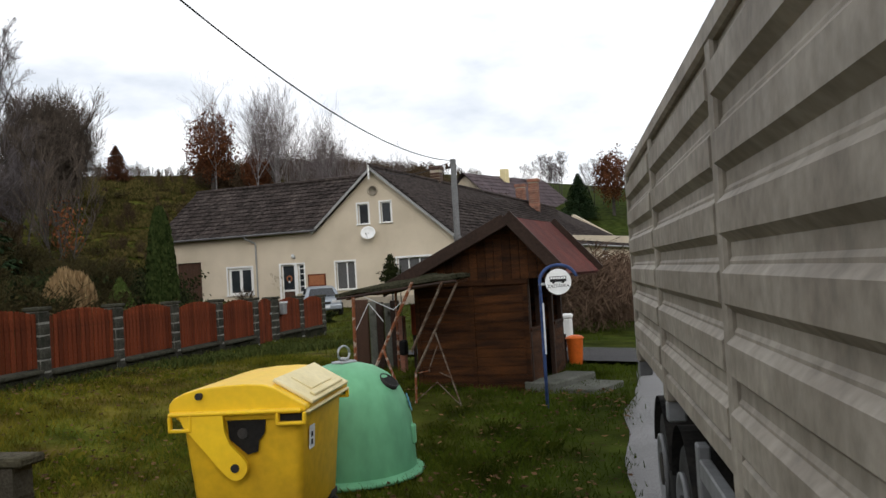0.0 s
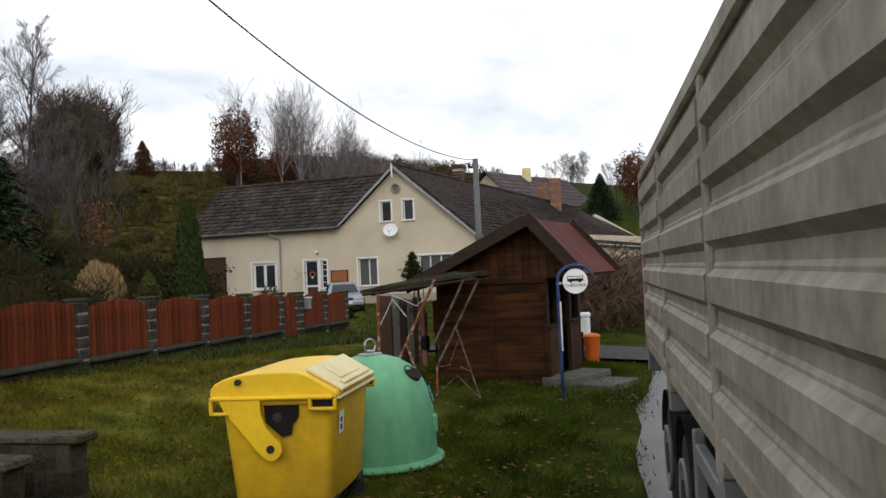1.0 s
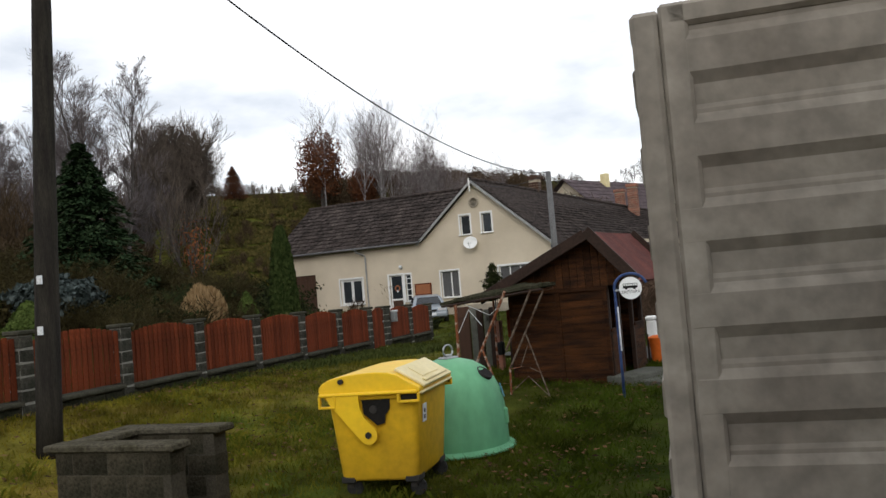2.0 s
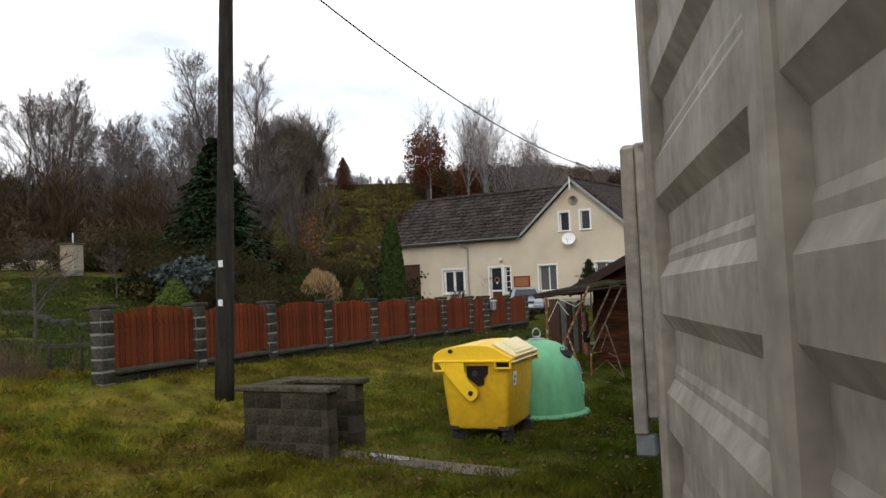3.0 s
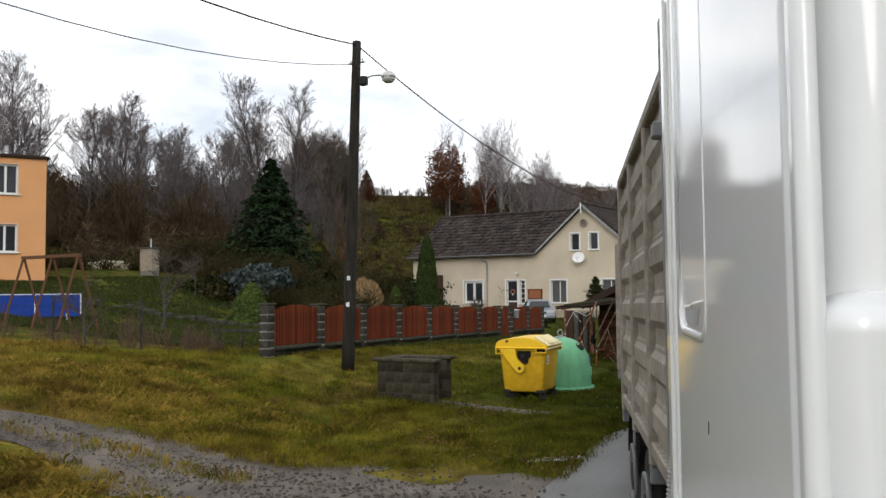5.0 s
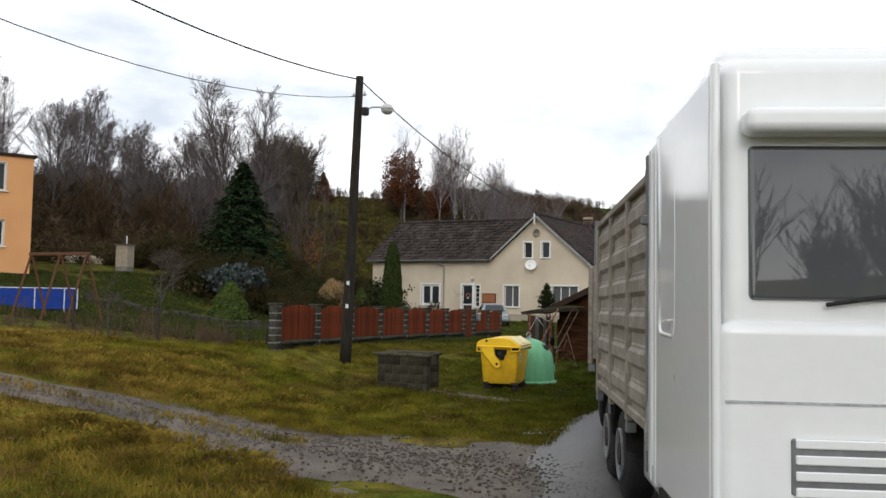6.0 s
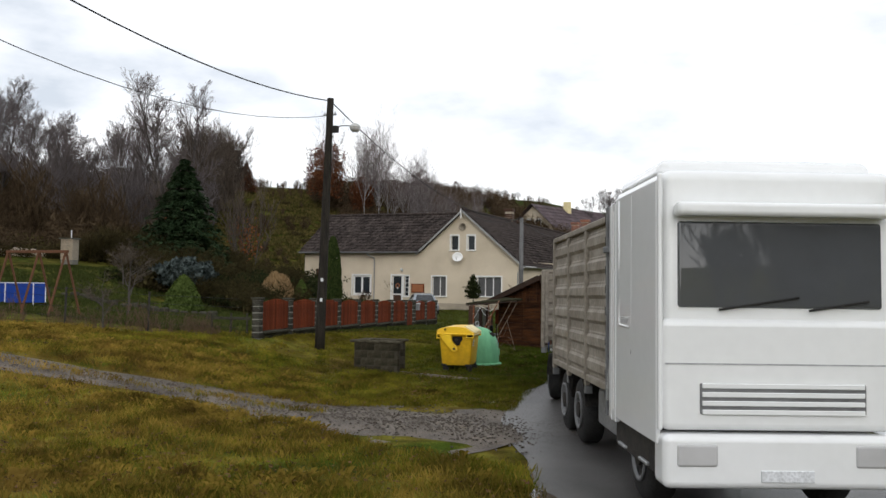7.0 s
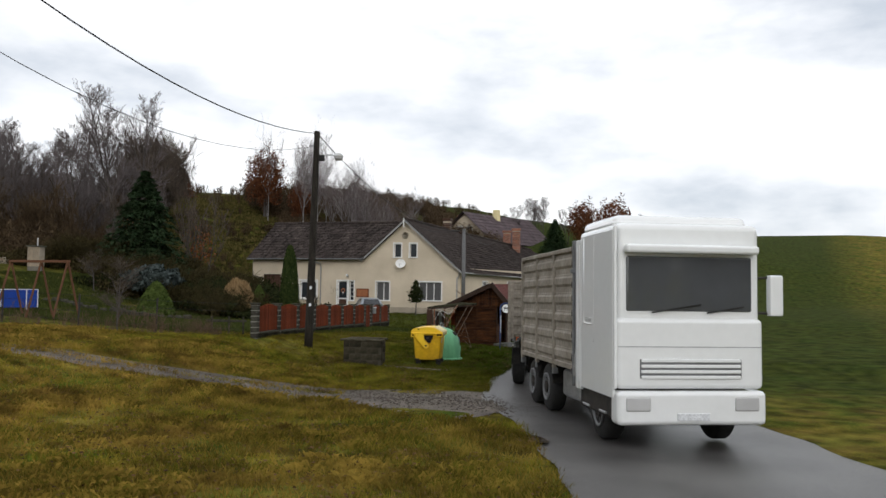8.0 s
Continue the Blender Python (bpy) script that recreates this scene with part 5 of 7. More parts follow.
# ---- litter bin, white post, steps ----
litter = thing("litter_bin", pose(-5.45, 17.1, height(-5.45, 17.1) - 0.2, 0, 0, 8), "orange plastic litter bin on a dark post", "litter bin")
part("bucket", lathe([(0.105, 0.17), (0.12, 0.19), (0.15, 0.62), (0.16, 0.64), (0.145, 0.65), (0.13, 0.6), (0.1, 0.25)], 24), M_ORANGE, litter, smooth=True)
part("lid", lathe([(0.162, 0.63), (0.165, 0.65), (0.12, 0.685), (0.05, 0.70)], 24), M_ORANGE, litter, smooth=True)
part("post", rod((-0.17, 0.02, -0.1), (-0.17, 0.02, 0.72), 0.022), M_SHELTER_DARK, litter)
marker = thing("white_post", pose(-6.0, 18.6, height(-6.0, 18.6) - 0.1, 0, 0, 0), "short white painted concrete post with a cap", "post")
part("shaft", box(-0.09, 0.09, -0.09, 0.09, -0.1, 0.78, 0.02), M_WHITE, marker)
part("cap", box(-0.105, 0.105, -0.105, 0.105, 0.78, 0.88, 0.03), M_WHITE, marker)
for k, (x, y, w, d, z) in enumerate(((-4.98, 14.46, 0.34, 0.85, 0.21), (-4.48, 14.36, 0.45, 0.62, 0.12))):
    st = box(-w, w * 0.5, -d / 2, d, -0.25, 0.0, 0.015)
    tagged(part("concrete_step", st, M_CONCRETE, at=pose(x, y, z + 0.16, 0, 0, -12)), "worn concrete step slab before the shelter", "step", "shelter steps")

# ---- poles and cables ----
pole = thing("lamp_pole", pose(-9.58, 6.9, height(-9.58, 6.9) - 0.1, 0, 0, 0), "dark creosoted timber pole with a street lamp", "pole")
PT = Vector((-0.07, 0.40, 7.67))
part("shaft", tube([Vector((0, 0, 0)).lerp(PT, k / 10) for k in range(11)], [0.15 - 0.005 * k for k in range(11)], 14), M_POLE, pole, smooth=True)
for z in (1.55, 2.15):
    c = Vector((0, 0, 0)).lerp(PT, z / 7.72)
    part("tag", box(0.05, 0.13, -0.165, -0.14, -0.05, 0.05), M_STICKER, pole, "small white tag", at=Matrix.Translation(c))
part("lamp_arm", tube([PT + Vector((0, 0, -0.95)), PT + Vector((0.35, 0.15, -0.83)), PT + Vector((0.62, 0.26, -0.84))], 0.022), M_STEEL, pole, "thin lamp bracket")
lamp = part("lantern", lathe([(0.03, 0.12), (0.09, 0.10), (0.16, 0.03), (0.175, -0.02), (0.17, -0.04)][::-1], 22), M_LAMP, pole, "pale enamel lantern", True, at=Matrix.Translation(PT + Vector((0.72, 0.3, -0.87))))
part("bowl", lathe([(0.16, -0.04), (0.15, -0.10), (0.09, -0.155), (0.01, -0.17)][::-1], 22), M_LENS, lamp, "clear glass bowl", True)
part("junction_box", box(0.06, 0.24, -0.06, 0.10, -0.16, 0.05, 0.02), M_RUBBER, pole, "black box under the arm", at=Matrix.Translation(PT + Vector((0.04, 0, -0.9))))
part("crossbar", rod(PT + Vector((-0.22, -0.05, -0.5)), PT + Vector((0.2, 0.05, -0.5)), 0.025), M_STEEL, pole)
for dx in (-0.2, 0.18):
    part("insulator", lathe([(0.018, 0.0), (0.026, 0.02), (0.02, 0.04), (0.018, 0.06), (0.008, 0.075)], 12), M_LAMP, pole, "pale insulator", True, at=Matrix.Translation(PT + Vector((dx, 0, -0.48))))
TOP1 = Vector((-9.65, 7.30, 8.0))
steel = thing("steel_pole", pose(-14.1, 32.35, 0.3, 0, 0, 0), "grey steel pole with a bracket at its top", "pole")
part("shaft", rod((0, 0, -0.1), (0, 0, 6.1), 0.14, 0.11, 14), M_GREYPOLE, steel, smooth=True)
part("collar", rod((0, 0, 3.0), (0, 0, 3.12), 0.16, sides=14), M_GREYPOLE, steel)
part("crossarm", box(-0.3, 0.12, -0.04, 0.04, 5.75, 5.83, 0.008), M_SHELTER_DARK, steel)
for dx in (-0.28, -0.1):
    part("insulator", lathe([(0.04, 0.0), (0.06, 0.04), (0.04, 0.1), (0.01, 0.14)], 10), M_BROWN_DOOR, steel, "brown insulator", True, at=Matrix.Translation((dx, 0, 5.83)))
TOP2 = Vector((-14.12, 32.35, 6.35))


def cable(a, b, sag, r, label):
    a, b = Vector(a), Vector(b)
    pts = [a.lerp(b, k / 30) - Vector((0, 0, sag * 4 * (k / 30) * (1 - k / 30))) for k in range(31)]
    ob = new("cable", mesh_of(tube(pts, r, 6), "cable", M_WIRE))
    tagged(ob, label, "cable", "overhead cables")


cable(TOP1, TOP2, 1.1, 0.016, "black overhead cable between two poles")
cable(TOP1, (-1.3, -30, 15.5), 3.39, 0.016, "black overhead cable along the lane")
cable(TOP1 - Vector((0.1, 0, 0.45)), (-4.66, -30, 18.8), 5.16, 0.009, "thin overhead cable climbing to a house")
cable(TOP2, HOUSE @ Vector((APEX_S, -0.55, APEX_Z + 0.1)), 0.5, 0.014, "black service cable to the gable")
cable(TOP2, HOUSE @ Vector((2.5, 24, 8.3)), 1.0, 0.012, "black service cable over the roof")

# ---- car in the yard ----
car = thing("parked_car", pose(-23.5, 37.1, height(-23.5, 37.1) - 0.06, 0, 0, 127), "silver hatchback parked on the grass yard", "car")
side = [(-2.0, 0.35), (-2.02, 0.62), (-1.9, 0.74), (-1.15, 0.88), (-0.55, 1.30), (-0.2, 1.38), (0.3, 1.40), (1.1, 1.35), (1.75, 0.95), (2.0, 0.86), (2.02, 0.4), (1.9, 0.28), (-1.85, 0.25)]


def leaned(bm):
    """Draws the upper body in towards the roof."""
    for v in bm.verts:
        v.co.y *= 1 - 0.24 * max(0.0, v.co.z - 0.88) / 0.45 + (0.1 * (-1.75 - v.co.x) * -1 if v.co.x < -1.75 else 0.0)
    return bm


body = part("body", leaned(prism(side, (-0.83, 0.83))), M_CARBODY, car, smooth=False)
bv = body.modifiers.new("round", "BEVEL")
bv.width, bv.segments, bv.limit_method, bv.angle_limit = 0.07, 3, "ANGLE", radians(30)
part("windscreen", leaned(prism([(-1.10, 0.925), (-0.62, 1.262), (-0.65, 1.285), (-1.14, 0.945)], (-0.66, 0.66))), M_DARKGLASS, car, "dark windscreen")
for y in (-0.846, 0.838):
    part("side_window", leaned(prism([(-0.85, 0.95), (-0.45, 1.24), (0.3, 1.31), (1.0, 1.26), (1.3, 0.97)], (y, y + 0.008))), M_PANE, car)
for y in (-0.55, 0.55):
    part("headlight", box(-2.03, -1.9, y - 0.2, y + 0.2, 0.6, 0.74, 0.03, seg=2), M_LENS, car, "clear headlight")
part("grille", box(-2.04, -1.95, -0.3, 0.3, 0.56, 0.66, 0.01), M_RUBBER, car)
part("bumper", box(-2.09, -1.9, -0.80, 0.80, 0.3, 0.52, 0.05, seg=2), M_CARBODY, car)
part("number_plate", box(-2.1, -2.085, -0.26, 0.26, 0.38, 0.49), M_STICKER, car, "white plate")
for x in (-1.3, 1.3):
    for y in (-0.8, 0.8):
        w = new("wheel")
        w.parent = car
        part("tyre", rod((x, y - 0.1, 0.3), (x, y + 0.1, 0.3), 0.3, sides=24), M_RUBBER, w)
        part("rim", rod((x, y - 0.105, 0.3), (x, y + 0.105, 0.3), 0.19, sides=18), M_STEEL, w)

# ---- garden things ----
tt = thing("table_tennis_table", pose(-25.13, 7.41, height(-24.8, 8.0), 0, 0, 62), "blue table-tennis board with white edge lines, tipped up", "table")
part("board", box(-1.6, 1.35, -0.02, 0.02, 0.12, 0.92, 0.006), M_BLUE_TABLE, tt)
for b in ((-1.6, 1.35, 0.885, 0.915), (-0.14, -0.1, 0.12, 0.885), (1.31, 1.35, 0.12, 0.885), (0.86, 0.90, 0.12, 0.885)):
    part("white_line", box(b[0], b[1], -0.026, -0.021, b[2], b[3]), M_STICKER, tt)
for x in (-1.2, 0.9):
    part("leg", rod((x, 0.03, 0), (x, 0.35, 0.8), 0.025), M_STEEL, tt)
    part("foot", rod((x, 0.0, 0.02), (x, 0.02, 0.14), 0.025), M_STEEL, tt)
swing = thing("swing_frame", pose(-21.5, 6.0, height(-21.5, 6.0), 0, 0, 9), "brown timber swing frame with three A-shaped legs", "swing")
part("top_beam", box(-1.4, 1.42, -0.05, 0.05, 2.12, 2.22, 0.01), M_RUSTWOOD, swing)
for x in (-1.32, 0.1, 1.32):
    for s in (-1, 1):
        part("leg", rod((x + 0.12 * s, 0.62 * s, -0.1), (x, 0, 2.2), 0.04), M_RUSTWOOD, swing)

wire = thing("wire_fence", pose(0, 0, 0), "sagging wire garden fence on thin dark posts", "fence")
WF = [(-11.5, 5.55), (-14.3, 4.65), (-17.1, 3.9), (-20, 3.2), (-23, 2.5), (-26, 1.8)]
for x, y in WF[1:]:
    part("post", rod((x, y, height(x, y) - 0.1), (x + 0.03, y, height(x, y) + 1.15), 0.03), M_CHASSIS, wire)
for zz in (0.25, 0.55, 0.85, 1.1):
    pts = [(x, y, height(x, y) + zz - (0.04 if k % 2 else 0)) for k, (x, y) in enumerate(WF)]
    part("strand", tube(pts, 0.005, 5), M_WIRE, wire)
rail = thing("low_rail", pose(-12.3, 6.2, height(-12.3, 6.2), 0, 0, 25), "weathered low timber rail beside the fence", "fence")
part("rail", box(-0.9, 0.5, -0.03, 0.03, 0.42, 0.5, 0.008), M_CAP, rail)
for x in (-0.7, -0.1, 0.4):
    part("stake", rod((x, 0, -0.1), (x, 0, 0.62), 0.035), M_CAP, rail)

pillar = thing("brick_pillar", place(-36.8, 19.0, 25, 0.72) @ Matrix.Scale(0.8, 4), "pale brick garden pillar with a slab and a rod", "pillar")
for r in range(-5, 8):
    for k in range(2):
        part("brick", box(-0.45 + 0.46 * k, -0.01 + 0.46 * k, -0.45, 0.45, 0.115 * r, 0.115 * r + 0.103, 0.01), M_PALEBRICK, pillar)
part("core", box(-0.43, 0.43, -0.43, 0.43, -0.9, 0.92), M_MORTAR, pillar)
part("slab", box(-0.55, 0.55, -0.55, 0.55, 0.92, 1.0, 0.015), M_CONCRETE, pillar)
part("rod", rod((0.1, 0, 0.98), (0.1, 0, 1.6), 0.04), M_STICKER, pillar, "pale upright rod")
for x0, y0, x1, y1, h in ((-30.5, 6.5, -28.0, 11.6, 0.24), (-28.0, 11.9, -21.8, 15.2, 0.22)):
    tw = thing("garden_wall", pose(0, 0, 0), "low dry-stone terrace wall in the garden", "wall", "terrace walls")
    ln = math.hypot(x1 - x0, y1 - y0)
    n = int(ln / 0.3)
    for k in range(n):
        f = (k + 0.5) / n
        x, y = x0 + (x1 - x0) * f, y0 + (y1 - y0) * f + 0.35 * math.sin(k * 0.7)
        hh = h * random.uniform(0.5, 1.25)
        long = random.uniform(0.1, 0.2)
        part("stone", box(-long, long, -0.2, 0.2, -0.3, hh, 0.06), M_CAP, tw, at=pose(x, y, height(x, y), random.uniform(-4, 4), random.uniform(-4, 4), math.degrees(math.atan2(y1 - y0, x1 - x0)) + random.uniform(-12, 12)))
heap = thing("stone_heap", pose(0, 0, 0), "heap of pale building stones in the garden", "stones")
for k in range(44):
    x, y = random.uniform(-45, -40.8), 20.0 + random.uniform(-0.5, 0.5)
    w, h = random.uniform(0.07, 0.17), random.uniform(0.06, 0.15)
    part("stone", box(-w, w, -0.2, 0.2, -0.25, h, 0.04), M_PALEBRICK, heap, at=pose(x, y, height(x, y) + 0.14 * (k % 4), random.uniform(-12, 12), random.uniform(-12, 12), random.uniform(0, 180)))

# ---- tipper lorry standing on the lane ----
LORRY = pose(3.47, -5.33, 0.14, -0.9, 0, 29.9)
lorry = thing("tipper_lorry", LORRY, "white lorry cab with a grey tipper body on the lane", "lorry")
CX, CW = 0.20, 2.45
NOSE = 0.22


def cab_panel(y0, y1, z0, z1, holes=(), thick=0.05, x=CX, bulge=0.0):
    """A body panel on the kerb side, with cut-outs; local y runs back along the lorry."""
    bm = holed_wall(y0, y1, z0, z1, 0, thick, list(holes))
    bmesh.ops.transform(bm, matrix=Matrix(((0, 1, 0, x), (1, 0, 0, 0), (0, 0, 1, 0), (0, 0, 0, 1))), verts=bm.verts)
    bmesh.ops.recalc_face_normals(bm, faces=bm.faces)
    return bm


def rounded(ob, width, seg=3):
    b = ob.modifiers.new("round", "BEVEL")
    b.width, b.segments, b.limit_method, b.angle_limit = width, seg, "ANGLE", radians(35)
    b.harden_normals = True
    for p in ob.data.polygons:
        p.use_smooth = True
    return ob


cab = new("cab")
cab.parent = lorry
# core of the cab, set in behind the outer panels
rounded(part("shell", box(CX + 0.045, CX + CW - 0.045, NOSE + 0.06, 2.40, 0.95, 3.55), M_CABWHITE, cab), 0.12, 4)
rounded(part("front_panel", box(CX + 0.03, CX + CW - 0.03, NOSE, NOSE + 0.2, 0.95, 2.05), M_CABWHITE, cab), 0.08)
rounded(part("roof_fairing", box(CX + 0.1, CX + CW - 0.1, NOSE + 0.35, 2.35, 3.45, 3.7), M_CABWHITE, cab), 0.15, 4)
rounded(part("windscreen", box(CX + 0.2, CX + CW - 0.2, NOSE + 0.03, NOSE + 0.1, 2.16, 3.02), M_WINDSCREEN, cab), 0.03)
part("grille", box(CX + 0.4, CX + CW - 0.4, NOSE - 0.015, NOSE + 0.05, 1.12, 1.42, 0.01), M_TIPPER, cab)
for k in range(4):
    part("grille_slat", box(CX + 0.42, CX + CW - 0.42, NOSE - 0.03, NOSE, 1.115 + 0.085 * k, 1.165 + 0.085 * k, 0.006), M_CABWHITE, cab)
rounded(part("bumper", box(CX + 0.02, CX + CW - 0.02, NOSE - 0.08, NOSE + 0.3, 0.4, 0.93), M_CABWHITE, cab), 0.08)
for x in (CX + 0.15, CX + CW - 0.55):
    rounded(part("headlight", box(x, x + 0.4, NOSE - 0.1, NOSE + 0.02, 0.62, 0.84), M_LENS, cab, "clear headlight"), 0.03)
part("wiper", rod((CX + 0.6, NOSE + 0.015, 2.14), (CX + 1.4, NOSE + 0.015, 2.27), 0.012), M_RUBBER, cab)
rounded(part("sun_visor", box(CX + 0.15, CX + CW - 0.15, NOSE - 0.16, NOSE + 0.06, 3.06, 3.2), M_CABWHITE, cab, "white sun visor"), 0.05)
part("wiper", rod((CX + 1.5, NOSE + 0.015, 2.14), (CX + 2.1, NOSE + 0.015, 2.24), 0.012), M_RUBBER, cab)
part("front_seam", box(CX + 0.06, CX + CW - 0.06, NOSE - 0.004, NOSE + 0.01, 1.60, 1.615), M_SEAM, cab)
part("number_plate", box(CX + 0.97, CX + 1.49, NOSE - 0.095, NOSE - 0.07, 0.48, 0.59, 0.004), M_STICKER, cab, "white plate")
mirror = part("mirror", box(CX + CW + 0.12, CX + CW + 0.34, NOSE + 0.05, NOSE + 0.2, 2.1, 2.75, 0.03, seg=2), M_CABWHITE, cab, "white wing mirror on the far side")
part("mirror_arm", rod((CX + CW - 0.05, NOSE + 0.2, 2.7), (CX + CW + 0.2, NOSE + 0.14, 2.72), 0.02), M_CHASSIS, mirror)
part("mirror_arm", rod((CX + CW - 0.05, NOSE + 0.2, 2.15), (CX + CW + 0.2, NOSE + 0.14, 2.14), 0.02), M_CHASSIS, mirror)
# side panels: front pillar, door with its pressed recess, rear corner strips
rounded(part("front_corner", cab_panel(NOSE + 0.03, 0.325, 0.95, 3.5), M_CABWHITE, cab), 0.03)
door = part("door", cab_panel(0.335, 2.10, 0.80, 3.45), M_CABWHITE, cab, "glossy white cab door with a pressed outline")
rounded(door, 0.022, 3)
bead = [(CX + 0.004, 1.93, 3.4), (CX + 0.004, 1.93, 2.6), (CX + 0.004, 1.93, 2.07)]
bead += [(CX + 0.004, 1.85 + 0.08 * math.cos(a), 2.01 - 0.085 * math.sin(a)) for a in np.linspace(0.15, math.pi / 2, 7)]
bead += [(CX + 0.004, 1.66, 1.920)]
bead += [(CX + 0.004, 1.46 - 0.10 * math.sin(a), 2.02 - 0.105 * math.cos(a)) for a in np.linspace(0.0, math.pi / 2, 7)]
bead += [(CX + 0.004, 1.35, 2.2), (CX + 0.004, 1.345, 2.6), (CX + 0.004, 1.34, 3.4)]
part("pressed_bead", tube(bead, [0.018] * 11 + [0.016, 0.014, 0.012, 0.011, 0.010, 0.009, 0.008] + [0.008, 0.007, 0.006], 12), M_CABWHITE, door, "raised pressed outline", True)
part("recess_edge", tube([(CX + 0.004, 1.90, 2.015), (CX + 0.004, 1.66, 2.022), (CX + 0.004, 1.40, 2.034)], [0.007, 0.009, 0.006], 10), M_CABWHITE, door, "pressed edge of the recess", True)
# grey colour imitates the shade in the door's white recess
part("recess_ledge", prism([(1.48, 2.010), (1.82, 1.998), (1.82, 1.958), (1.54, 1.955)], (CX - 0.002, CX + 0.03), "x"), M_SEAM, door, "recess ledge with its shade painted grey")
part("seam", box(CX + 0.02, CX + 0.04, 0.326, 0.334, 0.95, 3.45), M_SEAM, cab)
for y0, y1, x in ((2.115, 2.20, CX - 0.004), (2.21, 2.33, CX + 0.004), (2.34, 2.46, CX - 0.002)):
    rounded(part("corner_strip", box(x, CX + 0.06, y0, y1, 0.75, 3.4), M_CABWHITE, cab), 0.015)
part("rain_gutter", rod((CX - 0.006, 2.205, 0.9), (CX - 0.006, 2.205, 3.3), 0.008), M_WHITE, cab)
part("scratch", box(CX - 0.002, CX, 1.36, 1.366, 1.62, 1.66), M_INK, door)
part("step_box", box(CX + 0.05, CX + CW - 0.05, NOSE + 0.1, 2.3, 0.45, 0.9, 0.04), M_CHASSIS, cab, "black step box")
for y in (0.95, 1.9):
    part("cab_step", box(CX + 0.02, CX + 0.3, y - 0.18, y + 0.18, 0.5, 0.54, 0.01), M_STEEL, cab)

# stake and bulkhead behind the cab
stake = part("front_stake", box(0.225, 0.39, 2.72, 2.80, 0.75, 3.42, 0.01), M_TIPPER, lorry, "grey tipper front stake")
part("bolt", rod((0.335, 2.70, 2.56), (0.335, 2.725, 2.56), 0.018, sides=12), M_STEEL, stake, "steel bolt")
part("bolt_ring", rod((0.335, 2.71, 2.56), (0.335, 2.722, 2.56), 0.03, sides=14), M_RUBBER, stake)
part("gusset", prism([(0.29, 3.42), (0.45, 3.42), (0.45, 2.62), (0.37, 2.66), (0.34, 2.75)], (2.69, 2.71)), M_TIPPER_DIRTY, stake, "brownish gusset plate")
part("bracket", box(0.18, 0.35, 2.69, 2.78, 2.82, 2.90, 0.01), M_TIPPER, stake, "bolted bracket")


def pressed_side(y0, y1, z0, z1, ribs, deep=0.035, thick=0.03):
    """A steel side wall with trapezoid ribs pressed along its length, its outer face towards -x."""
    prof, step = [(0.0, z0)], (z1 - z0) / ribs
    for k in range(ribs):
        z = z0 + k * step
        prof += [(0.0, z + 0.16 * step), (-deep, z + 0.30 * step), (-deep, z + 0.62 * step), (-0.25 * deep, z + 0.74 * step), (-0.25 * deep, z + 0.80 * step), (0.0, z + 0.86 * step)]
    prof.append((0.0, z1))
    bm, n = bmesh.new(), max(2, int((y1 - y0) / 0.4))
    rows = []
    for k in range(n + 1):
        y = y0 + (y1 - y0) * k / n
        dent = [0.006 * noise.noise(Vector((y * 1.7, z * 2.1, z0 + y0))) for _, z in prof]
        rows.append([bm.verts.new((x + d, y, z)) for (x, z), d in zip(prof, dent)])
    for u, v in zip(rows, rows[1:]):
        for k in range(len(prof) - 1):
            bm.faces.new((u[k], u[k + 1], v[k + 1], v[k]))
    bmesh.ops.recalc_face_normals(bm, faces=bm.faces)
    bmesh.ops.solidify(bm, geom=bm.faces[:], thickness=thick)
    return bm


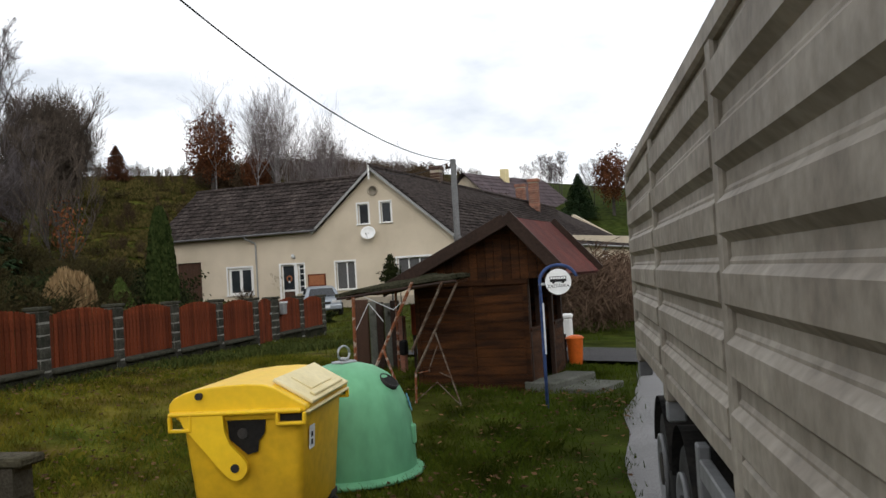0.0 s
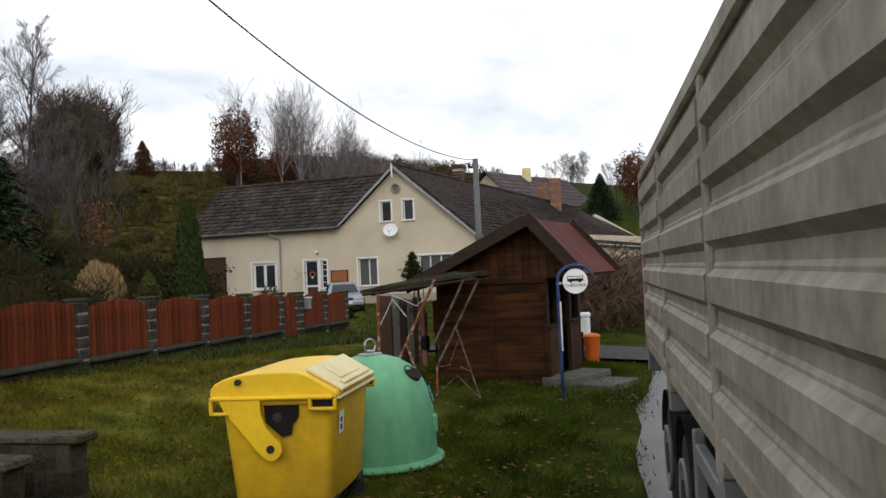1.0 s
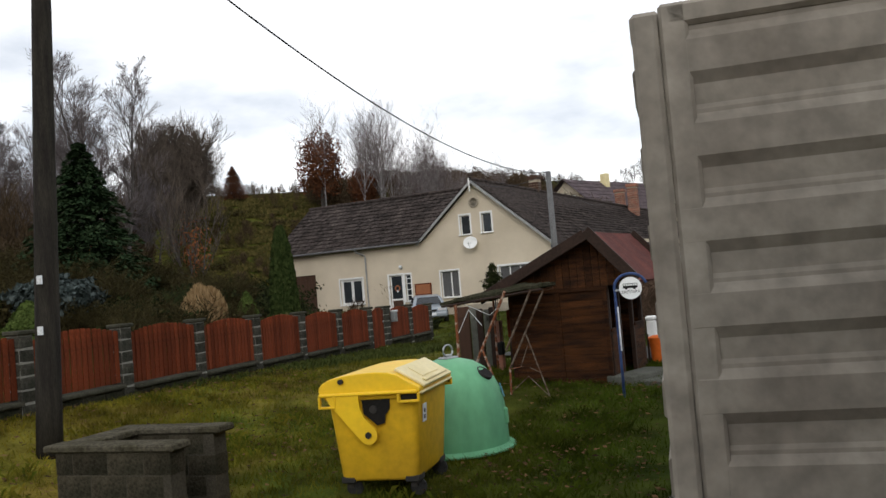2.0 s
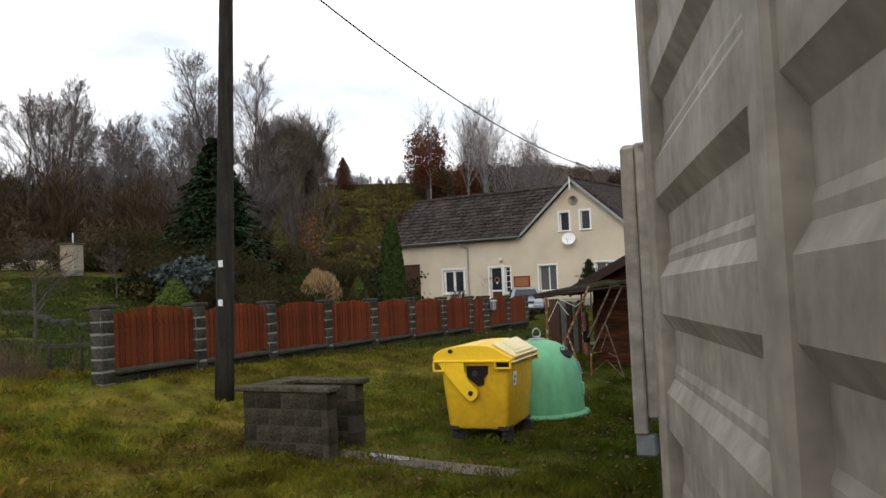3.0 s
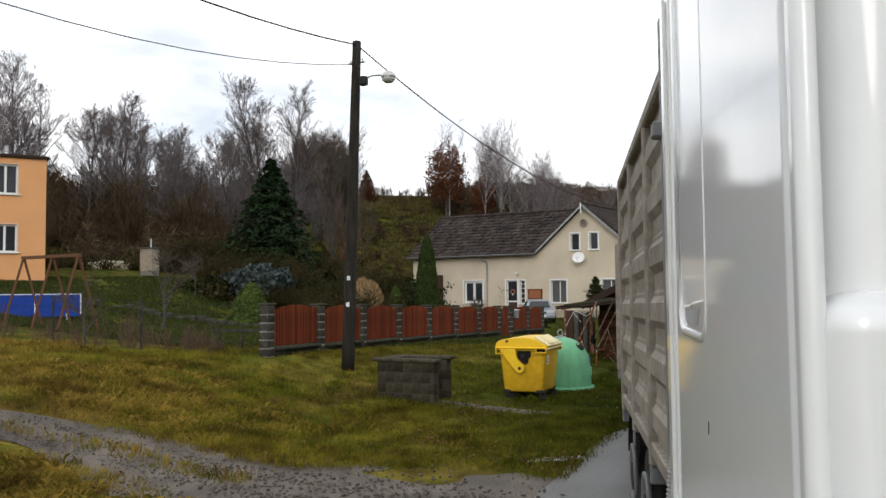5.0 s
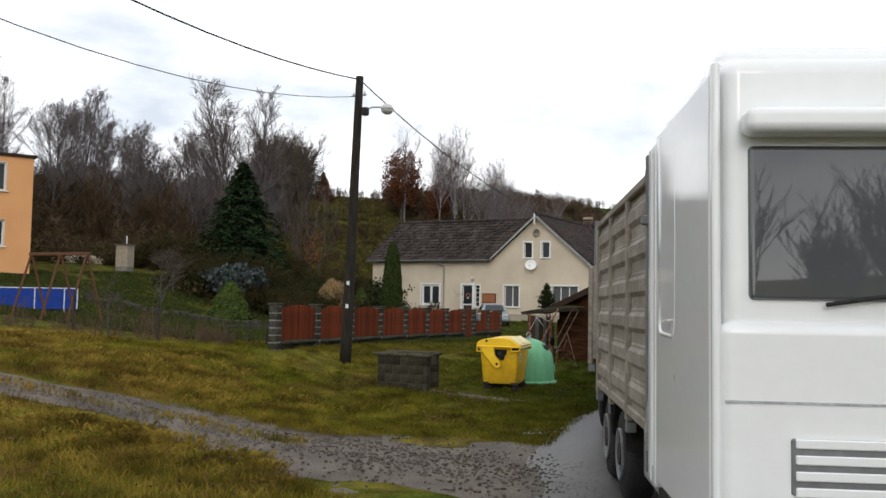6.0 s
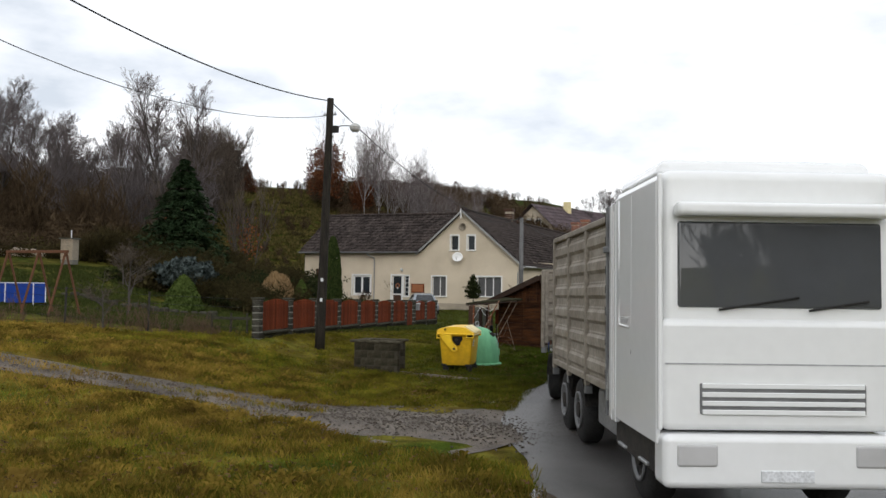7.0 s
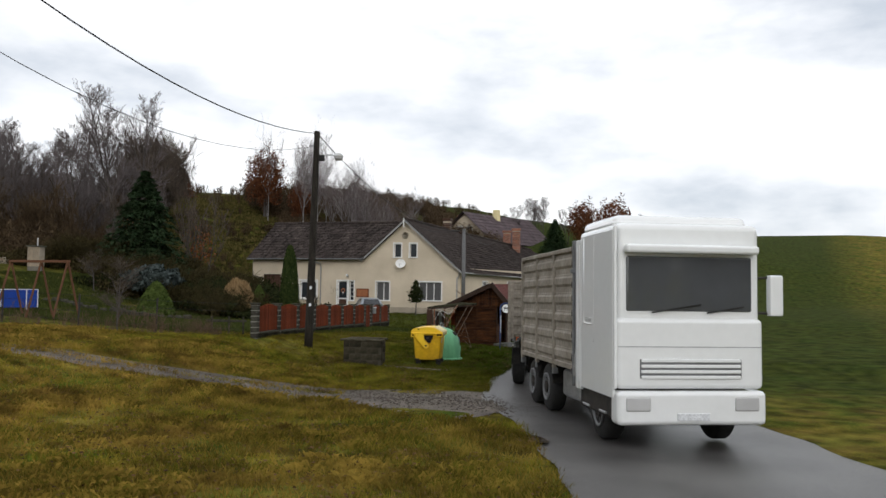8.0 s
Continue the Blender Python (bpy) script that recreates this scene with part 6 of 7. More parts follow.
def tipper_body(parent, x0, x1, y0, y1, z0, z1, posts, ribs, material):
    """An open steel body: floor, pressed sides in bays between posts, headboard, tailboard and rails."""
    body = part("tipper_bed", box(x0 + 0.02, x1 - 0.02, y0 + 0.02, y1 - 0.02, z0, z0 + 0.12, 0.01), M_TIPPER_DIRTY, parent, "steel bed floor")
    for side, turn in ((x0, 0), (x1, 180)):
        m = Matrix.Translation((side, (y0 + y1) / 2, 0)) @ pose(0, 0, 0, 0, 0, turn)
        half = (y1 - y0) / 2
        stops = [-half] + [p - (y0 + y1) / 2 for p in posts] + [half]
        for a, b in zip(stops, stops[1:]):
            if turn:
                a, b = -b, -a
            part("side_panel", pressed_side(a + 0.05, b - 0.05, z0 + 0.02, z1 - 0.06, ribs), material, body, "ribbed steel side", at=m)
        for p in stops:
            p = -p if turn else p
            part("stanchion", box(-0.055, 0.02, p - 0.06, p + 0.06, z0 - 0.14, z1 + 0.01, 0.012), material, body, at=m)
            part("stanchion_foot", box(-0.05, 0.06, p - 0.045, p + 0.045, z0 - 0.26, z0 - 0.14, 0.01), M_TIPPER, body, at=m)
        part("top_rail", box(-0.06, 0.03, -half, half, z1 - 0.06, z1 + 0.03, 0.014), material, body, at=m)
        part("bottom_rail", box(-0.045, 0.03, -half, half, z0 - 0.07, z0 + 0.03, 0.012), material, body, at=m)
    for y, turn in ((y0, 90), (y1, -90)):
        w = (x1 - x0) / 2 - 0.04
        m = Matrix.Translation(((x0 + x1) / 2, y, 0)) @ pose(0, 0, 0, 0, 0, turn)
        part("end_board", pressed_side(-w, w, z0 + 0.02, z1, ribs, 0.02), material, body, "ribbed steel end board", at=m)
        for k in (-0.98, -0.33, 0.33, 0.98):
            part("end_post", box(-0.05, 0.0, k * w - 0.04, k * w + 0.04, z0 - 0.05, z1 + 0.03, 0.01), material, body, at=m)
        part("end_rail", box(-0.05, 0.03, -w, w, z1 - 0.04, z1 + 0.03, 0.012), material, body, at=m)
    return body


body = tipper_body(lorry, 0.34, 2.58, 2.98, 7.6, 1.08, 3.30, (4.52, 6.06), 6, M_TIPPER_DIRTY)
for z in (1.28, 1.52, 1.95, 2.42, 2.82, 3.05):
    part("hinge_block", box(0.25, 0.33, 2.84, 2.93, z, z + 0.09, 0.012), M_TIPPER, body)
for z in (0.95, 1.2, 1.62, 2.02, 2.3, 2.55, 2.93, 3.2):
    part("hinge_knuckle", rod((0.26, 2.88, z), (0.26, 2.88, z + 0.11), 0.024, sides=12), M_CHASSIS, body, "dark worn hinge knuckle")
part("splinter_board", prism([(0.24, 1.95), (0.34, 1.88), (0.35, 1.72), (0.26, 1.66)], (2.86, 2.91)), M_PALE_PIPE, body, "chipped timber edge")
# corrugated hose hanging behind the cab
hose = [(0.275, 2.56, 1.74), (0.268, 2.55, 1.64), (0.255, 2.54, 1.52), (0.24, 2.53, 1.40), (0.225, 2.53, 1.28), (0.215, 2.55, 1.12), (0.23, 2.6, 0.95)]
pts, rad = [], []
for i in range(len(hose) - 1):
    for k in range(32):
        pts.append(Vector(hose[i]).lerp(Vector(hose[i + 1]), k / 32))
        rad.append(0.029 + 0.003 * (1 if (k % 4) < 2 else -1))
part("corrugated_hose", tube(pts, rad, 10), M_HOSE, lorry, "grey corrugated air hose", True)
part("hose_fitting", rod((0.29, 2.57, 1.74), (0.30, 2.57, 1.86), 0.02), M_CHASSIS, lorry)
for x in (0.9, 1.75):
    part("chassis_rail", box(x, x + 0.2, 0.4, 7.5, 0.65, 0.95, 0.01), M_CHASSIS, lorry)
for y in (2.6, 4.1, 5.7, 7.3):
    part("cross_member", box(0.9, 1.95, y, y + 0.12, 0.7, 0.9, 0.01), M_CHASSIS, lorry)
part("fuel_tank", box(0.42, 0.88, 3.0, 4.2, 0.42, 0.95, 0.08, seg=3), M_STEEL, lorry, "dull steel fuel tank")


def lorry_wheel(parent, x0, x1, y, r=0.5):
    w = new("wheel")
    w.parent = parent
    bm = lathe([(r * 0.56, -0.5), (r * 0.66, -0.5), (r * 0.9, -0.47), (r * 0.97, -0.38), (r, -0.3), (r, 0.3), (r * 0.97, 0.38), (r * 0.9, 0.47), (r * 0.66, 0.5), (r * 0.56, 0.5)], 36)
    bmesh.ops.scale(bm, vec=(1, 1, x1 - x0), verts=bm.verts)
    part("tyre", bm, M_RUBBER, w, smooth=True, at=pose((x0 + x1) / 2, y, r, 0, 90, 0))
    for side, out in ((x0, -1), (x1, 1)):
        part("rim", lathe([(r * 0.57, 0.0), (r * 0.57, 0.03), (r * 0.5, 0.03), (r * 0.46, -0.03), (r * 0.3, -0.05), (0.01, -0.05)], 28), M_TIPPER, w, smooth=True, at=pose(side, y, r, 0, 90 * out, 0))
        part("hub", rod((side - 0.03 * out, y, r), (side + 0.03 * out, y, r), 0.12, sides=16), M_CHASSIS, w)


def mudguard(parent, x0, x1, y, r):
    """A bent strip over a wheel."""
    bm, rows = bmesh.new(), []
    for a in np.linspace(radians(12), radians(168), 15):
        rows.append([bm.verts.new((x, y + (r + 0.09) * math.cos(a), r + (r + 0.09) * math.sin(a))) for x in (x0, x1)])
    for u, v in zip(rows, rows[1:]):
        bm.faces.new((u[0], u[1], v[1], v[0]))
    bmesh.ops.solidify(bm, geom=bm.faces[:], thickness=0.015)
    part("mudguard", bm, M_CHASSIS, parent, "black plastic mudguard")


for y in (1.42, 5.1, 6.4):
    for x in (CX + 0.12, CX + CW - 0.44):
        lorry_wheel(lorry, x, x + 0.32, y)
        if y > 2:
            mudguard(lorry, x - 0.02, x + 0.34, y, 0.5)

trailer = thing("tipper_trailer", pose(0.30, 3.035, 0.0, 0, 0, 15.5), "dirty beige-grey ribbed steel tipper trailer behind the lorry", "trailer")
tipper_body(trailer, -1.2, 1.2, 0.62, 7.2, 1.32, 2.78, (2.9, 5.1), 6, M_TIPPER_DIRTY)
for x in (-1.19, 1.13):
    bm = bmesh.new()
    for b in ((2.55, 2.67, 0.48, 1.08), (4.3, 4.42, 0.48, 1.08), (2.67, 4.3, 0.50, 0.60), (2.67, 4.3, 0.92, 1.02)):
        box(x, x + 0.06, b[0], b[1], b[2], b[3], 0.008, bm)
    part("side_guard", bm, M_TIPPER, trailer, "pale scuffed side guard")
    part("marker_lamp", box(x - 0.02, x + 0.03, 2.05, 2.17, 0.98, 1.04, 0.012), M_LENS, trailer, "clear marker lamp")
for x in (-0.5, 0.35):
    part("chassis_rail", box(x, x + 0.15, 0.7, 7.1, 0.95, 1.2, 0.01), M_CHASSIS, trailer)
part("turntable", rod((0, 1.5, 0.86), (0, 1.5, 0.96), 0.5, sides=28), M_CHASSIS, trailer)
part("drawbar", prism([(-0.05, -0.55), (0.05, -0.55), (0.45, 1.3), (-0.45, 1.3)], (0.5, 0.6), "z"), M_CHASSIS, trailer, "black towing bar")
for y in (1.5, 5.3, 6.5):
    part("axle", rod((-1.0, y, 0.45), (1.0, y, 0.45), 0.06, sides=12), M_CHASSIS, trailer)
    for x in (-1.15, 0.83):
        lorry_wheel(trailer, x, x + 0.32, y, 0.45)
        mudguard(trailer, x - 0.02, x + 0.34, y, 0.45)

# ---- plants ----


def raw_mesh(name, verts, faces, materials, index=None):
    me = bpy.data.meshes.new(name)
    me.from_pydata([tuple(v) for v in verts], [], faces)
    for m in materials:
        me.materials.append(m)
    if index is not None:
        me.polygons.foreach_set("material_index", index)
    return me


class Twigs:
    """Collects tapered three-sided branches."""

    def __init__(self):
        self.v, self.f, self.i = [], [], []

    def limb(self, a, b, r0, r1, kind=0, sides=3):
        d = (b - a)
        if d.length < 1e-4:
            return
        d = d.normalized()
        s = d.cross(Vector((0.3, 0.2, 1)))
        s = s.normalized() if s.length > 1e-3 else Vector((1, 0, 0))
        u = s.cross(d)
        n = len(self.v)
        for p, r in ((a, r0), (b, r1)):
            for k in range(sides):
                t = 2 * math.pi * k / sides
                self.v.append(p + r * (math.cos(t) * s + math.sin(t) * u))
        for k in range(sides):
            self.f.append((n + k, n + (k + 1) % sides, n + sides + (k + 1) % sides, n + sides + k))
            self.i.append(kind)


def grow(tw, rnd, p, d, length, r, level, levels, spread, kids, up, twig):
    """One branch as a few bent segments, its offspring leaving along it."""
    segs = 4 if level == 0 else (3 if level < 3 else 1)
    pts = [p]
    for k in range(segs):
        d = (d + Vector((rnd.uniform(-1, 1), rnd.uniform(-1, 1), rnd.uniform(-0.6, 1))) * (0.10 + 0.05 * level) + Vector((0, 0, up * 0.06))).normalized()
        pts.append(pts[-1] + d * (length / segs))
    for k in range(segs):
        a, b = r * (1 - 0.75 * k / segs), r * (1 - 0.75 * (k + 1) / segs)
        tw.limb(pts[k], pts[k + 1], max(a, twig), max(b, twig * 0.7), 0 if level < 2 else 1, 6 if level == 0 else 3)
    if level >= levels:
        return
    n = kids[min(level, len(kids) - 1)]
    for k in range(n):
        f = rnd.uniform(0.28 if level == 0 else 0.2, 1.0)
        i = min(int(f * segs), segs - 1)
        at = pts[i].lerp(pts[i + 1], f * segs - i)
        ang = rnd.uniform(0, 2 * math.pi)
        side = Vector((math.cos(ang), math.sin(ang), 0))
        nd = (d * (1 - spread * 0.7) + side * spread * rnd.uniform(0.7, 1.2) + Vector((0, 0, up * 0.35))).normalized()
        grow(tw, rnd, at, nd, length * rnd.uniform(0.42, 0.68) * (1.1 - 0.35 * f), r * 0.5 * (1.15 - 0.5 * f), level + 1, levels, spread, kids, up, twig)


def bare_tree_mesh(name, seed, h, trunks, levels, spread, kids, up, twig, materials, r=None):
    rnd, tw = random.Random(seed), Twigs()
    for k in range(trunks):
        a = rnd.uniform(0, 2 * math.pi)
        lean = Vector((math.cos(a), math.sin(a), 0)) * (0.0 if trunks == 1 else 0.22)
        grow(tw, rnd, Vector((math.cos(a), math.sin(a), 0)) * (0.0 if trunks == 1 else 0.3) + Vector((0, 0, -0.3)), (Vector((0, 0, 1)) + lean).normalized(),
             h * rnd.uniform(0.82, 1.0), r or h * 0.0095, 0, levels, spread, kids, up, twig)
    kinds = np.array(tw.i)
    out = []
    for kind, pname, m in ((0, "trunk", materials[0]), (1, "crown", materials[1])):
        f = [tw.f[k] for k in np.nonzero(kinds == kind)[0]]
        used = sorted({i for q in f for i in q})
        back = {o: n for n, o in enumerate(used)}
        out.append((pname, raw_mesh(pname, [tw.v[o] for o in used], [tuple(back[i] for i in q) for q in f], [m]), ""))
    return out


def leaf_mesh(name, material, count, shape, size, seed, tilt=None, long=1.6):
    """Many small leaves or sprays scattered where shape(rnd) puts them."""
    rnd = random.Random(seed)
    v, f = [], []
    for _ in range(count):
        p, out = shape(rnd)
        n = (out + Vector((rnd.uniform(-1, 1), rnd.uniform(-1, 1), rnd.uniform(-1, 1))) * 0.9).normalized()
        s = n.cross(Vector((rnd.uniform(-1, 1), rnd.uniform(-1, 1), rnd.uniform(-1, 1)))).normalized()
        if tilt is not None:
            s = (s * 0.45 + Vector(tilt)).normalized()
        u = n.cross(s).normalized()
        a = size * rnd.uniform(0.6, 1.3)
        k = len(v)
        v += [p - s * a * long * 0.5 - u * a * 0.15, p - u * a * 0.5, p + s * a * long * 0.6, p + u * a * 0.5]
        f.append((k, k + 1, k + 2, k + 3))
    return raw_mesh(name, v, f, [material])


def ball(rx, ry, rz, z, inner=0.55, lumps=0.25, seed=0):
    def shape(rnd):
        d = Vector((rnd.gauss(0, 1), rnd.gauss(0, 1), rnd.gauss(0, 1))).normalized()
        k = 1 + lumps * noise.noise(d * 2.3 + Vector((seed, seed, 0)))
        r = k * (inner + (1 - inner) * rnd.random() ** 0.5)
        return Vector((d.x * rx * r, d.y * ry * r, z + d.z * rz * r)), d
    return shape


def cone_shape(r, h, z0=0.1, power=0.8, inner=0.7, seed=0, lumps=0.15):
    def shape(rnd):
        u = rnd.random() ** 1.35
        a = rnd.uniform(0, 2 * math.pi)
        rr = r * (1 - u) ** power * (inner + (1 - inner) * rnd.random()) * (1 + lumps * noise.noise(Vector((math.cos(a) * 1.5, math.sin(a) * 1.5, u * 5 + seed))))
        return Vector((rr * math.cos(a), rr * math.sin(a), z0 + u * h)), Vector((math.cos(a), math.sin(a), 0.35))
    return shape


def column_shape(r, h):
    def shape(rnd):
        u = rnd.random()
        a = rnd.uniform(0, 2 * math.pi)
        prof = (1 - ((u - 0.3) / 0.72) ** 2) ** 0.6 if u > 0.3 else 0.85 + 0.15 * u / 0.3
        rr = r * max(0.02, prof) * (0.75 + 0.25 * rnd.random()) * (1 + 0.12 * noise.noise(Vector((math.cos(a) * 2, math.sin(a) * 2, u * 9))))
        return Vector((rr * math.cos(a), rr * math.sin(a), u * h)), Vector((math.cos(a), math.sin(a), 0.2))
    return shape


def spruce_parts(name, seed, h, r, leaf, count):
    """A spruce: whorls of drooping boughs, each a flat spray of needles."""
    rnd = random.Random(seed)
    v, f = [], []
    tiers = 36
    for t in range(tiers):
        u = t / tiers
        z = h * (0.06 + 0.92 * u) + rnd.uniform(-0.1, 0.1)
        n = int(13 - 7 * u)
        for k in range(n):
            a = 2 * math.pi * (k + rnd.random() * 0.7) / n
            ln = r * (1 - u) ** 0.85 * rnd.uniform(0.72, 1.12) + 0.12 * (1 - u)
            out = Vector((math.cos(a), math.sin(a), 0))
            side = Vector((-math.sin(a), math.cos(a), 0))
            for _ in range(count):
                w = rnd.random() ** 0.7
                p = out * ln * w + Vector((0, 0, z - 0.32 * ln * w * w + 0.12 * ln * w)) + side * rnd.uniform(-1, 1) * ln * 0.30 * (1.1 - w * 0.6) + Vector((0, 0, rnd.uniform(-0.5, 0.3) * leaf * 1.6))
                s = (out * 0.8 + side * rnd.uniform(-0.9, 0.9) + Vector((0, 0, rnd.uniform(-0.7, 0.15)))).normalized()
                q = s.cross(Vector((rnd.uniform(-0.6, 0.6), rnd.uniform(-0.6, 0.6), 1))).normalized()
                e = leaf * rnd.uniform(0.7, 1.4)
                i = len(v)
                v += [p - s * e * 0.4, p + q * e * 0.3, p + s * e, p - q * e * 0.3]
                f.append((i, i + 1, i + 2, i + 3))
    return v, f


def planted(name, x, y, parts, label, category, group="", turn=0.0, scale=1.0, kind="", lift=0.0):
    ob = thing(name, place(x, y, turn, lift) @ Matrix.Scale(scale, 4), label, category, group, kind)
    for pname, data, plabel in parts:
        p = new(pname, data)
        p.parent = ob
        if plabel:
            p["label"] = plabel
    return ob


def trunk_mesh(h, r, material=M_BARK):
    return mesh_of(tube([(0.0, 0, -0.3), (0.03, 0.02, h * 0.3), (0.0, 0.05, h * 0.7), (0.0, 0.0, h)], [r, r * 0.85, r * 0.5, r * 0.15], 8), "trunk", material)


def joined_twigs(seed, h):
    """Many thin stems from one root, as one mesh."""
    parts = bare_tree_mesh("branches", seed, h, 26, 2, 0.75, (6, 5), 0.4, 0.008, [M_HEDGE, M_HEDGE], 0.02)
    v, f = [], []
    for _, m, _ in parts:
        n = len(v)
        v += [Vector((p.co.x * 2.2, p.co.y * 1.2, p.co.z)) for p in m.vertices]
        f += [tuple(i + n for i in q.vertices) for q in m.polygons]
    return raw_mesh("branches", v, f, [M_HEDGE])


def branch(tw, rnd, p, d, length, r, level, twig):
    """One limb that bends upwards, with finer limbs leaving it at narrow angles."""
    segs = (4, 3, 2, 1)[level]
    pts = [p]
    for _ in range(segs):
        d = (d + Vector((rnd.uniform(-1, 1), rnd.uniform(-1, 1), rnd.uniform(-0.7, 1.0))) * 0.07 + Vector((0, 0, 0.07))).normalized()
        pts.append(pts[-1] + d * (length / segs))
    for k in range(segs):
        a, b = r * (1 - 0.8 * k / segs), r * (1 - 0.8 * (k + 1) / segs)
        tw.limb(pts[k], pts[k + 1], max(a, twig), max(b, twig * 0.7), 0 if level == 0 else 1, 4 if level == 0 else 3)
    if level == 3:
        return
    for k in range((8, 5, 3)[level]):
        f = rnd.uniform(0.08, 0.92)
        i = min(int(f * segs), segs - 1)
        away = d.cross(Vector((rnd.uniform(-1, 1), rnd.uniform(-1, 1), rnd.uniform(-1, 1)))).normalized()
        ang = radians(rnd.uniform(20, 42))
        branch(tw, rnd, pts[i].lerp(pts[i + 1], f * segs - i), d * math.cos(ang) + away * math.sin(ang), length * rnd.uniform(0.45, 0.72) * (1.15 - 0.6 * f), r * 0.42, level + 1, twig)


def crown_tree(seed, h, wide, stems, base, twig=0.010):
    """A leafless tree with an oval crown: upright stems, limbs longest at half height and steeper towards the top."""
    rnd, tw = random.Random(seed), Twigs()
    for _ in range(stems):
        a = rnd.uniform(0, 2 * math.pi)
        d = (Vector((0, 0, 1)) + Vector((math.cos(a), math.sin(a), 0)) * (0.04 if stems == 1 else 0.17)).normalized()
        tall, pts = h * rnd.uniform(0.84, 1.0), [Vector((0.25 * math.cos(a) * (stems > 1), 0.25 * math.sin(a) * (stems > 1), -0.3))]
        for k in range(8):
            d = (d + Vector((rnd.uniform(-1, 1), rnd.uniform(-1, 1), 0)) * 0.05 + Vector((0, 0, 0.05))).normalized()
            pts.append(pts[-1] + d * tall / 8)
        for k in range(8):
            tw.limb(pts[k], pts[k + 1], max(twig, h * 0.0105 * (1 - 0.11 * k)), max(twig, h * 0.0105 * (1 - 0.11 * (k + 1))), 0, 7)
        n = 22 if stems == 1 else 14
        for k in range(n):
            u = base + (0.98 - base) * (k + rnd.random()) / n
            v = (u - base) / (1 - base)
            az, th = 2.4 * k + rnd.uniform(-0.5, 0.5), radians((56 - 34 * v) * rnd.uniform(0.8, 1.1))
            i = min(int(u * 8), 7)
            reach_out = wide * (0.30 + 0.75 * math.sin(math.pi * (0.18 + 0.80 * v)) ** 0.8) * rnd.uniform(0.8, 1.15)
            branch(tw, rnd, pts[i].lerp(pts[i + 1], u * 8 - i), Vector((math.sin(th) * math.cos(az), math.sin(th) * math.sin(az), math.cos(th))), reach_out, h * 0.0038 * (1.2 - 0.7 * v), 0, twig)
    kinds = np.array(tw.i)
    out = []
    for kind, pname, m in ((0, "trunk", M_BARK), (1, "crown", M_TWIG)):
        f = [tw.f[k] for k in np.nonzero(kinds == kind)[0]]
        used = sorted({i for q in f for i in q})
        back = {o: n for n, o in enumerate(used)}
        out.append((pname, raw_mesh(pname, [tw.v[o] for o in used], [tuple(back[i] for i in q) for q in f], [m]), ""))
    return out


# hillside trees, bare for winter
TREE = [crown_tree(11, 16.5, 5.0, 2, 0.26), crown_tree(12, 15.0, 4.8, 1, 0.22), crown_tree(13, 13.0, 4.4, 3, 0.22), crown_tree(14, 15.5, 4.2, 2, 0.28)]
BIRCH = [bare_tree_mesh("branches", 31 + k, h, 1, 3, 0.5, (17, 7, 4), 0.55, 0.008, [M_BIRCH, M_TWIG_PALE], 0.075) for k, h in enumerate((12, 13.5, 11))]
BROWNBUSH = bare_tree_mesh("branches", 71, 8.2, 9, 3, 0.42, (12, 9, 7), 0.5, 0.012, [M_BARK, M_TWIG_BROWN], 0.06)

TALL = crown_tree(21, 16.5, 3.7, 3, 0.30)
planted("bare_tree", -46.2, 36.4, TALL, "tall leafless tree with an upright oval crown", "tree", "hillside trees", 40, 0.98)
spots = [(-49.5, 35.0, 0, 0.85), (-58, 42, 1, 1.0), (-62, 36, 2, 1.0), (-66, 33, 3, 1.05), (-70, 29, 0, 0.9), (-55, 33, 2, 0.8), (-60, 28, 1, 0.85), (-74, 24, 3, 1.1), (-78, 30, 1, 1.2), (-50, 36, 2, 0.75),
         (-68, 40, 3, 0.9), (-82, 20, 0, 1.1), (-64, 22, 1, 0.8),
         (-58, 30, 3, 0.8), (-67, 26, 2, 0.9), (-72, 35, 0, 0.9), (-76, 17, 2, 1.0), (-86, 14, 1, 1.1), (-61, 44, 0, 0.8), (-54, 40, 3, 0.7), (-63, 31, 1, 0.9), (-57, 37, 0, 0.75), (-70, 22, 2, 0.9), (-66, 46, 1, 0.75), (-52, 44, 2, 0.7), (-80, 25, 3, 1.0)]
for x, y, k, s in spots:
    planted("bare_tree", x, y, TREE[k], "leafless grey deciduous tree on the hillside", "tree", "hillside trees", random.uniform(0, 360), s * 0.8)
planted("brown_tree", -57.4, 51.0, [*BROWNBUSH, ("twig_haze", leaf_mesh("twig_haze", M_TWIG_BROWN, 42000, ball(3.4, 3.4, 3.3, 6.4, 0.1, 0.4, 2), 0.035, 72, None, 16.0), "fine brown twigs"), ("outer_crown", leaf_mesh("outer_crown", M_TWIG_BROWN, 15000, ball(4.1, 4.1, 4.0, 6.6, 0.6, 0.5, 2), 0.022, 73, (0, 0, 0.5), 30.0), "")], "dense rounded leafless brown tree", "tree", "", 40, 1.0)
for k in range(30):
    f = k / 29
    x, y = -55.5 + 19.5 * f + random.uniform(-1.5, 1.5), 69 - 1.5 * f + random.uniform(-3, 6)
    planted("birch", x, y, BIRCH[k % 3], "tall slender leafless birch on the ridge", "tree", "birches", random.uniform(0, 360), random.uniform(0.62, 0.8) * (1.0 - 0.2 * f))
for k in range(14):
    x, y = random.uniform(-34, -14), random.uniform(97, 112)
    planted("bare_tree", x, y, TREE[k % 4], "leafless tree behind the farmhouse wing", "tree", "trees beyond the house", random.uniform(0, 360), random.uniform(0.26, 0.36))

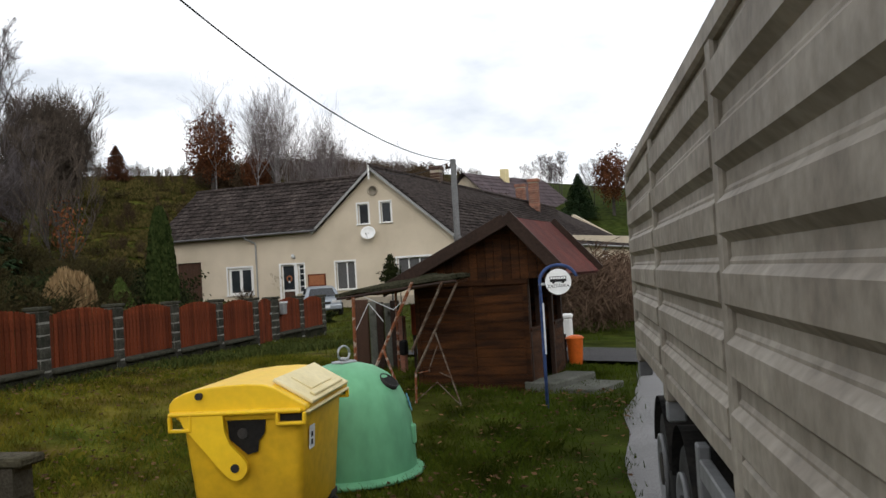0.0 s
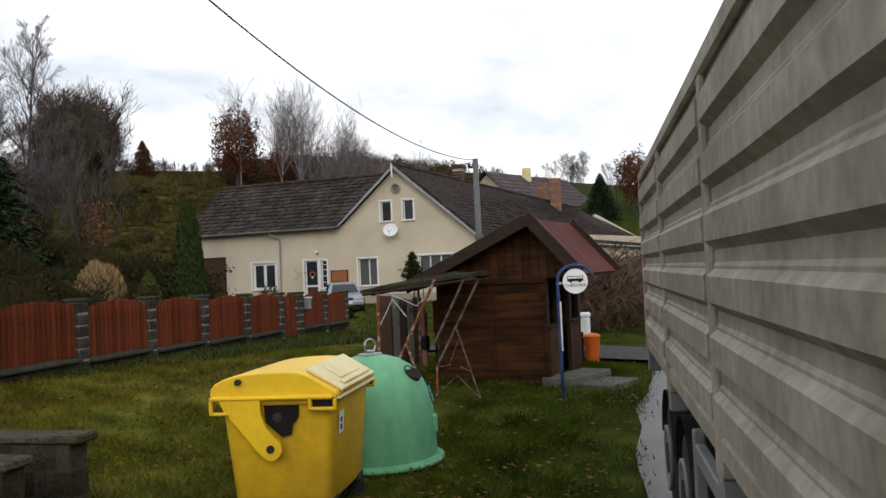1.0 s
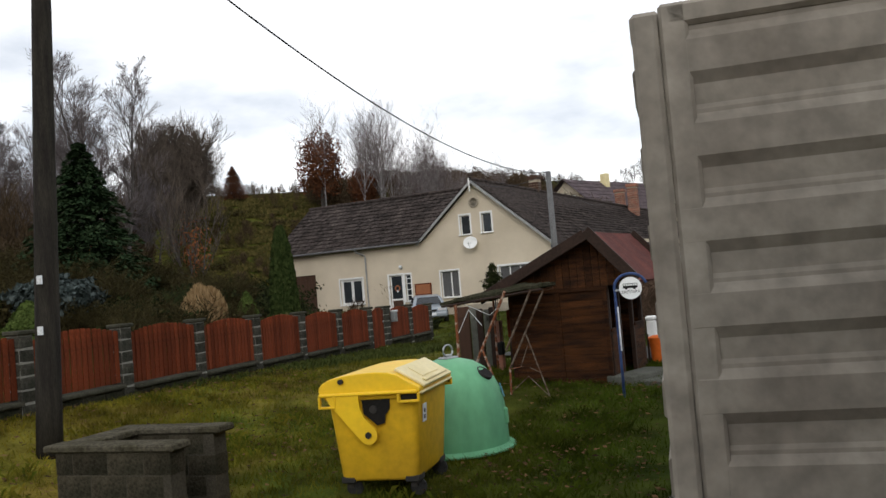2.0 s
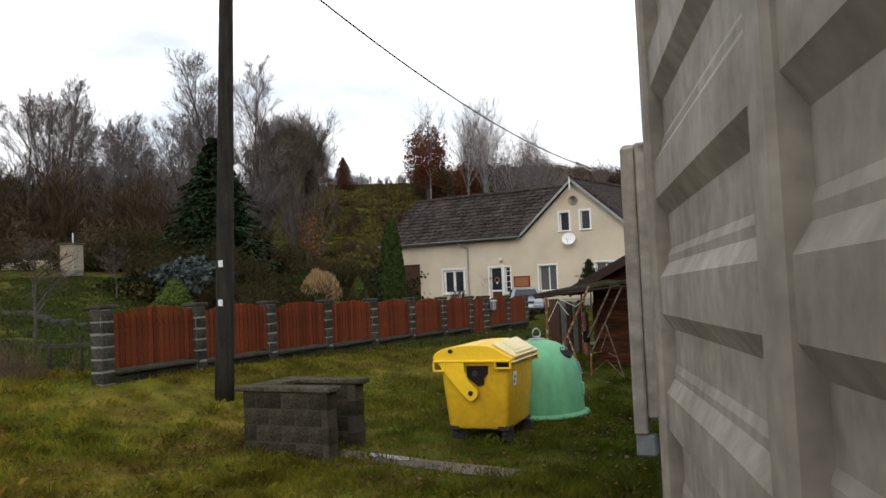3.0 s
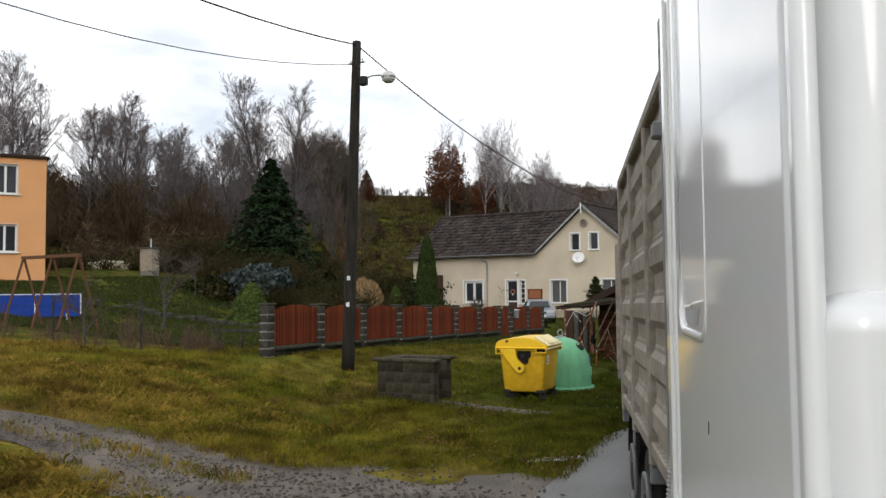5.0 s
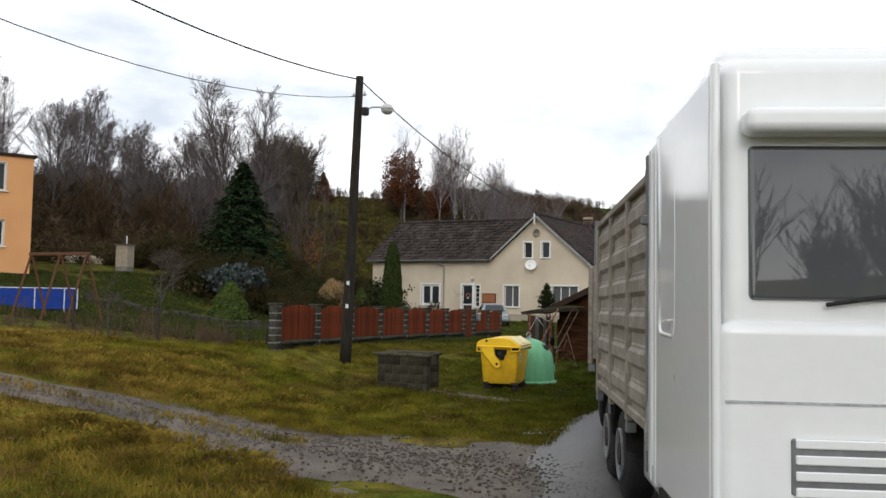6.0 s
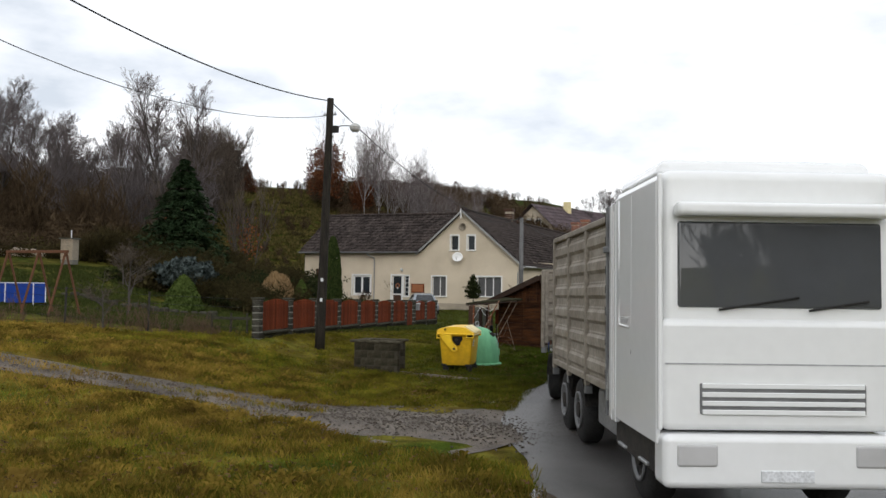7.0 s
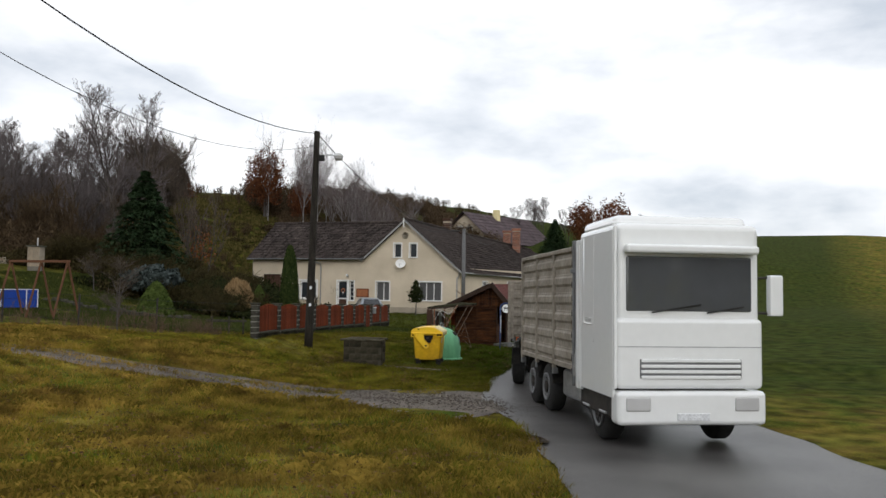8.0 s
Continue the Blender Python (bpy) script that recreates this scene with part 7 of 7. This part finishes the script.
oak_leaf = [leaf_mesh("foliage", M_OAKLEAF, 5200, ball(2.6, 2.6, 3.6, 5.2, 0.3, 0.5, s), 0.17, 90 + s) for s in (1, 4)]
planted("oak_tree", -56.5, 70, [("trunk", trunk_mesh(6.5, 0.22), ""), ("crown", oak_leaf[0], "withered red-brown leaves")], "oak still holding withered red-brown leaves", "tree", "", 0, 1.0)
planted("oak_tree", -51.5, 70.5, [("trunk", trunk_mesh(6.5, 0.22), ""), ("crown", oak_leaf[1], "withered red-brown leaves")], "low oak with rusty withered leaves", "tree", "", 60, 0.62)
for x, y, s in ((-22.5, 98, 0.85), (-18.0, 97, 1.0)):
    planted("oak_tree", x, y, [("trunk", trunk_mesh(6.5, 0.22), ""), ("crown", oak_leaf[int(s * 10) % 2], "withered red-brown leaves")], "red-brown oak beyond the farmhouse", "tree", "", 30 * s, s)
sp_v, sp_f = spruce_parts("needles", 5, 7.0, 3.2, 0.15, 95)
SPRUCE = raw_mesh("needles", sp_v, sp_f, [M_NEEDLE])
planted("spruce", -34.2, 25.2, [("trunk", trunk_mesh(6.6, 0.14), ""), ("crown", SPRUCE, "dark green needles")], "dark green spruce in the garden", "tree", "", 0, 1.08)
planted("spruce", -71.0, 71.7, [("trunk", trunk_mesh(6.6, 0.14), ""), ("crown", raw_mesh("needles", sp_v, sp_f, [M_OAKLEAF]), "rusty needles")], "small rusty conifer on the skyline", "tree", "", 50, 0.6)
planted("spruce", -25.2, 93, [("trunk", trunk_mesh(6.6, 0.14), ""), ("crown", SPRUCE, "")], "dark spruce beyond the farmhouse", "tree", "", 90, 0.75)
planted("spruce", -17, 98, [("trunk", trunk_mesh(6.6, 0.14), ""), ("crown", SPRUCE, "")], "dark spruce beyond the farmhouse", "tree", "", 10, 0.7)
lar_v, lar_f = spruce_parts("twigs", 9, 15, 2.0, 0.3, 7)
planted("larch", -66, 18, [("trunk", trunk_mesh(14.5, 0.22), ""), ("crown", raw_mesh("twigs", lar_v, lar_f, [M_TWIG]), "bare grey twigs")], "tall bare larch behind the apricot house", "tree", "", 0, 1.05)

# garden plants
planted("thuja", -23.5, 26.5, [("crown", leaf_mesh("crown", M_THUJA, 7000, column_shape(0.58, 4.7), 0.09, 3, (0, 0, 1.6)), "")], "tall columnar green thuja", "shrub")
planted("clipped_conifer", -25.2, 16.6, [("crown", leaf_mesh("crown", M_BOX, 4500, cone_shape(0.92, 1.5, 0.0, 0.55, 0.85), 0.07, 4), "")], "rounded cone-shaped green conifer", "shrub", "garden conifers", 0, 1.12)
planted("clipped_conifer", -26.3, 27.2, [("crown", leaf_mesh("crown", M_BOX, 4500, cone_shape(0.85, 1.8, 0.0, 0.75, 0.85), 0.08, 5), "")], "rounded cone-shaped green conifer", "shrub", "garden conifers")
planted("ornamental_grass", -25.8, 24.3, [("tuft", leaf_mesh("tuft", M_DRYGRASS, 6500, ball(0.95, 0.95, 1.35, 0.75, 0.55, 0.1), 0.09, 6, (0, 0, -1.9), 4.5), "")], "dry straw-coloured dome of ornamental grass", "shrub")
planted("blue_spruce", -28, 19.4, [("crown", leaf_mesh("crown", M_NEEDLE_BLUE, 6500, ball(1.2, 1.2, 0.6, 1.15, 0.5, 0.5, 3), 0.12, 8), "silvery blue needles"), ("trunk", trunk_mesh(1.2, 0.08), "")], "low silvery blue spruce", "shrub", "", 0, 1.2)
for k, (x, y, rx, rz) in enumerate(((-31, 20, 2.2, 1.0), (-28.6, 22.4, 2.0, 1.1), (-26.0, 21.5, 1.9, 1.0), (-29, 26, 2.4, 1.5), (-27.5, 30, 2.2, 1.3), (-24, 23.5, 1.6, 0.7), (-30.5, 32, 2.6, 1.8), (-35, 27, 2.8, 1.2), (-33, 35, 2.4, 1.5),
                                    (-24.5, 30.5, 1.0, 0.6), (-22, 29.5, 1.1, 0.45), (-21, 32, 0.9, 0.5), (-38, 32, 2.6, 1.4))):
    planted("juniper", x, y, [("stem", trunk_mesh(rz * 0.6, 0.05), ""), ("crown", leaf_mesh("crown", M_JUNIPER, 4800, ball(rx, rx * 0.9, rz * 0.62, rz * 0.4, 0.4, 1.0, k * 2.1), 0.10, 20 + k, (0.5, 0.1, 0.6)), "")], "spreading dark evergreen shrub in the garden", "shrub", "garden evergreens", 37 * k)
TIERS = [ball(rx, rx * 0.9, 0.24, z, 0.1, 0.6, 60 + k) for k, (z, rx) in enumerate(((1.35, 0.62), (1.72, 0.82), (2.1, 0.70), (2.45, 0.5), (2.8, 0.32), (3.05, 0.18)))]


def tiers(rnd):
    return TIERS[rnd.choices(range(6), (6, 8, 7, 4, 2, 1))[0]](rnd)


planted("pine", -20.9, 39.6, [("trunk", trunk_mesh(3.1, 0.06), ""), ("crown", leaf_mesh("crown", M_JUNIPER, 2200, tiers, 0.075, 80, long=3.0), "")], "small dark pine with a bare stem before the house", "tree", "", 0, 0.82)
for k, (x, y, s) in enumerate(((-20.7, 9.4, 0.36), (-15.1, 3.7, 0.2), (-30.5, 17.5, 0.3))):
    planted("fruit_tree", x, y, bare_tree_mesh("branches", 130 + k, 7, 1, 3, 0.75, (10, 7, 6), 0.25, 0.014, [M_BARK, M_TWIG_BROWN], 0.15), "small gnarled leafless fruit tree", "tree", "fruit trees", 50 * k, s)
for k, (x, y, s) in enumerate(((-38, 35, 1.0), (-35.5, 33, 0.8), (-40, 30, 0.8))):
    planted("sapling", x, y, [*bare_tree_mesh("branches", 150 + k, 6.5, 2, 3, 0.45, (8, 5, 4), 0.8, 0.016, [M_BARK, M_TWIG_BROWN], 0.07), ("foliage", leaf_mesh("foliage", M_ORANGELEAF, 130, ball(1.1, 1.1, 2.0, 4.2, 0.2, 0.6, k), 0.16, 160 + k), "few orange leaves")],
            "thin sapling with a few orange leaves", "tree", "saplings", 70 * k, s)
HEDGE_TWIG = joined_twigs(401, 2.0)
planted("beech_hedge", -8.0, 24.2, [("stem_tangle", HEDGE_TWIG, ""), ("foliage", leaf_mesh("foliage", M_HEDGE, 9000, ball(3.4, 1.2, 1.0, 0.9, 0.4, 0.4, 2), 0.022, 170, (0, 0, 0.5), 14.0), "")], "brown withered hedge beyond the shelter", "shrub", "", 0, 1.0)
planted("beech_hedge", -7.0, 27.8, [("stem_tangle", HEDGE_TWIG, ""), ("foliage", leaf_mesh("foliage", M_HEDGE, 6000, ball(1.6, 1.3, 1.0, 0.9, 0.4, 0.4, 6), 0.022, 171, (0, 0, 0.5), 14.0), "")], "brown withered hedge beyond the shelter", "shrub", "", 8, 1.0)


def scatter(name, label, category, meshes, spots_fn, n, s0, s1, seed):
    """Uncountable growth joined into one mesh."""
    rnd = random.Random(seed)
    v, f, idx, off = [], [], [], 0
    packs = []
    for m in meshes:
        co = np.empty(len(m.vertices) * 3)
        m.vertices.foreach_get("co", co)
        packs.append((co.reshape(-1, 3), np.array([p.vertices[:] for p in m.polygons])))
    for k in range(n):
        x, y = spots_fn(rnd)
        co, fc = packs[k % len(packs)]
        a, s = rnd.uniform(0, 2 * math.pi), rnd.uniform(s0, s1)
        c, d = math.cos(a) * s, math.sin(a) * s
        w = np.empty_like(co)
        w[:, 0], w[:, 1], w[:, 2] = co[:, 0] * c - co[:, 1] * d + x, co[:, 0] * d + co[:, 1] * c + y, co[:, 2] * s + height(x, y)
        v.append(w)
        f.append(fc + off)
        off += len(co)
    v, f = np.concatenate(v), np.concatenate(f)
    me = bpy.data.meshes.new(name)
    me.vertices.add(len(v))
    me.vertices.foreach_set("co", v.ravel())
    me.loops.add(f.size)
    me.loops.foreach_set("vertex_index", f.ravel())
    me.polygons.add(len(f))
    me.polygons.foreach_set("loop_start", np.arange(0, f.size, 4))
    me.polygons.foreach_set("loop_total", np.full(len(f), 4))
    me.update()
    me.validate()
    me.materials.append(meshes[0].materials[0])
    return tagged(new(name, me), label, category, kind="stuff")


def joined(parts):
    v, f = [], []
    for _, m, _ in parts:
        n = len(v)
        v += [p.co.copy() for p in m.vertices]
        f += [tuple(i + n for i in q.vertices) for q in m.polygons if len(q.vertices) == 4]
    return raw_mesh("scrub", v, f, [parts[0][1].materials[0]])


SCRUB = [joined(bare_tree_mesh("scrub", 201 + k, h, 6, 2, 0.6, (8, 6), 0.8, 0.016, [M_UNDERGROWTH, M_UNDERGROWTH], 0.04)) for k, h in enumerate((3.0, 2.4, 3.6))]
LEAFY = [leaf_mesh("brush", M_UNDERGROWTH, 900, ball(1.6, 1.6, 1.2, 0.8, 0.1, 0.9, k * 3.0), 0.055, 210 + k, (0, 0, 0.35), 11.0) for k in range(2)]


def hill_band(a, b, d0, d1):
    """Spots on the hillside between two rises of the slope, along the foot of the hill."""
    def spot(rnd):
        s, d = rnd.uniform(a, b), rnd.uniform(d0, d1)
        return -34 - 0.75 * (d + 4) - 0.66 * s, 25 + 0.66 * (d + 4) - 0.75 * s
    return spot


scatter("hillside_scrub", "dense bare brown scrub on the hillside", "scrub", SCRUB, hill_band(-2, 60, 8, 50), 340, 0.5, 1.35, 5)
scatter("hillside_brush", "tangled brown undergrowth on the hillside", "scrub", LEAFY, hill_band(-2, 62, 2, 60), 380, 0.6, 1.3, 6)
SPIKY = [joined(bare_tree_mesh("thicket", 221 + k, h, 16, 1, 0.35, (6,), 1.0, 0.014, [M_UNDERGROWTH, M_UNDERGROWTH], 0.03)) for k, h in enumerate((3.6, 2.6))]
scatter("skyline_scrub", "bare thickets along the skyline", "scrub", SPIKY, hill_band(-60, 60, 50, 66), 420, 0.2, 0.5, 7)
scatter("ridge_brush", "brown undergrowth below the birches", "scrub", LEAFY, hill_band(-48, -19, 24, 66), 240, 0.6, 1.3, 8)
MOSS = [leaf_mesh("tuft", M_MOSSY, 140, ball(0.9, 0.9, 0.16, 0.05, 0.2, 0.6, k), 0.26, 230 + k, (0, 0, 0.8)) for k in range(2)]
scatter("mossy_bank", "mossy green tufts on the open slope", "grass", MOSS, hill_band(-24, -4, 2, 58), 1500, 0.4, 1.0, 9)
scatter("slope_scrub", "scattered brown scrub on the grassy slope", "scrub", SCRUB, hill_band(-24, -4, 3, 50), 60, 0.2, 0.5, 12)
scatter("slope_brush", "low brown growth on the grassy slope", "scrub", [leaf_mesh("brush", M_BRAMBLE, 500, ball(1.5, 1.5, 0.7, 0.4, 0.1, 0.9, 3.0), 0.13, 219)], hill_band(-26, -4, 2, 50), 60, 0.3, 0.8, 13)
scatter("far_wood", "far belt of bare woodland", "woodland", SCRUB, lambda r: (r.uniform(45, 110), r.uniform(-60, 140)), 260, 1.6, 3.0, 10)

# grass: short on the lawn, long and straw-coloured on the meadow


def off_road(x, y):
    """Open turf: clear of the lane, and of the track but for the strip between its ruts."""
    if reach(ROAD, x, y) < 2.35 or x + 0.33 * y > 3.0:
        return False
    d = reach(TRACK, x, y)
    return d > 0.72 + 1.5 * smooth(-5.0, -1.5, x) or (d < 0.22 and x < -4)


def blades(name, label, material, count, x0, x1, y0, y1, lo, hi, seed, where=None, width=0.007, clump=5):
    rnd = random.Random(seed)
    v, f = [], []
    while len(f) < count:
        x, y = rnd.uniform(x0, x1), rnd.uniform(y0, y1)
        dens = noise.noise(Vector((x * 0.45, y * 0.45, seed)))
        if rnd.random() > 0.55 + 0.9 * dens or (where and not where(x, y)) or not off_road(x, y):
            continue
        for _ in range(clump):
            bx, by = x + rnd.gauss(0, 0.06), y + rnd.gauss(0, 0.06)
            h = rnd.uniform(lo, hi) * (1 + 0.6 * dens)
            a, b = rnd.uniform(0, 2 * math.pi), rnd.uniform(0, 2 * math.pi)
            z = height(bx, by) - 0.03
            lean = h * rnd.uniform(0.2, 0.9)
            wx, wy = math.cos(a) * width, math.sin(a) * width
            k = len(v)
            v += [(bx - wx, by - wy, z), (bx + wx, by + wy, z), (bx + math.cos(b) * lean * 0.66 + wx * 0.7, by + math.sin(b) * lean * 0.66 + wy * 0.7, z + h * 0.7), (bx + math.cos(b) * lean, by + math.sin(b) * lean, z + h * 0.95)]
            f.append((k, k + 1, k + 2, k + 3))
    ob = new(name, raw_mesh(name, v, f, [material]))
    return tagged(ob, label, "grass", kind="stuff")


def garden_spot(x0, x1, y0, y1):
    """A spot in the garden, clear of the house front."""
    def spot(r):
        while True:
            x, y = r.uniform(x0, x1), r.uniform(y0, y1)
            if x < -0.9 * (y - 1.5) - 2.5 and math.hypot(x + 36, y - 18.6) > 3.4 and math.hypot(x + 42.5, y - 19.5) > 3.0:
                return x, y
    return spot


TANGLE = [joined(bare_tree_mesh("tangle", 301 + k, h, 7, 2, 0.8, (8, 7), 0.3, 0.010, [M_BRAMBLE, M_BRAMBLE], 0.03)) for k, h in enumerate((2.2, 1.7))]
TANGLE_LEAF = [leaf_mesh("tangle", M_BRAMBLE, 700, ball(1.3, 1.3, 0.8, 0.5, 0.2, 0.9, k * 3.0), 0.13, 310 + k) for k in range(2)]
scatter("garden_tangle", "brown and olive leafless shrubs crowding the garden", "shrub", TANGLE, garden_spot(-42, -23, 19, 37), 110, 0.5, 1.1, 21)
scatter("garden_bed_growth", "low withered garden growth", "shrub", TANGLE_LEAF, garden_spot(-46, -25, 18.5, 38), 170, 0.4, 0.9, 22)
scatter("garden_bed_brush", "low brown plants along the garden beds", "shrub", TANGLE_LEAF, garden_spot(-52, -39, 8, 24), 110, 0.3, 0.8, 23)
bm_stone = box(-0.022, 0.022, -0.016, 0.016, -0.035, -0.012, 0.0)
PEBBLE = [mesh_of(bm_stone, "stone", M_STONE)]
scatter("track_gravel", "loose grey gravel on the track mouth", "gravel", PEBBLE, lambda r: (r.gauss(-1.6, 1.5), -0.2 + r.gauss(0, 0.8)), 1500, 0.3, 1.0, 24)
scatter("track_gravel", "loose gravel along the wheel ruts", "gravel", PEBBLE, lambda r: (lambda x: (x, float(np.interp(x, [p[0] for p in TRACK], [p[1] for p in TRACK])) + r.choice((-0.38, 0.38)) + r.gauss(0, 0.13)))(r.uniform(-16, -2)), 1500, 0.25, 0.8, 25)
blades("lawn_grass", "short damp winter lawn grass, its colour darkened for shade near the lane", M_BLADE, 120000, -13.5, 3.5, 0.5, 17, 0.03, 0.10, 1, width=0.007)
blades("meadow_grass", "rough straw-coloured meadow grass", M_STRAW, 130000, -17, 5.5, -19, 5.5, 0.04, 0.14, 2, where=lambda x, y: y < 1.5 - 0.3 * (x + 8) + 2 * noise.noise(Vector((x * 0.5, y * 0.5, 9))))
blades("track_verge_grass", "green tufts along the track verge", M_BLADE, 60000, -14, 4, -10, 5, 0.03, 0.10, 3)
blades("field_edge_weeds", "dry weeds along the wire fence", M_HEDGE, 300, -27, -11.3, 1.4, 6.5, 0.08, 0.3, 4, where=lambda x, y: abs(y - (5.55 + (x + 11.5) * 0.26)) < 0.75, width=0.004)
blades("garden_grass", "dark green garden lawn", M_GARDEN, 95000, -36, -12, 5.5, 22, 0.05, 0.15, 26, where=lambda x, y: y > 6.3 + (x + 11.5) * 0.26, width=0.028)
WEED = [joined(bare_tree_mesh("weed", 441 + k, h, 9, 1, 0.5, (6,), 0.8, 0.004, [M_HEDGE, M_HEDGE], 0.008)) for k, h in enumerate((0.9, 0.6))]
scatter("fence_weeds", "tall dry weeds along the wire fence", "weeds", WEED, lambda r: (lambda x: (x, 5.55 + (x + 11.5) * 0.26 + r.gauss(0, 0.35)))(r.uniform(-26, -11.5)), 55, 0.4, 1.1, 43)
blades("yard_grass", "green grass of the yard", M_BLADE, 20000, -24, -6, 17, 42, 0.05, 0.14, 6, width=0.012)


def tussocks(name, label, material, count, x0, x1, y0, y1, lo, hi, seed):
    """Long tufts that lean over together."""
    rnd = random.Random(seed)
    v, f = [], []
    for _ in range(count):
        x, y = rnd.uniform(x0, x1), rnd.uniform(y0, y1)
        dens = noise.noise(Vector((x * 0.35, y * 0.35, seed)))
        if dens < -0.12 + 0.35 * rnd.random() or not off_road(x, y) or reach(ROAD, x, y) < 3.0 or reach(TRACK, x, y) < 1.2:
            continue
        lean_a, size = rnd.uniform(0, 2 * math.pi), rnd.uniform(lo, hi)
        for _ in range(rnd.randrange(25, 50)):
            bx, by = x + rnd.gauss(0, 0.11), y + rnd.gauss(0, 0.11)
            h = size * rnd.uniform(0.5, 1.15)
            a, b = rnd.uniform(0, 2 * math.pi), lean_a + rnd.gauss(0, 1.7)
            bend = h * rnd.uniform(0.3, 1.0)
            z = height(bx, by) - 0.03
            wx, wy = math.cos(a) * 0.0035, math.sin(a) * 0.0035
            k = len(v)
            v += [(bx - wx, by - wy, z), (bx + wx, by + wy, z), (bx + math.cos(b) * bend * 0.45 + wx, by + math.sin(b) * bend * 0.45 + wy, z + h * 0.72), (bx + math.cos(b) * bend, by + math.sin(b) * bend, z + h * 0.8)]
            f.append((k, k + 1, k + 2, k + 3))
    return tagged(new(name, raw_mesh(name, v, f, [material])), label, "grass", kind="stuff")


tussocks("meadow_tussocks", "tall bleached grass tussocks on the meadow", M_STRAW, 9000, -18, 6, -18.5, 3.5, 0.05, 0.17, 31)
tussocks("lawn_tussocks", "darker tufts in the lawn", M_BLADE, 500, -11, -1.5, 0.5, 13, 0.07, 0.15, 32)


def leaf_litter(name, label, count, x0, x1, y0, y1, seed):
    """Single fallen leaves lying in the turf."""
    rnd = random.Random(seed)
    v, f = [], []
    while len(f) < count:
        x, y = rnd.uniform(x0, x1), rnd.uniform(y0, y1)
        if not off_road(x, y) or rnd.random() > 0.6 + noise.noise(Vector((x * 0.6, y * 0.6, 5))):
            continue
        a, s = rnd.uniform(0, 2 * math.pi), rnd.uniform(0.015, 0.045)
        z = height(x, y) + rnd.uniform(0.015, 0.05)
        c, d = math.cos(a) * s, math.sin(a) * s
        k = len(v)
        v += [(x - c, y - d, z), (x + d * 0.6, y - c * 0.6, z + rnd.uniform(-0.01, 0.02)), (x + c, y + d, z + rnd.uniform(0, 0.02)), (x - d * 0.6, y + c * 0.6, z)]
        f.append((k, k + 1, k + 2, k + 3))
    return tagged(new(name, raw_mesh(name, v, f, [M_FALLEN])), label, "leaves", kind="stuff")


leaf_litter("fallen_leaves", "brown fallen leaves strewn over lawn and meadow", 15000, -13, 6, -17, 14, 41)
LOWBUSH = [leaf_mesh("hedge", M_LOWHEDGE, 900, ball(0.7, 0.7, 0.5, 0.35, 0.3, 0.7, k * 2.0), 0.07, 420 + k) for k in range(2)]
scatter("front_hedge", "low olive hedge plants behind the picket fence", "hedge", LOWBUSH, lambda r: (lambda s: (-10.99 - 0.243 * s - 1.6 - r.uniform(0, 1.5), 5.75 + 0.97 * s))(r.uniform(9.5, 22)), 26, 0.8, 1.35, 42)

fence_post(16.07)  # second pier beside the gate
